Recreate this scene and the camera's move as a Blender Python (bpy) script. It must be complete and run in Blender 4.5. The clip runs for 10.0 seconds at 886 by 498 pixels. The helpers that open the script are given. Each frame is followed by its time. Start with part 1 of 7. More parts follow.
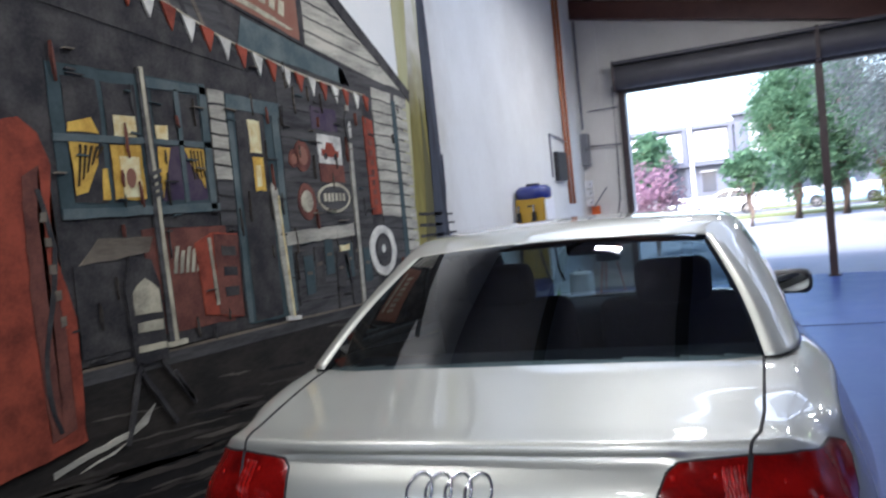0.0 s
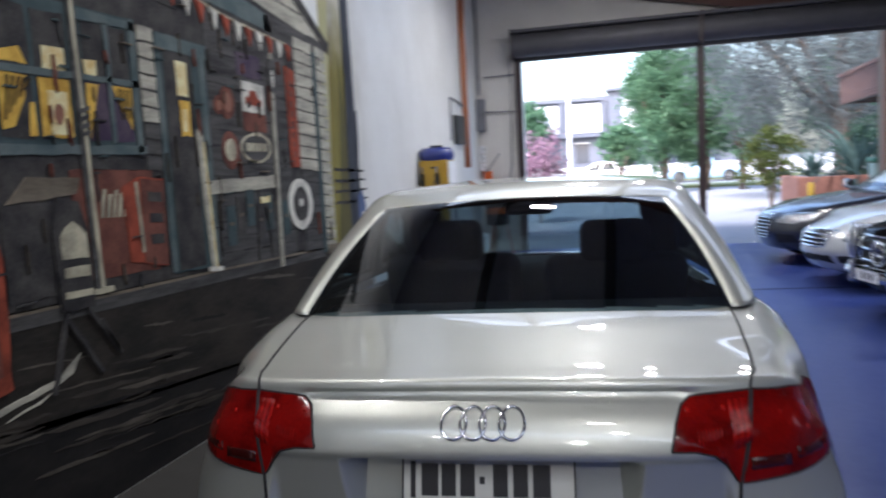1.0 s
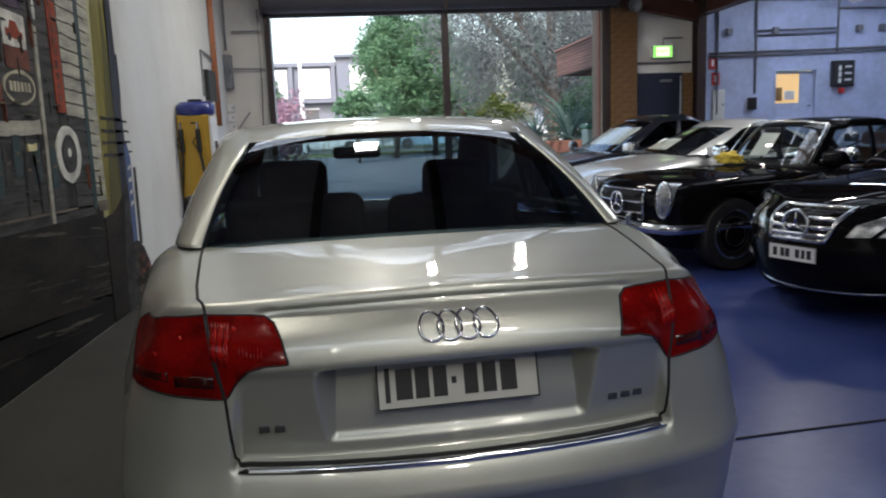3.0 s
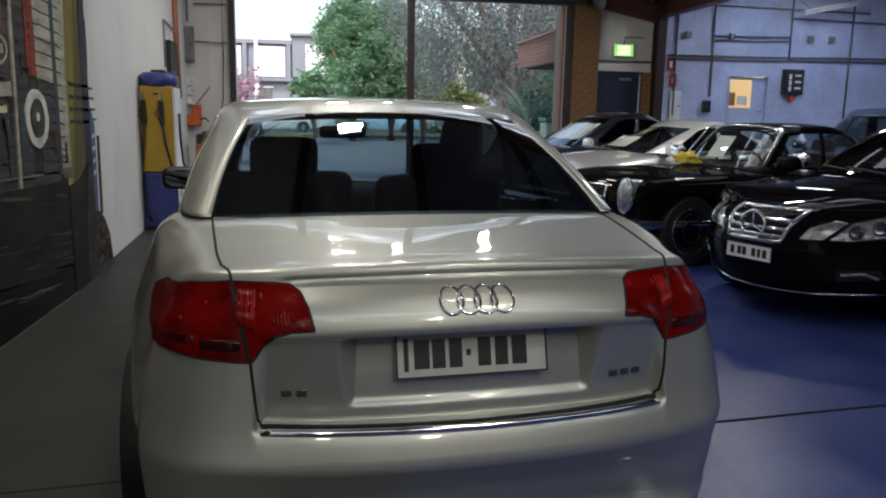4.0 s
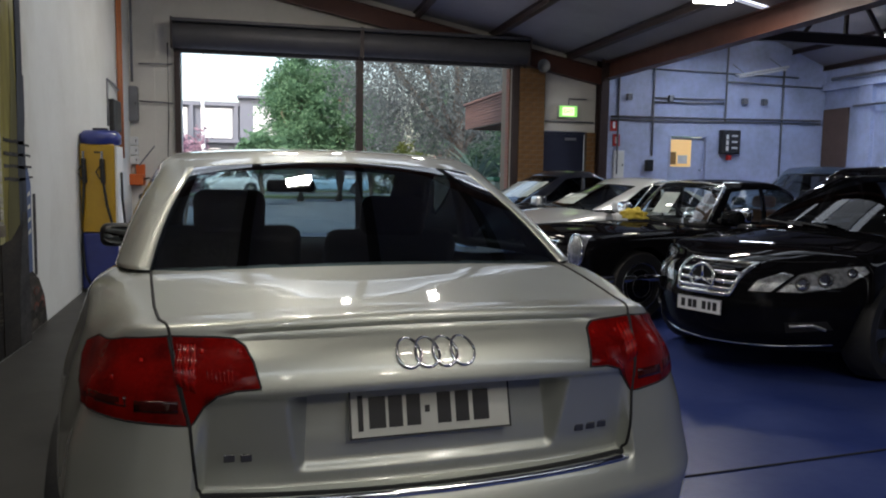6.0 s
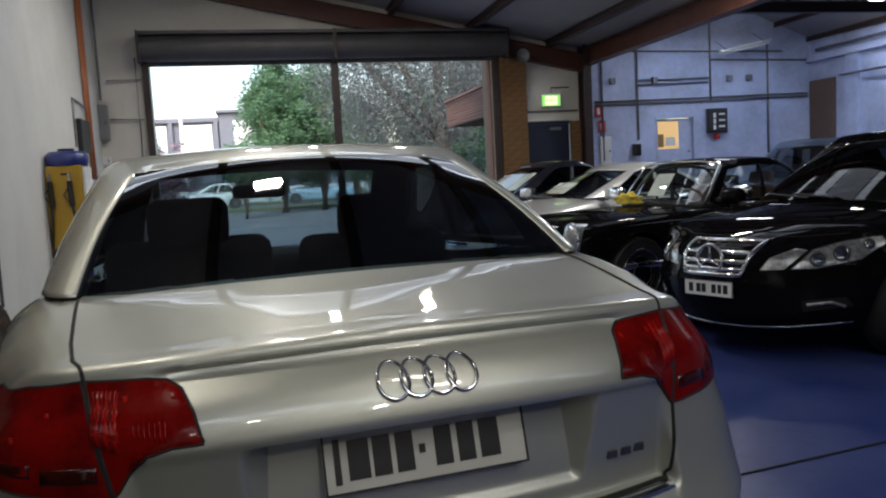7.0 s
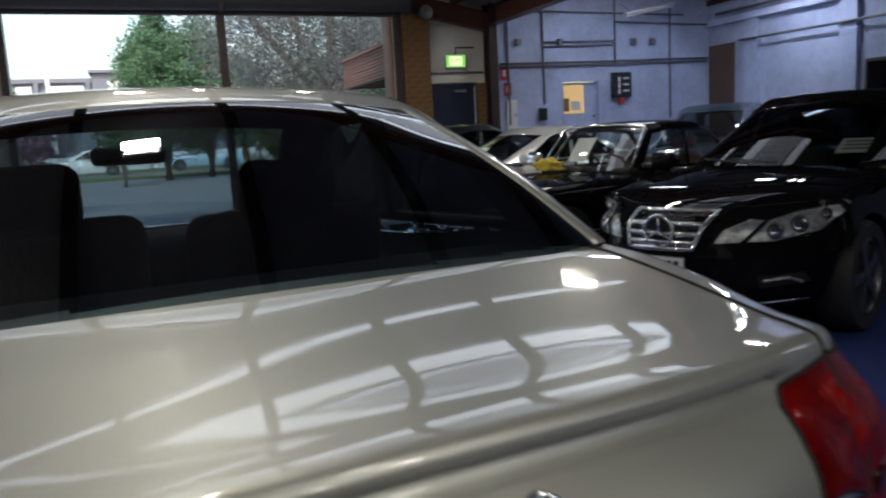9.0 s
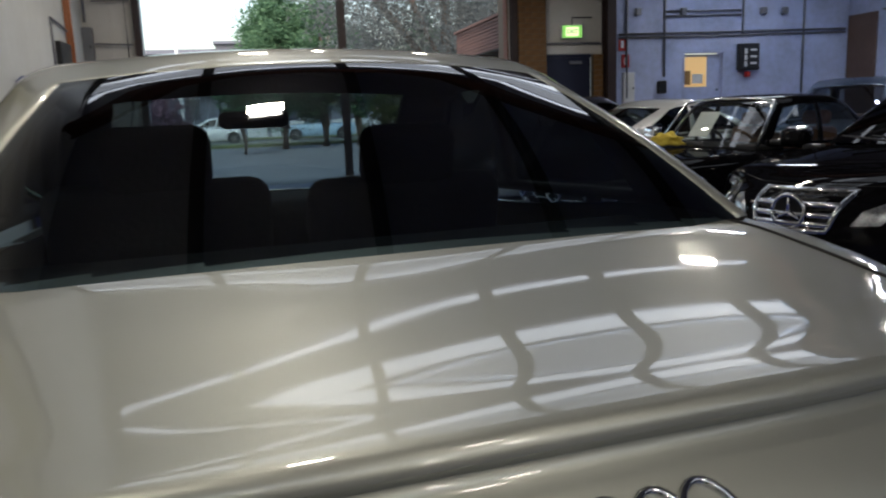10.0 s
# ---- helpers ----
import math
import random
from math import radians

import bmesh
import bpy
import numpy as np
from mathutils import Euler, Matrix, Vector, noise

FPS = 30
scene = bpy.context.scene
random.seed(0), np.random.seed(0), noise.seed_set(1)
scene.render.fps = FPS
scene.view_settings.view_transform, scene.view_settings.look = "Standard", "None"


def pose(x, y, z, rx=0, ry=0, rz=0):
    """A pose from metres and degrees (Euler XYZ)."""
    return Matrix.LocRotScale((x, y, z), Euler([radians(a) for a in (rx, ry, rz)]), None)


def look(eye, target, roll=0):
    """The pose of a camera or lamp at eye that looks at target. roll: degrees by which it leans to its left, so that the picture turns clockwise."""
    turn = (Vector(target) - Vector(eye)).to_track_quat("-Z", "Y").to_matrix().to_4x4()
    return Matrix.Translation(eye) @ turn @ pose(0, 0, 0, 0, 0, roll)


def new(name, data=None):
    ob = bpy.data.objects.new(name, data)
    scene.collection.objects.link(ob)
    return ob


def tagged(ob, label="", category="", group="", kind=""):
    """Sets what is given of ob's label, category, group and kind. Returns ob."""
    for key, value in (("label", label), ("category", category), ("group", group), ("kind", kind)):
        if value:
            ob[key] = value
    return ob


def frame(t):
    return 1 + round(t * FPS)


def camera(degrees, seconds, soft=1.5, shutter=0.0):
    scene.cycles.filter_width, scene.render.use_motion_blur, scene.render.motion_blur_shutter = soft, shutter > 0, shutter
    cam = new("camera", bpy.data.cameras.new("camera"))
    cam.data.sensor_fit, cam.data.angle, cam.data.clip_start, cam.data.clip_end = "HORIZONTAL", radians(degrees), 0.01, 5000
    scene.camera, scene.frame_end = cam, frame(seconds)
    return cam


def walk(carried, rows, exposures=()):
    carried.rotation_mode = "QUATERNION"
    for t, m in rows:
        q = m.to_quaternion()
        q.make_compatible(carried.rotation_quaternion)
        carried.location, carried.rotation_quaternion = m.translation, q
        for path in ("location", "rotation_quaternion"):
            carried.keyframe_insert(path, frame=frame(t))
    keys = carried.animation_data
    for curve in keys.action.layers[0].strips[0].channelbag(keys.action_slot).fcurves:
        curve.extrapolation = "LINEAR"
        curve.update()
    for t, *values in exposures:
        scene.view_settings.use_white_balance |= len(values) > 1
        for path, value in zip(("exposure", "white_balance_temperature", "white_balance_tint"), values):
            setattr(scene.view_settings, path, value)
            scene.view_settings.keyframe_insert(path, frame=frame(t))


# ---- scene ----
cam = camera(60.4, 10.0, soft=2.0, shutter=0.5)
PATH = [
    (0, (0.606, -1.259, 1.47), (-0.237, 0.553, 1.39), -5.7),
    (0.3, (0.511, -1.279, 1.48), (-0.23, 0.579, 1.467), -4.7),
    (0.5, (0.469, -1.345, 1.479), (-0.216, 0.534, 1.509), -3.8),
    (0.8, (0.372, -1.38, 1.457), (-0.309, 0.491, 1.268), -1.6),
    (1, (0.328, -1.436, 1.467), (-0.211, 0.479, 1.263), -3.0),
    (1.5, (0.222, -1.535, 1.441), (-0.171, 0.41, 1.191), -3.3),
    (2, (0.116, -1.53, 1.4), (-0.132, 0.44, 1.162), -3.5),
    (2.5, (-0.013, -1.506, 1.375), (-0.118, 0.467, 1.062), -1.6),
    (3, (-0.159, -1.546, 1.376), (0.0, 0.421, 1.057), -2.1),
    (4.5, (-0.35, -1.611, 1.365), (-0.038, 0.328, 0.986), 1.4),
    (5, (-0.352, -1.611, 1.364), (-0.023, 0.322, 0.971), 1.2),
    (5.5, (-0.356, -1.599, 1.362), (0.045, 0.341, 1.09), 1.8),
    (5.7, (-0.351, -1.579, 1.351), (0.07, 0.365, 1.141), 1.7),
    (7, (-0.247, -1.2, 1.289), (0.204, 0.739, 1.097), -3.1),
    (7.5, (-0.284, -1.015, 1.274), (0.327, 0.881, 1.089), -1.8),
    (8, (-0.304, -0.846, 1.25), (0.423, 0.997, 0.972), -1.6),
    (8.5, (-0.252, -0.697, 1.251), (0.557, 1.097, 0.892), -0.3),
    (9, (-0.216, -0.487, 1.277), (0.493, 1.36, 0.983), -3.0),
    (9.5, (-0.199, -0.374, 1.26), (0.355, 1.515, 0.909), -2.9),
    (10, (-0.238, -0.44, 1.26), (0.202, 1.48, 0.91), -2.2),
]
walk(cam, [(t, look(eye, target, roll)) for t, eye, target, roll in PATH],
     [(t, 2.0 + e, k, tint) for t, e, k, tint in ((0.0, 0.68, 5700, 15), (0.8, 0.56, 5780, 15), (1.5, 0.38, 6000, 13), (2.5, 0.18, 6300, 11),
                                                  (4.5, -0.14, 6500, 10), (7.0, -0.16, 6550, 10), (8.5, -0.36, 6550, 10), (10.0, -0.48, 6700, 10))])
# ---- world, lights ----
world = bpy.data.worlds.new("world")
scene.world = world
world.use_nodes = True
wn = world.node_tree
sky = wn.nodes.new("ShaderNodeTexSky")
sky.sky_type, sky.sun_disc, sky.sun_elevation, sky.sun_rotation = "NISHITA", False, radians(38), radians(200)
sky.air_density, sky.dust_density = 1.2, 4.0
wn.nodes["Background"].inputs["Strength"].default_value = 0.15
wn.links.new(sky.outputs[0], wn.nodes["Background"].inputs["Color"])
sun = new("sun", bpy.data.lights.new("sun", "SUN"))
sun.data.energy, sun.data.angle, sun.data.color = 1.5, radians(12), (0.97, 0.97, 1.0)
sun.matrix_world = look((0, 0, 20), (4.0, 11.0, 5.0))


def area(name, m, sx, sy, power, colour, spread=180):
    ob = new(name, bpy.data.lights.new(name, "AREA"))
    ob.data.shape, ob.data.size, ob.data.size_y = "RECTANGLE", sx, sy
    ob.data.energy, ob.data.color, ob.data.spread = power, colour, radians(spread)
    ob.matrix_world = m
    return ob


# the sheet at y -3.4 is unseen, added as glowing fill from behind
SKYLIGHTS = ((-3.4, 0.42), (5.28, 0.09), (5.74, 0.355), (6.28, 0.17), (7.05, 0.08))        # y and half width of the clear roof sheets
# glowing sheets added out of view to brighten the far bay
FAR_FILL_PANELS = ((2.5, 0.35),)
DAY = (0.66, 0.80, 1.0)
WARM = (1.0, 0.93, 0.82)

BLUE_DAY = (0.52, 0.68, 1.0)
# ---- materials ----
def material(name, base, rough=0.5, metal=0.0, spot=None, scale=6.0, amount=0.3, bump=0.0, bscale=60.0, coat=0.0,
             coat_rough=0.03, spread=0.08, stretch=None, emit=0.0, spec=0.5):
    """A procedural surface: base colour mottled towards spot at two scales, uneven gloss and fine relief."""
    m = bpy.data.materials.new(name)
    m.use_nodes = True
    nt = m.node_tree
    b = nt.nodes["Principled BSDF"]
    tc = nt.nodes.new("ShaderNodeTexCoord")
    mp = nt.nodes.new("ShaderNodeMapping")
    nt.links.new(tc.outputs["Object"], mp.inputs["Vector"])
    if stretch:
        mp.inputs["Scale"].default_value = stretch
    n1, n2 = nt.nodes.new("ShaderNodeTexNoise"), nt.nodes.new("ShaderNodeTexNoise")
    for n, s in ((n1, scale), (n2, scale * 9)):
        n.inputs["Scale"].default_value, n.inputs["Detail"].default_value = s, 5
        nt.links.new(mp.outputs["Vector"], n.inputs["Vector"])
    add = nt.nodes.new("ShaderNodeMath")
    add.operation = "MULTIPLY_ADD"
    add.inputs[1].default_value = 0.35
    nt.links.new(n2.outputs["Fac"], add.inputs[0])
    nt.links.new(n1.outputs["Fac"], add.inputs[2])
    ramp = nt.nodes.new("ShaderNodeMapRange")
    ramp.inputs["From Min"].default_value, ramp.inputs["From Max"].default_value = 0.52, 0.9
    ramp.inputs["To Min"].default_value, ramp.inputs["To Max"].default_value = 0.0, amount
    nt.links.new(add.outputs[0], ramp.inputs["Value"])
    mix = nt.nodes.new("ShaderNodeMix")
    mix.data_type = "RGBA"
    mix.inputs["A"].default_value = (*base, 1)
    mix.inputs["B"].default_value = (*(spot or [c * 0.55 for c in base]), 1)
    nt.links.new(ramp.outputs["Result"], mix.inputs["Factor"])
    nt.links.new(mix.outputs["Result"], b.inputs["Base Color"])
    rr = nt.nodes.new("ShaderNodeMapRange")
    rr.inputs["To Min"].default_value, rr.inputs["To Max"].default_value = max(0.0, rough - spread), min(1.0, rough + spread)
    nt.links.new(n1.outputs["Fac"], rr.inputs["Value"])
    nt.links.new(rr.outputs["Result"], b.inputs["Roughness"])
    b.inputs["Metallic"].default_value = metal
    b.inputs["Coat Weight"].default_value, b.inputs["Coat Roughness"].default_value = coat, coat_rough
    b.inputs["Specular IOR Level"].default_value = spec
    if bump:
        n3, bp = nt.nodes.new("ShaderNodeTexNoise"), nt.nodes.new("ShaderNodeBump")
        n3.inputs["Scale"].default_value, n3.inputs["Detail"].default_value = bscale, 4
        nt.links.new(mp.outputs["Vector"], n3.inputs["Vector"])
        nt.links.new(n3.outputs["Fac"], bp.inputs["Height"])
        bp.inputs["Strength"].default_value, bp.inputs["Distance"].default_value = bump, 0.01
        nt.links.new(bp.outputs["Normal"], b.inputs["Normal"])
    if emit:
        b.inputs["Emission Color"].default_value, b.inputs["Emission Strength"].default_value = (*base, 1), emit
    return m


def glass(name, tint, gloss=1.0, least=0.09):
    """Thin tinted glass: see-through, with a Fresnel mirror on it."""
    m = bpy.data.materials.new(name)
    m.use_nodes = True
    nt = m.node_tree
    nt.nodes.remove(nt.nodes["Principled BSDF"])
    tr, gl, mx, fr = (nt.nodes.new("ShaderNode" + k) for k in ("BsdfTransparent", "BsdfGlossy", "MixShader", "LayerWeight"))
    pw, ma = nt.nodes.new("ShaderNodeMath"), nt.nodes.new("ShaderNodeMath")
    tr.inputs["Color"].default_value = (*tint, 1)
    gl.inputs["Roughness"].default_value, gl.inputs["Color"].default_value = 0.01, (gloss, gloss, gloss, 1)
    pw.operation, ma.operation = "POWER", "MULTIPLY_ADD"
    pw.inputs[1].default_value, ma.inputs[1].default_value, ma.inputs[2].default_value = 5.0, 1.0 - least, least
    fr.inputs["Blend"].default_value = 0.5
    nt.links.new(fr.outputs["Facing"], pw.inputs[0])
    nt.links.new(pw.outputs[0], ma.inputs[0])
    nt.links.new(ma.outputs[0], mx.inputs[0])
    nt.links.new(tr.outputs[0], mx.inputs[1])
    nt.links.new(gl.outputs[0], mx.inputs[2])
    nt.links.new(mx.outputs[0], nt.nodes["Material Output"].inputs["Surface"])
    return m


def glow(name, colour, strength):
    m = bpy.data.materials.new(name)
    m.use_nodes = True
    b = m.node_tree.nodes["Principled BSDF"]
    b.inputs["Base Color"].default_value = (*colour, 1)
    b.inputs["Emission Color"].default_value, b.inputs["Emission Strength"].default_value = (*colour, 1), strength
    return m


WHITE_WALL = material("white_wall", (0.74, 0.75, 0.72), 0.7, spot=(0.60, 0.60, 0.56), scale=1.6, amount=0.5, bump=0.15, bscale=40)
# pale blue base, mottled at random towards a darker grey-blue
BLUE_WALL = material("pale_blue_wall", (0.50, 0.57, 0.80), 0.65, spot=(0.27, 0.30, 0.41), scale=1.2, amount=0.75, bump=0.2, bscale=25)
END_WALL = material("cream_wall_board", (0.70, 0.68, 0.63), 0.7, spot=(0.56, 0.54, 0.50), scale=1.5, amount=0.5, bump=0.1)
CONCRETE = material("grey_concrete_floor", (0.055, 0.053, 0.049), 0.5, spot=(0.032, 0.031, 0.028), scale=1.1, amount=0.6, bump=0.12, bscale=90, spec=0.15)
BLUE_FLOOR = material("blue_floor_paint", (0.022, 0.040, 0.175), 0.34, spot=(0.062, 0.085, 0.235), scale=1.5, amount=0.85, bump=0.06, bscale=60, spread=0.14, spec=0.22)
ROOF_SHEET = material("dull_roof_sheet", (0.33, 0.32, 0.355), 0.55, spot=(0.23, 0.225, 0.25), scale=1.0, amount=0.5)
# the dark of the unlit rear is put into this colour
DARK_REAR = material("dark_wall_cladding", (0.03, 0.03, 0.033), 0.7, spot=(0.02, 0.02, 0.022), scale=1.0, amount=0.5)
RUST_STEEL = material("red_oxide_steel", (0.105, 0.038, 0.025), 0.5, spot=(0.055, 0.02, 0.014), scale=4, amount=0.6, bump=0.1)
DARK_STEEL = material("dark_brown_steel", (0.034, 0.021, 0.02), 0.45, spot=(0.06, 0.036, 0.03), scale=5, amount=0.5)
ROLLER = material("grey_roller_shutter", (0.075, 0.073, 0.08), 0.5, spot=(0.045, 0.044, 0.048), scale=3, amount=0.5)
TIMBER = material("ochre_timber", (0.30, 0.165, 0.055), 0.55, spot=(0.17, 0.09, 0.03), scale=3, amount=0.8, bump=0.2, stretch=(1, 1, 0.12))
BRICK = material("orange_brick", (0.27, 0.115, 0.075), 0.85, spot=(0.18, 0.075, 0.05), scale=9, amount=0.7, bump=0.4, bscale=120)
NAVY = material("navy_door_paint", (0.012, 0.017, 0.046), 0.45, spot=(0.022, 0.03, 0.065), scale=3, amount=0.5)
BROWN = material("brown_door_paint", (0.13, 0.08, 0.06), 0.6, scale=2, amount=0.5)
GREY_STEEL = material("grey_conduit", (0.22, 0.225, 0.245), 0.5, metal=0.3, scale=5)
COPPER = material("orange_pipe", (0.42, 0.14, 0.05), 0.4, scale=5)
BLACK = material("black_plastic", (0.012, 0.012, 0.013), 0.4, spot=(0.03, 0.03, 0.03), scale=12, amount=0.4)
RUBBER = material("black_rubber", (0.014, 0.014, 0.015), 0.7, spot=(0.03, 0.03, 0.028), scale=20, amount=0.5, bump=0.2)
GAP = material("dark_gap", (0.006, 0.006, 0.007), 0.8, scale=8, amount=0.1)
CHROME = material("chrome", (0.78, 0.79, 0.8), 0.08, metal=1.0, spot=(0.6, 0.6, 0.6), scale=14, amount=0.3, spread=0.05)
SILVER = material("silver_paint", (0.465, 0.48, 0.43), 0.46, metal=0.72, spot=(0.435, 0.45, 0.40), scale=3, amount=0.4, coat=1.0, spread=0.03)
PALE_SILVER = material("pale_silver_paint", (0.56, 0.57, 0.57), 0.32, metal=0.45, spot=(0.5, 0.51, 0.51), scale=3, amount=0.4, coat=1.0)
BLACK_PAINT = material("black_paint", (0.004, 0.004, 0.005), 0.5, spot=(0.007, 0.006, 0.007), scale=4, amount=0.4, coat=0.28, coat_rough=0.015, spec=0.0)
NAVY_PAINT = material("dark_blue_paint", (0.006, 0.007, 0.013), 0.3, spot=(0.01, 0.012, 0.02), scale=4, amount=0.4, coat=1.0)
TEAL_PAINT = material("blue_grey_paint", (0.03, 0.052, 0.08), 0.3, metal=0.3, scale=4, coat=1.0)
WHITE_PAINT = material("white_car_paint", (0.7, 0.71, 0.72), 0.3, scale=4, coat=1.0)
CABIN = material("charcoal_upholstery", (0.006, 0.006, 0.0065), 0.9, spot=(0.01, 0.0095, 0.0095), scale=18, amount=0.5, bump=0.3)
TAN = material("tan_leather", (0.16, 0.07, 0.035), 0.5, scale=14, bump=0.2)
SOFT_TOP = material("black_canvas", (0.012, 0.012, 0.014), 0.85, spot=(0.03, 0.03, 0.032), scale=30, amount=0.5, bump=0.3, bscale=200)
REAR_GLASS = glass("tinted_glass", (0.21, 0.30, 0.36), least=0.095)
GLASS = glass("clear_glass", (0.72, 0.78, 0.76))
PRIVACY = glass("privacy_glass", (0.025, 0.028, 0.03))
DARK_GLASS = glass("dark_glass", (0.25, 0.27, 0.28), gloss=0.45, least=0.06)
ALLOY = material("alloy_wheel_metal", (0.42, 0.43, 0.44), 0.25, metal=0.9, scale=9)
DARK_ALLOY = material("dark_alloy_metal", (0.16, 0.165, 0.17), 0.3, metal=0.9, scale=9)
PLATE = material("cream_plate", (0.56, 0.56, 0.50), 0.4, spot=(0.47, 0.47, 0.42), scale=20, amount=0.3)
WHITE_PLATE = material("white_plate", (0.78, 0.79, 0.8), 0.35, scale=20, amount=0.2)
INK = material("black_ink", (0.015, 0.015, 0.016), 0.5, scale=10, amount=0.2)
PAPER = material("white_card", (0.75, 0.75, 0.72), 0.7, scale=6, amount=0.2)

MIRROR = material("mirror_glass", (0.35, 0.37, 0.4), 0.03, metal=1.0, spot=(0.3, 0.32, 0.35), scale=10, amount=0.2, spread=0.02)
# ---- building helpers ----
def part(name, bm, mat, parent=None, label="", smooth=False, angle=None):
    """Links a bmesh as ONE mesh object, under a thing or a part where one is given."""
    me = bpy.data.meshes.new(name)
    bmesh.ops.recalc_face_normals(bm, faces=bm.faces)
    bm.to_mesh(me)
    bm.free()
    me.materials.append(mat)
    if smooth:
        for p in me.polygons:
            p.use_smooth = True
        if angle:
            me.set_sharp_from_angle(angle=radians(angle))
    ob = new(name, me)
    ob.parent = parent
    if label:
        ob["label"] = label
    return ob


def empty(name, m, label, category, group="", kind=""):
    ob = new(name)
    ob.matrix_world = m
    return tagged(ob, label, category, group, kind)


def box(bm, x0, x1, y0, y1, z0, z1, bevel=0.0, seg=2, m=None):
    r = bmesh.ops.create_cube(bm, size=1.0)
    vs = r["verts"]
    for v in vs:
        v.co = Vector(((x0 + x1) / 2 + v.co.x * (x1 - x0), (y0 + y1) / 2 + v.co.y * (y1 - y0), (z0 + z1) / 2 + v.co.z * (z1 - z0)))
    if bevel:
        es = list({e for v in vs for e in v.link_edges})
        r = bmesh.ops.bevel(bm, geom=es, offset=bevel, segments=seg, affect="EDGES", profile=0.5)
        vs = list({v for f in r["faces"] for v in f.verts} | {v for v in vs if v.is_valid})
    if m is not None:
        bmesh.ops.transform(bm, matrix=m, verts=[v for v in vs if v.is_valid])
    return bm


def boxed(*dims, bevel=0.0, seg=2, m=None):
    return box(bmesh.new(), *dims, bevel=bevel, seg=seg, m=m)


def rod(bm, a, b, r, r2=None, seg=12):
    a, b = Vector(a), Vector(b)
    q = (b - a).to_track_quat("Z", "Y").to_matrix().to_4x4()
    bmesh.ops.create_cone(bm, cap_ends=True, segments=seg, radius1=r, radius2=r if r2 is None else r2, depth=(b - a).length,
                          matrix=Matrix.Translation((a + b) / 2) @ q)
    return bm


def tube(bm, pts, r, seg=8):
    """A bent tube through points."""
    rings = []
    n = len(pts)
    pts = [Vector(p) for p in pts]
    for i, p in enumerate(pts):
        d = (pts[min(i + 1, n - 1)] - pts[max(i - 1, 0)]).normalized()
        q = d.to_track_quat("Z", "Y")
        rings.append([bm.verts.new(p + q @ Vector((r * math.cos(k * math.tau / seg), r * math.sin(k * math.tau / seg), 0))) for k in range(seg)])
    for a, b in zip(rings, rings[1:]):
        for k in range(seg):
            bm.faces.new((a[k], a[(k + 1) % seg], b[(k + 1) % seg], b[k]))
    bm.faces.new(rings[0])
    bm.faces.new(rings[-1][::-1])
    return bm


def lathe(bm, prof, m=None, seg=32):
    """Turns (radius, height) pairs round z; m places the result."""
    m = m or Matrix()
    rings = []
    for r, z in prof:
        rings.append([bm.verts.new(m @ Vector((max(r, 1e-4) * math.cos(k * math.tau / seg), max(r, 1e-4) * math.sin(k * math.tau / seg), z))) for k in range(seg)])
    for a, b in zip(rings, rings[1:]):
        for k in range(seg):
            bm.faces.new((a[k], a[(k + 1) % seg], b[(k + 1) % seg], b[k]))
    bm.faces.new(rings[0][::-1])
    bm.faces.new(rings[-1])
    return bm


def slab(bm, outline, depth, m):
    """A flat plate: an outline in its own plane, pushed depth along its normal."""
    low = [bm.verts.new(m @ Vector((x, y, 0))) for x, y in outline]
    top = [bm.verts.new(m @ Vector((x, y, depth))) for x, y in outline]
    n = len(low)
    bm.faces.new(low[::-1])
    bm.faces.new(top)
    for k in range(n):
        bm.faces.new((low[k], low[(k + 1) % n], top[(k + 1) % n], top[k]))
    return bm


def curve_of(*pts):
    """A smooth function through (place, value) pairs."""
    xs, ys = np.array([p[0] for p in pts], float), np.array([p[1] for p in pts], float)
    d = np.diff(ys) / np.diff(xs)
    t = np.zeros(len(xs))
    t[0], t[-1] = d[0], d[-1]
    for i in range(1, len(xs) - 1):
        t[i] = 0 if d[i - 1] * d[i] <= 0 else 2 * d[i - 1] * d[i] / (d[i - 1] + d[i])

    def f(x):
        x = min(max(x, xs[0]), xs[-1])
        i = min(int(np.searchsorted(xs, x, side="right")) - 1, len(xs) - 2)
        h = xs[i + 1] - xs[i]
        s = (x - xs[i]) / h
        return float((2 * s**3 - 3 * s**2 + 1) * ys[i] + (s**3 - 2 * s**2 + s) * h * t[i] + (3 * s**2 - 2 * s**3) * ys[i + 1] + (s**3 - s**2) * h * t[i + 1])
    return f


def step(x, a, b):
    s = min(max((x - a) / (b - a), 0.0), 1.0)
    return s * s * (3 - 2 * s)

# ---- the building ----
LX, EY, RX = -2.18, 11.92, 10.4        # mural wall, street wall, far side wall
BACK, VALLEY = -7.0, 5.62


def roof_left(x):
    return 5.10 - 0.2 * (x + 2.7)


# floor: grey slab beside the mural, blue paint on the rest
floor = part("floor", boxed(-3.4, RX + 0.2, BACK - 0.2, EY + 0.25, -0.25, -0.004), BLUE_FLOOR)
tagged(floor, "glossy blue painted concrete workshop floor with scuffs", "floor", kind="structure")
bm = bmesh.new()
vs = [bm.verts.new(p) for p in ((-3.3, BACK, 0), (-0.1, BACK, 0), (-0.1, 1.27, 0), (-0.55, 5.2, 0), (-0.95, 9.2, 0), (-1.5, 10.6, 0), (-3.3, 10.6, 0))]
f = bm.faces.new(vs)
r = bmesh.ops.extrude_face_region(bm, geom=[f])
bmesh.ops.translate(bm, verts=[v for v in r["geom"] if isinstance(v, bmesh.types.BMVert)], vec=(0, 0, -0.003))
strip = part("floor_strip", bm, CONCRETE)
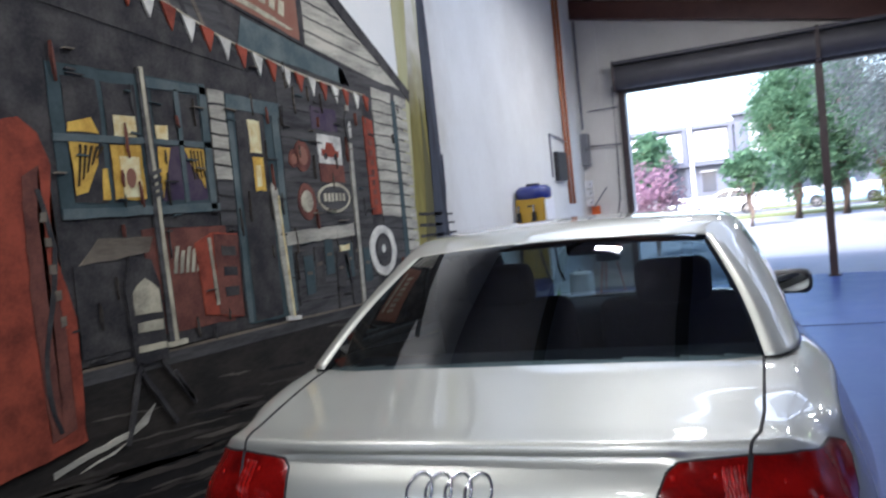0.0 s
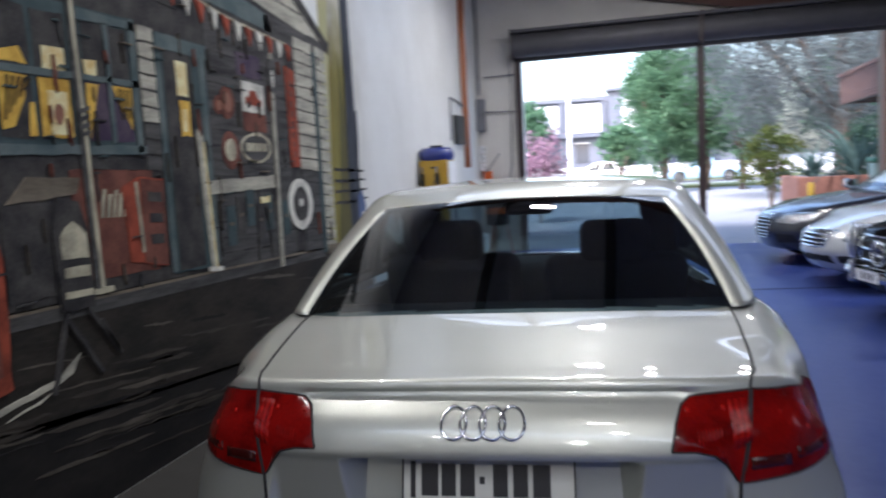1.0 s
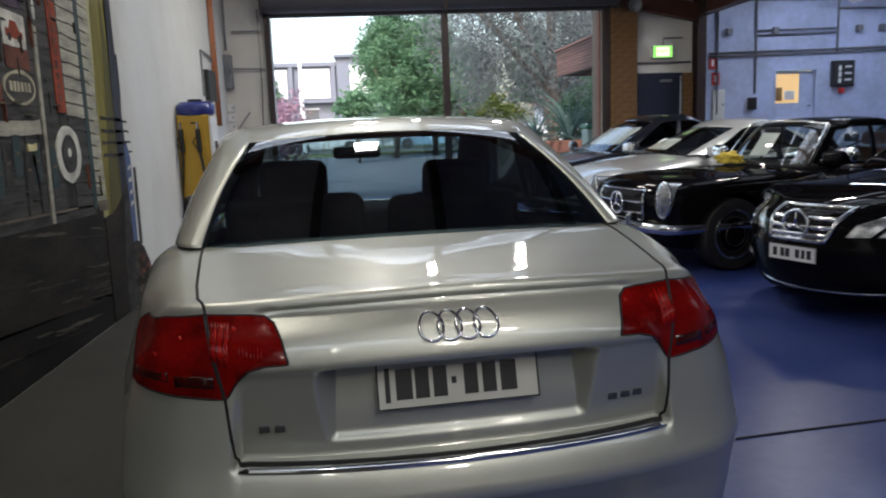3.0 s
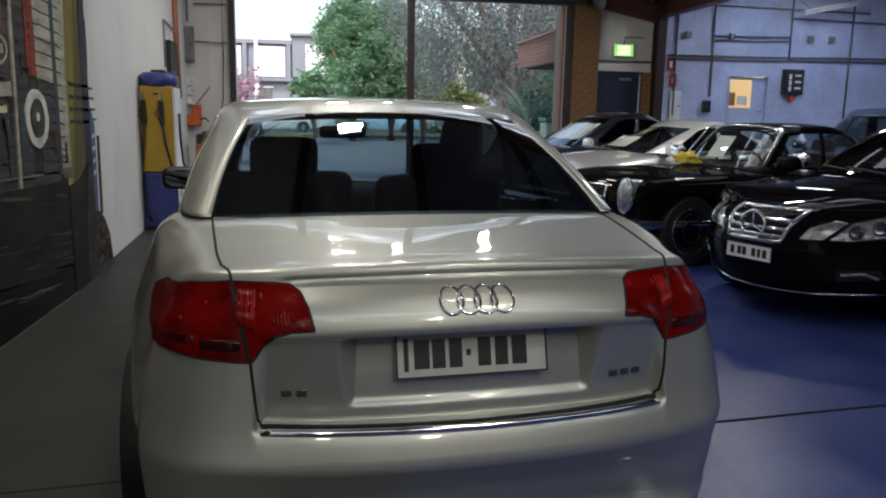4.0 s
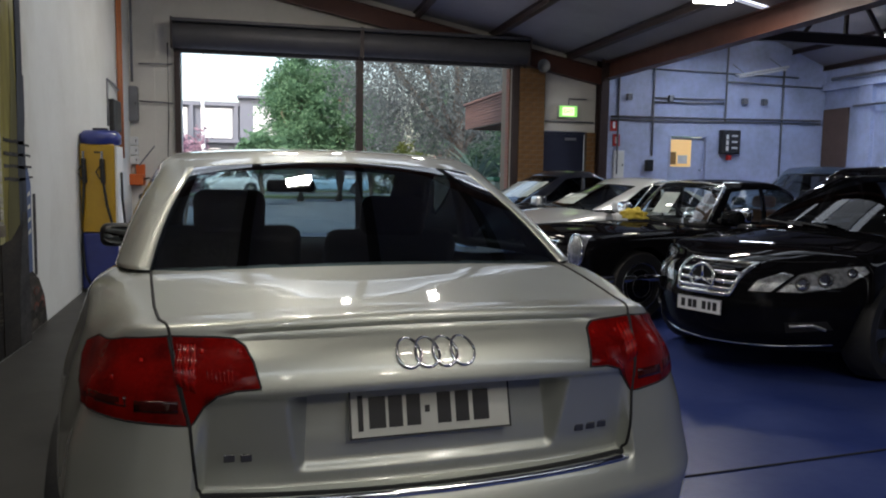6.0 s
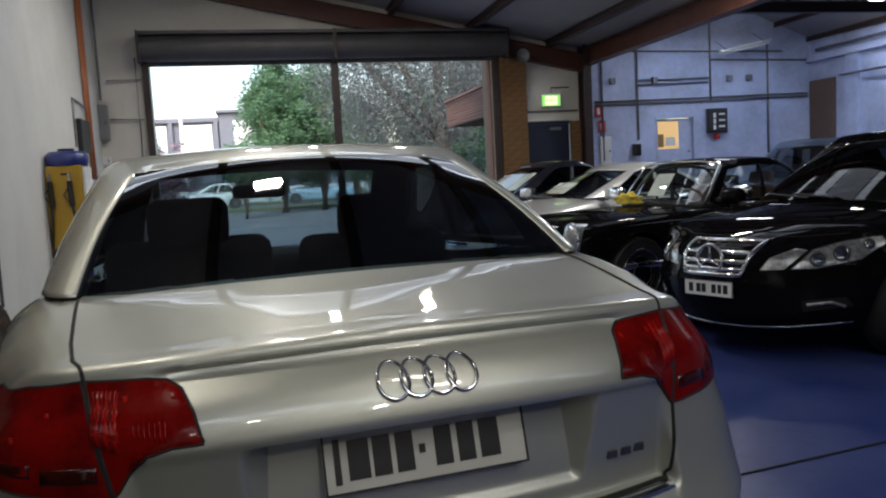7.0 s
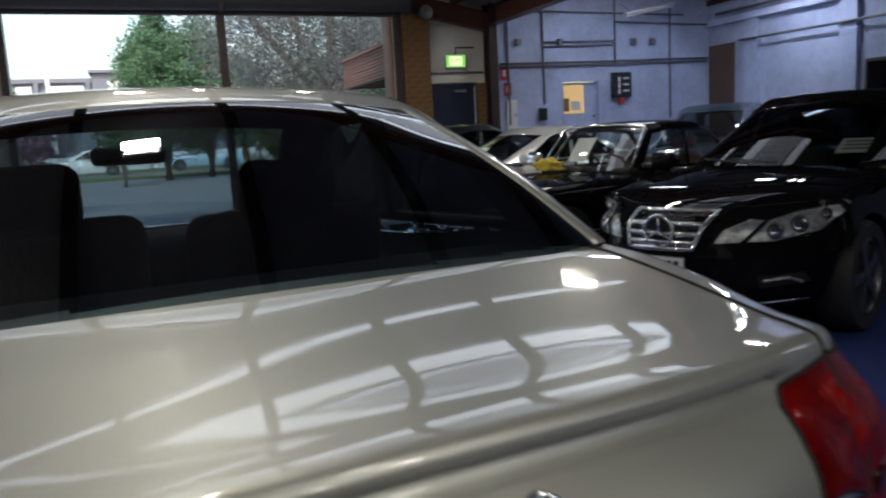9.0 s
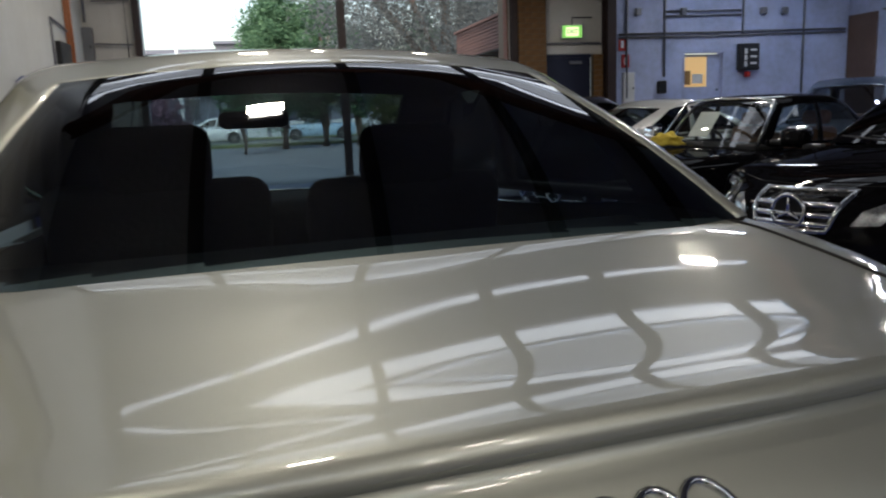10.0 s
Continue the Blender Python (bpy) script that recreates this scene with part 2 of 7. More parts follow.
tagged(strip, "bare grey concrete strip along the mural wall", "floor", kind="structure")
bm = bmesh.new()
for x0, y0, x1, y1 in ((-2.3, 1.02, 10.2, 2.5), (-2.3, 7.0, 10.2, 8.4)):
    d = Vector((x1 - x0, y1 - y0, 0))
    q = Matrix.Translation(((x0 + x1) / 2, (y0 + y1) / 2, 0.0005)) @ Matrix.Rotation(math.atan2(d.y, d.x), 4, "Z")
    box(bm, -d.length / 2, d.length / 2, -0.006, 0.006, -0.003, 0.0012, m=q)
tagged(part("floor_joint", bm, GAP), "dark saw-cut joints across the concrete floor", "joint", kind="structure")

# mural wall, and the white wall that runs on from it, a hand's width back
wall_w = part("wall_west", boxed(LX - 0.3, LX, BACK, 4.78, 0, 5.6), WHITE_WALL)
tagged(wall_w, "white plastered side wall under a painted mural", "wall", kind="structure")
bm = bmesh.new()
slab(bm, ((-2.24, 4.78), (-2.66, EY), (-3.0, EY), (-2.6, 4.78)), 5.6, Matrix())
wall_w2 = part("wall_west_far", bm, WHITE_WALL)
tagged(wall_w2, "plain white plastered wall beside the fuel pump", "wall", kind="structure")
# unseen rear wall, added; its dark colour keeps reflections in the glass black
tagged(part("wall_south", boxed(-3.2, RX + 0.3, BACK - 0.2, BACK, 0, 5.6), DARK_REAR), "plain dark sheet-clad rear wall of the workshop", "wall", kind="structure")
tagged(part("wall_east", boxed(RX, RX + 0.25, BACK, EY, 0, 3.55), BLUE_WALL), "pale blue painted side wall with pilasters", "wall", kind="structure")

# street wall, with the doorway through it
D0, D1, DH = -1.86, 3.84, 3.30
bm = bmesh.new()
box(bm, -3.0, D0, EY, EY + 0.2, 0, 5.3)
box(bm, D0, D1, EY, EY + 0.2, DH, 5.3)
box(bm, D1, 4.45, EY + 0.0, EY + 0.2, 0, 5.3)
wn_ = part("wall_north", bm, END_WALL)
tagged(wn_, "cream boarded street wall round a wide doorway", "wall", kind="structure")
bm = bmesh.new()
box(bm, 4.45, 5.50, EY, EY + 0.2, 2.17, 5.3)
box(bm, 5.34, 5.50, EY, EY + 0.2, 0, 2.17)
tagged(part("wall_north_panel", bm, END_WALL), "off-white wall panel over the navy door", "wall", kind="structure")
bm = bmesh.new()
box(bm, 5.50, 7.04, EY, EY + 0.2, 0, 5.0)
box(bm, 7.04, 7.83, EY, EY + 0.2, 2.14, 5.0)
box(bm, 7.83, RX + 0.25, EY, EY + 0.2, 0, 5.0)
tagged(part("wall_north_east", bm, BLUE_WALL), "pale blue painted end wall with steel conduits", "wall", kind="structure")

# roof: one slope over the car, a gable over the far bay
def sheet(name, x0, z0, x1, z1, gaps, label):
    bm = bmesh.new()
    ys = [BACK - 0.2]
    for g, h in gaps:
        ys += [g - h, g + h]
    ys.append(EY + 0.2)
    for a, b in zip(ys[::2], ys[1::2]):
        lo = [bm.verts.new(p) for p in ((x0, a, z0), (x1, a, z1), (x1, b, z1), (x0, b, z0))]
        hi = [bm.verts.new(v.co + Vector((0, 0, 0.04))) for v in lo]
        bm.faces.new(lo[::-1]); bm.faces.new(hi)
        for k in range(4):
            bm.faces.new((lo[k], lo[(k + 1) % 4], hi[(k + 1) % 4], hi[k]))
    return tagged(part(name, bm, ROOF_SHEET), label, "ceiling", kind="structure")


sheet("ceiling", -3.2, roof_left(-3.2), VALLEY, roof_left(VALLEY), SKYLIGHTS, "grey roof sheeting over the steel rafters")
sheet("ceiling_far_west", VALLEY, 3.42, 8.0, 4.5, FAR_FILL_PANELS, "roof sheeting of the far bay gable")
sheet("ceiling_far_east", 8.0, 4.5, RX + 0.3, 3.45, FAR_FILL_PANELS, "roof sheeting of the far bay gable")
# ---- doorway, columns and steelwork ----
def shutter(x0, x1):
    th = empty("roller_door", pose((x0 + x1) / 2, EY - 0.2, 3.52), "grey roller shutter door rolled up over the doorway", "roller door", "doorway shutters")
    h = (x1 - x0) / 2
    prof = [(0.02, -h), (0.215, -h)]
    for k in range(40):
        z = -h + 0.04 + (2 * h - 0.08) * k / 39
        prof.append((0.215 if k % 2 else 0.205, z))
    prof += [(0.215, h), (0.02, h)]
    part("drum", lathe(bmesh.new(), prof, Matrix.Rotation(math.pi / 2, 4, "Y"), 28), ROLLER, th, smooth=True, angle=50)
    part("curtain", boxed(-h + 0.02, h - 0.02, 0.12, 0.15, -0.20, 0.05), ROLLER, th)
    part("bottom_rail", boxed(-h + 0.02, h - 0.02, 0.10, 0.17, -0.265, -0.20, bevel=0.008), ROLLER, th)
    for s in (-1, 1):
        part("bracket", boxed(s * h - 0.015, s * h + 0.015, -0.23, 0.2, -0.25, 0.25, bevel=0.006), DARK_STEEL, th)
    part("hood", boxed(-h, h, -0.235, 0.19, 0.18, 0.235, bevel=0.01), ROLLER, th)


shutter(-1.95, 1.08)
shutter(1.11, 4.06)
def post(name, x0, x1, y0, y1, z1, mat, label):
    """A rolled steel section: two flanges and a web."""
    th = empty(name, pose((x0 + x1) / 2, (y0 + y1) / 2, 0), label, "steel post")
    w, d = (x1 - x0) / 2, (y1 - y0) / 2
    part("flange", boxed(-w, w, -d, -d + 0.014, 0, z1), mat, th)
    part("flange", boxed(-w, w, d - 0.014, d, 0, z1), mat, th)
    part("web", boxed(-0.012, 0.012, -d + 0.014, d - 0.014, 0, z1), mat, th)
    part("foot_plate", boxed(-w - 0.04, w + 0.04, -d - 0.03, d + 0.03, 0, 0.015), mat, th)
    return th


post("door_post", 1.04, 1.15, EY - 0.12, EY + 0.1, 3.75, DARK_STEEL, "dark brown steel post between the two shutters")
post("door_guide", -1.95, -1.86, EY - 0.1, EY + 0.0, 3.3, DARK_STEEL, "dark steel guide rail of the roller shutter")
post("door_guide", 3.86, 3.97, EY - 0.1, EY + 0.0, 3.3, DARK_STEEL, "dark steel guide rail of the roller shutter")
post("steel_column", 5.47, 5.625, EY - 0.30, EY - 0.06, 3.6, DARK_STEEL, "dark brown steel column carrying the valley beam")
# brick piers
def pier(name, x0, x1, y, z1, label, depth=0.11, mat=None):
    th = part(name, boxed(x0, x1, y + 0.006, y + depth, 0, z1), MORTAR)
    tagged(th, label, "brick pier", kind="structure")
    meshes = {}
    rows = int(z1 / 0.086)
    for r in range(rows):
        x = x0 - (0.12 if r % 2 else 0.0)
        while x < x1 - 0.01:
            a, b = max(x, x0), min(x + 0.23, x1)
            if b - a > 0.03:
                key = round(b - a, 3)
                if key not in meshes:
                    me = bpy.data.meshes.new("brick")
                    bm = boxed(-key / 2, key / 2, -0.05, 0.05, -0.038, 0.038, bevel=0.004, seg=1)
                    bm.to_mesh(me)
                    bm.free()
                    me.materials.append(mat or OCHRE_BRICK)
                    meshes[key] = me
                br = new("brick", meshes[key])
                br.parent = th
                br.location = ((a + b) / 2, y + 0.05 + 0.002 * math.sin(7.1 * r + 13 * a), 0.043 + r * 0.086)
            x += 0.24
    return th


MORTAR = material("mortar", (0.20, 0.15, 0.10), 0.9, scale=20)
OCHRE_BRICK = material("ochre_brick", (0.25, 0.13, 0.045), 0.8, spot=(0.14, 0.07, 0.028), scale=9, amount=0.8, bump=0.3, bscale=120)


# beams and purlins
def beam(name, a, b, d, w, mat, label):
    a, b = Vector(a), Vector(b)
    run = (b - a).length
    q = Matrix.Translation(a) @ (b - a).to_track_quat("X", "Z").to_matrix().to_4x4()
    bm = bmesh.new()
    box(bm, 0, run, -w / 2, w / 2, -0.012, 0, m=q)
    box(bm, 0, run, -w / 2, w / 2, -d, -d + 0.012, m=q)
    box(bm, 0, run, -0.006, 0.006, -d + 0.012, -0.012, m=q)
    return tagged(part(name, bm, mat), label, "beam", "roof steel", kind="structure")


for y in (EY - 0.12, 4.3, -1.4, -5.6):
    beam("rafter", (-3.1, y, roof_left(-3.1) - 0.13), (VALLEY, y, roof_left(VALLEY) - 0.13), 0.30, 0.16, RUST_STEEL, "red-oxide steel rafter under the roof")
beam("valley_beam", (VALLEY, BACK, 3.42), (VALLEY, EY, 3.42), 0.30, 0.2, RUST_STEEL, "red-oxide valley beam between the two bays")
for x in (-2.30, -0.86, 0.60, 2.07, 3.45, 4.90):
    beam("purlin", (x, BACK, roof_left(x) - 0.005), (x, EY, roof_left(x) - 0.005), 0.12, 0.11, DARK_STEEL, "dark steel purlin along the roof")
for y in (8.6, 5.0, 1.4):
    beam("tie_beam", (VALLEY, y, 3.52), (RX, y, 3.52), 0.16, 0.10, DARK_STEEL, "dark steel tie beam across the far bay")
    beam("rafter", (VALLEY, y, 3.42), (8.0, y, 4.48), 0.12, 0.08, DARK_STEEL, "dark steel truss rafter of the far bay")
    beam("rafter", (8.0, y, 4.48), (RX, y, 3.47), 0.12, 0.08, DARK_STEEL, "dark steel truss rafter of the far bay")
    for x0, x1 in ((6.5, 7.3), (7.3, 8.0), (8.0, 8.0), (8.7, 8.0), (9.5, 8.7)):
        h1 = 3.42 + (x1 - VALLEY) * 0.45 if x1 <= 8 else 4.48 - (x1 - 8) * 0.42
        beam("truss_web", (x0, y, 3.52), (x1, y, h1), 0.05, 0.05, DARK_STEEL, "thin dark steel web member of the truss")
for k in range(7):
    x = 6.0 + k * 0.72
    z = (3.42 + (x - VALLEY) * 0.4545 if x < 8 else 4.5 - (x - 8) * 0.389) - 0.004
    beam("purlin", (x, BACK, z), (x, EY, z), 0.09, 0.05, DARK_STEEL, "dark steel purlin along the far bay roof")

# west end of the street wall: pipes, boxes and cables
def pipe(pts, r, mat, label, name="pipe", cat="pipe"):
    return tagged(part(name, tube(bmesh.new(), pts, r), mat, smooth=True), label, cat)


for y, d in ((10.35, 0.0), (10.62, 0.0)):
    xw = -2.24 - 0.42 * (y - 4.78) / 7.14
    pipe(((xw + 0.035, y, 4.9), (xw + 0.035, y, 2.6), (xw + 0.035, y + 0.02, 1.5)), 0.024, COPPER, "orange-painted pipe running down the white wall")
pipe(((-2.60, 11.80, 4.6), (-2.60, 11.80, 2.75)), 0.02, GREY_STEEL, "grey conduit dropping to an isolator box")
pipe(((-2.50, 9.4, 1.9), (-2.50, 9.4, 2.52), (-2.52, 9.9, 2.50), (-2.53, 10.3, 2.46)), 0.014, GREY_STEEL, "thin grey conduit bent along the white wall")
pipe(((-2.5, 11.85, 2.45), (-1.98, 11.85, 2.43)), 0.012, GREY_STEEL, "thin grey conduit across the boarded wall")
pipe(((-2.5, 11.85, 3.05), (-1.98, 11.85, 3.06)), 0.012, GREY_STEEL, "thin grey conduit across the boarded wall")
pipe(((-2.05, 11.84, 3.4), (-2.05, 11.84, 2.2), (-2.07, 11.82, 1.5), (-2.16, 11.8, 1.05), (-2.2, 11.8, 0.8)), 0.01, BLACK, "black cable hanging beside the shutter", "cable", "cable")


def case(name, x0, x1, y0, y1, z0, z1, mat, label, cat, lid=None):
    th = empty(name, pose((x0 + x1) / 2, (y0 + y1) / 2, (z0 + z1) / 2), label, cat)
    a, b, c = (x1 - x0) / 2, (y1 - y0) / 2, (z1 - z0) / 2
    part("case", boxed(-a, a, -b, b, -c, c, bevel=min(0.015, b * 0.4)), mat, th)
    part("lid", boxed(-a * 0.9, a * 0.9, -b - 0.008, -b + 0.004, -c * 0.92, c * 0.92, bevel=0.003), lid or mat, th)
    part("latch", boxed(a * 0.55, a * 0.75, -b - 0.014, -b - 0.006, -0.02, 0.02), BLACK, th)
    return th


case("isolator_box", -2.68, -2.52, 11.76, 11.92, 2.12, 2.68, GREY_STEEL, "grey steel isolator box on the boarded wall", "electrical box")
case("speaker_box", -2.58, -2.46, 9.6, 10.1, 1.85, 2.28, BLACK, "black box fixed to the white wall", "wall box")
for k in range(3):
    case("socket_box", -2.67, -2.54, 11.82, 11.92, 1.42 + k * 0.155, 1.56 + k * 0.155, WHITE_PLATE, "small white switch box on the boarded wall", "switch")
ORANGE = material("orange_plastic", (0.62, 0.13, 0.02), 0.5, spot=(0.45, 0.09, 0.02), scale=10)
th = empty("hose_reel", pose(-2.56, 11.74, 1.2), "orange plastic bracket holding a hose on the wall", "hose bracket")
part("bracket", boxed(-0.15, 0.12, -0.08, 0.17, -0.12, 0.06, bevel=0.015), ORANGE, th)
part("back_plate", boxed(-0.02, 0.12, 0.1, 0.17, 0.0, 0.22, bevel=0.01), ORANGE, th)
part("lever", tube(bmesh.new(), ((0.05, 0, 0.2), (0.15, -0.02, 0.33), (0.30, -0.02, 0.52)), 0.012), GREY_STEEL, th)
part("hook", tube(bmesh.new(), ((0.12, 0, -0.02), (0.2, 0, 0.0), (0.26, 0, -0.06)), 0.015), BLACK, th)
th = empty("oil_drain_drum", pose(-2.25, 11.3, 0), "dark drum with orange markings on a stand", "drum")
part("drum_body", lathe(bmesh.new(), ((0.16, 0.5), (0.2, 0.52), (0.2, 0.93), (0.17, 0.96), (0.02, 0.96))), BLACK, th, smooth=True, angle=40)
for a in range(3):
    part("leg", rod(bmesh.new(), (0.14 * math.cos(a * 2.1), 0.14 * math.sin(a * 2.1), 0.5), (0.24 * math.cos(a * 2.1), 0.24 * math.sin(a * 2.1), 0), 0.014), ORANGE, th)
part("band", lathe(bmesh.new(), ((0.202, 0.7), (0.206, 0.72), (0.206, 0.78), (0.202, 0.8))), ORANGE, th, smooth=True)
part("lid", lathe(bmesh.new(), ((0.1, 0.96), (0.1, 1.0), (0.02, 1.0))), GREY_STEEL, th)
th = empty("white_canister", pose(-1.93, 8.3, 0), "white plastic canister standing by the fuel pump", "canister")
part("body", boxed(-0.14, 0.14, -0.12, 0.12, 0, 0.62, bevel=0.05, seg=3), WHITE_PLATE, th, smooth=True, angle=50)
part("cap", lathe(bmesh.new(), ((0.04, 0.6), (0.04, 0.66), (0.01, 0.66))), WHITE_PLATE, th)

# navy door, exit sign, brick jambs
th = empty("door_1", pose(4.89, EY + 0.04, 0), "closed navy blue flush door in a brick wall", "door", kind="structure")
part("door_leaf", boxed(-0.40, 0.40, -0.02, 0.02, 0.01, 2.11, bevel=0.004), NAVY, th)
part("door_closer", boxed(0.02, 0.24, -0.06, -0.02, 2.0, 2.05, bevel=0.006), GREY_STEEL, th)
part("door_handle", tube(bmesh.new(), ((0.32, -0.02, 1.02), (0.32, -0.07, 1.02), (0.21, -0.07, 1.02)), 0.01), CHROME, th)
part("door_frame", boxed(-0.44, 0.44, -0.03, 0.06, 2.11, 2.16), NAVY, th)
GREEN = glow("lit_green_sign", (0.22, 0.58, 0.12), 0.34)
SIGN_WHITE = glow("lit_white_sign", (0.80, 1.0, 0.50), 0.42)
SIGN_GREEN = material("green_sign_lettering", (0.02, 0.16, 0.03), 0.5, scale=12)
th = empty("exit_sign", pose(4.925, EY - 0.06, 2.525), "lit green and white exit sign box on the wall", "exit sign")
part("box", boxed(-0.19, 0.19, -0.03, 0.06, -0.115, 0.115, bevel=0.02), WHITE_PAINT, th)
part("face", boxed(-0.175, 0.175, -0.034, -0.028, -0.10, 0.10, bevel=0.002), GREEN, th)
part("panel", boxed(-0.115, 0.115, -0.038, -0.032, -0.075, 0.075, bevel=0.002), SIGN_WHITE, th)
word = bpy.data.curves.new("lettering", "FONT")
word.body, word.size, word.align_x, word.align_y, word.extrude = "EXIT", 0.095, "CENTER", "CENTER", 0.002
bm = bmesh.new()
bm.from_mesh(bpy.data.meshes.new_from_object(bpy.data.objects.new("lettering", word)))
bm.transform(Matrix.Translation((0, -0.039, 0)) @ Matrix.Rotation(math.pi / 2, 4, "X"))
part("lettering", bm, SIGN_GREEN, th)
pipe(((4.47, EY - 0.03, 2.34), (5.45, EY - 0.03, 2.34)), 0.018, GREY_STEEL, "grey conduit under the exit sign")
pipe(((4.95, EY - 0.03, 2.64), (4.95, EY - 0.03, 2.76), (5.3, EY - 0.03, 2.76)), 0.01, GREY_STEEL, "thin conduit feeding the exit sign")
case("intercom", 4.12, 4.20, EY - 0.09, EY - 0.0, 1.36, 1.66, WHITE_PLATE, "white intercom box on the brick wall", "intercom")
case("intercom", 4.21, 4.36, EY - 0.08, EY - 0.0, 1.36, 1.52, WHITE_PLATE, "white intercom box on the brick wall", "intercom")
th = empty("siren_horn", pose(4.32, EY - 0.2, 3.28), "grey horn siren fixed high on the brick wall", "siren")
part("horn", lathe(bmesh.new(), ((0.03, 0.0), (0.04, 0.06), (0.12, 0.2), (0.11, 0.2), (0.02, 0.03)), Matrix.Rotation(math.pi / 2, 4, "X"), 20), GREY_STEEL, th, smooth=True)
part("bracket", boxed(-0.02, 0.02, 0.0, 0.19, -0.02, 0.02), BLACK, th)

# far bay end wall: door, conduits, boxes, signs
OFFICE = glow("lit_office_board", (0.80, 0.52, 0.22), 0.16)
th = empty("door_2", pose(7.44, EY + 0.06, 0), "pale office door standing ajar, its window lit orange", "door", kind="structure")
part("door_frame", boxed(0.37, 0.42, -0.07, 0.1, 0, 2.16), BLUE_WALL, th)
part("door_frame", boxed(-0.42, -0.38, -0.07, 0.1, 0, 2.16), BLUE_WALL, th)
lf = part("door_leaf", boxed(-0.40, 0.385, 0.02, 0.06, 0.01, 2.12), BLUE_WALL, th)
part("window_pane", boxed(-0.38, 0.10, 0.012, 0.022, 1.56, 2.08), OFFICE, lf, "window lit orange from the office")
part("notice", boxed(-0.18, 0.02, 0.006, 0.012, 1.62, 1.78), PAPER, lf, "white notice")
part("notice", boxed(-0.35, -0.22, 0.006, 0.012, 1.6, 1.84), TIMBER, lf, "brown notice")
part("door_handle", rod(bmesh.new(), (0.28, 0.02, 1.5), (0.28, -0.05, 1.5), 0.02), CHROME, lf)
yc = EY - 0.028
for pts in (((6.66, yc, 3.9), (6.66, yc, 1.75)), ((8.18, yc, 4.3), (8.18, yc, 2.42)), ((9.42, yc, 3.5), (9.42, yc, 1.4)), ((6.66, yc, 2.76), (8.14, yc, 2.79)), ((6.66, yc, 2.84), (8.14, yc, 2.86)),
            ((5.8, yc, 2.41), (10.3, yc, 2.46)), ((5.8, yc, 2.47), (10.3, yc, 2.52)), ((5.85, yc, 3.39), (9.74, yc, 3.34)), ((8.18, yc, 3.2), (10.3, yc, 3.16)), ((5.95, yc, 3.6), (5.95, yc, 1.4))):
    pipe(pts, 0.018, GREY_STEEL, "grey steel conduit on the pale blue wall")
th = case("fuse_board", 8.08, 8.49, EY - 0.1, EY, 1.82, 2.28, BLACK, "black fuse board with white labels on the wall", "fuse board")
for k in range(3):
    part("label_bar", boxed(0.01, 0.13, -0.068, -0.056, 0.10 - k * 0.115, 0.135 - k * 0.115), PAPER, th)
    part("label_bar", boxed(-0.11, -0.06, -0.068, -0.056, 0.05 - k * 0.11, 0.14 - k * 0.11), PAPER, th)
    part("breaker", boxed(-0.05, 0.0, -0.072, -0.056, 0.09 - k * 0.115, 0.14 - k * 0.115, bevel=0.004), BLACK, th)
RED = material("red_sign_paint", (0.5, 0.03, 0.025), 0.45, scale=12)
case("safety_switch", 8.24, 8.31, EY - 0.10, EY, 1.70, 1.80, RED, "small red emergency switch below the fuse board", "switch")
for z0, z1, x in ((2.2, 2.42, 5.87), (1.92, 2.14, 5.93)):
    th = empty("fire_sign", pose(x, EY - 0.012, (z0 + z1) / 2), "red fire equipment sign on the wall", "sign")
    part("board", boxed(-0.07, 0.07, -0.006, 0.006, (z0 - z1) / 2, (z1 - z0) / 2, bevel=0.002), RED, th)
    part("sign_bar", boxed(-0.025, 0.025, -0.009, -0.005, -0.06, 0.06), WHITE_PLATE, th)
case("notice_board", 5.88, 6.1, EY - 0.03, EY, 1.3, 1.84, WHITE_PLATE, "pale notice sheet in a holder on the wall", "notice", PAPER)
case("switch_box", 6.53, 6.67, EY - 0.1, EY, 1.46, 1.68, BLACK, "dark switch box at the foot of a conduit", "switch")
for x in (6.15, 7.0, 8.57, 9.0):
    case("junction_box", x - 0.05, x + 0.05, EY - 0.08, EY, 2.78, 2.9, GREY_STEEL, "small grey junction box on a conduit", "junction box")
th = empty("unlit_batten", pose(8.72, EY - 0.35, 3.36), "white unlit fluorescent batten hung by the wall", "ceiling light")
q = Matrix.Rotation(-0.19, 4, "Y")
part("housing", boxed(-0.55, 0.55, -0.05, 0.05, 0, 0.05, bevel=0.01, m=q), WHITE_PAINT, th)
part("tube", rod(bmesh.new(), q @ Vector((-0.52, 0, -0.02)), q @ Vector((0.52, 0, -0.02)), 0.014), WHITE_PLATE, th)
for s in (-1, 1):
    part("hanger", rod(bmesh.new(), q @ Vector((s * 0.4, 0, 0.05)), q @ Vector((s * 0.4, 0.3, 0.25)), 0.006), GREY_STEEL, th)

# east wall: brown door, pilasters, ledge, conduits, dark opening
th = empty("door_3", pose(RX - 0.01, 11.56, 0), "closed brown door in the corner of the far bay", "door", kind="structure")
part("door_leaf", boxed(-0.03, 0.0, -0.34, 0.34, 0.01, 2.74, bevel=0.004), BROWN, th)
part("door_handle", rod(bmesh.new(), (-0.03, -0.26, 1.05), (-0.08, -0.26, 1.05), 0.015), CHROME, th)
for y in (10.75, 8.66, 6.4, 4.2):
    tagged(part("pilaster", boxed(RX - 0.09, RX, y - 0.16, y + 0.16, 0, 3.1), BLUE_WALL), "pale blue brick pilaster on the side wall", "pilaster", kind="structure")
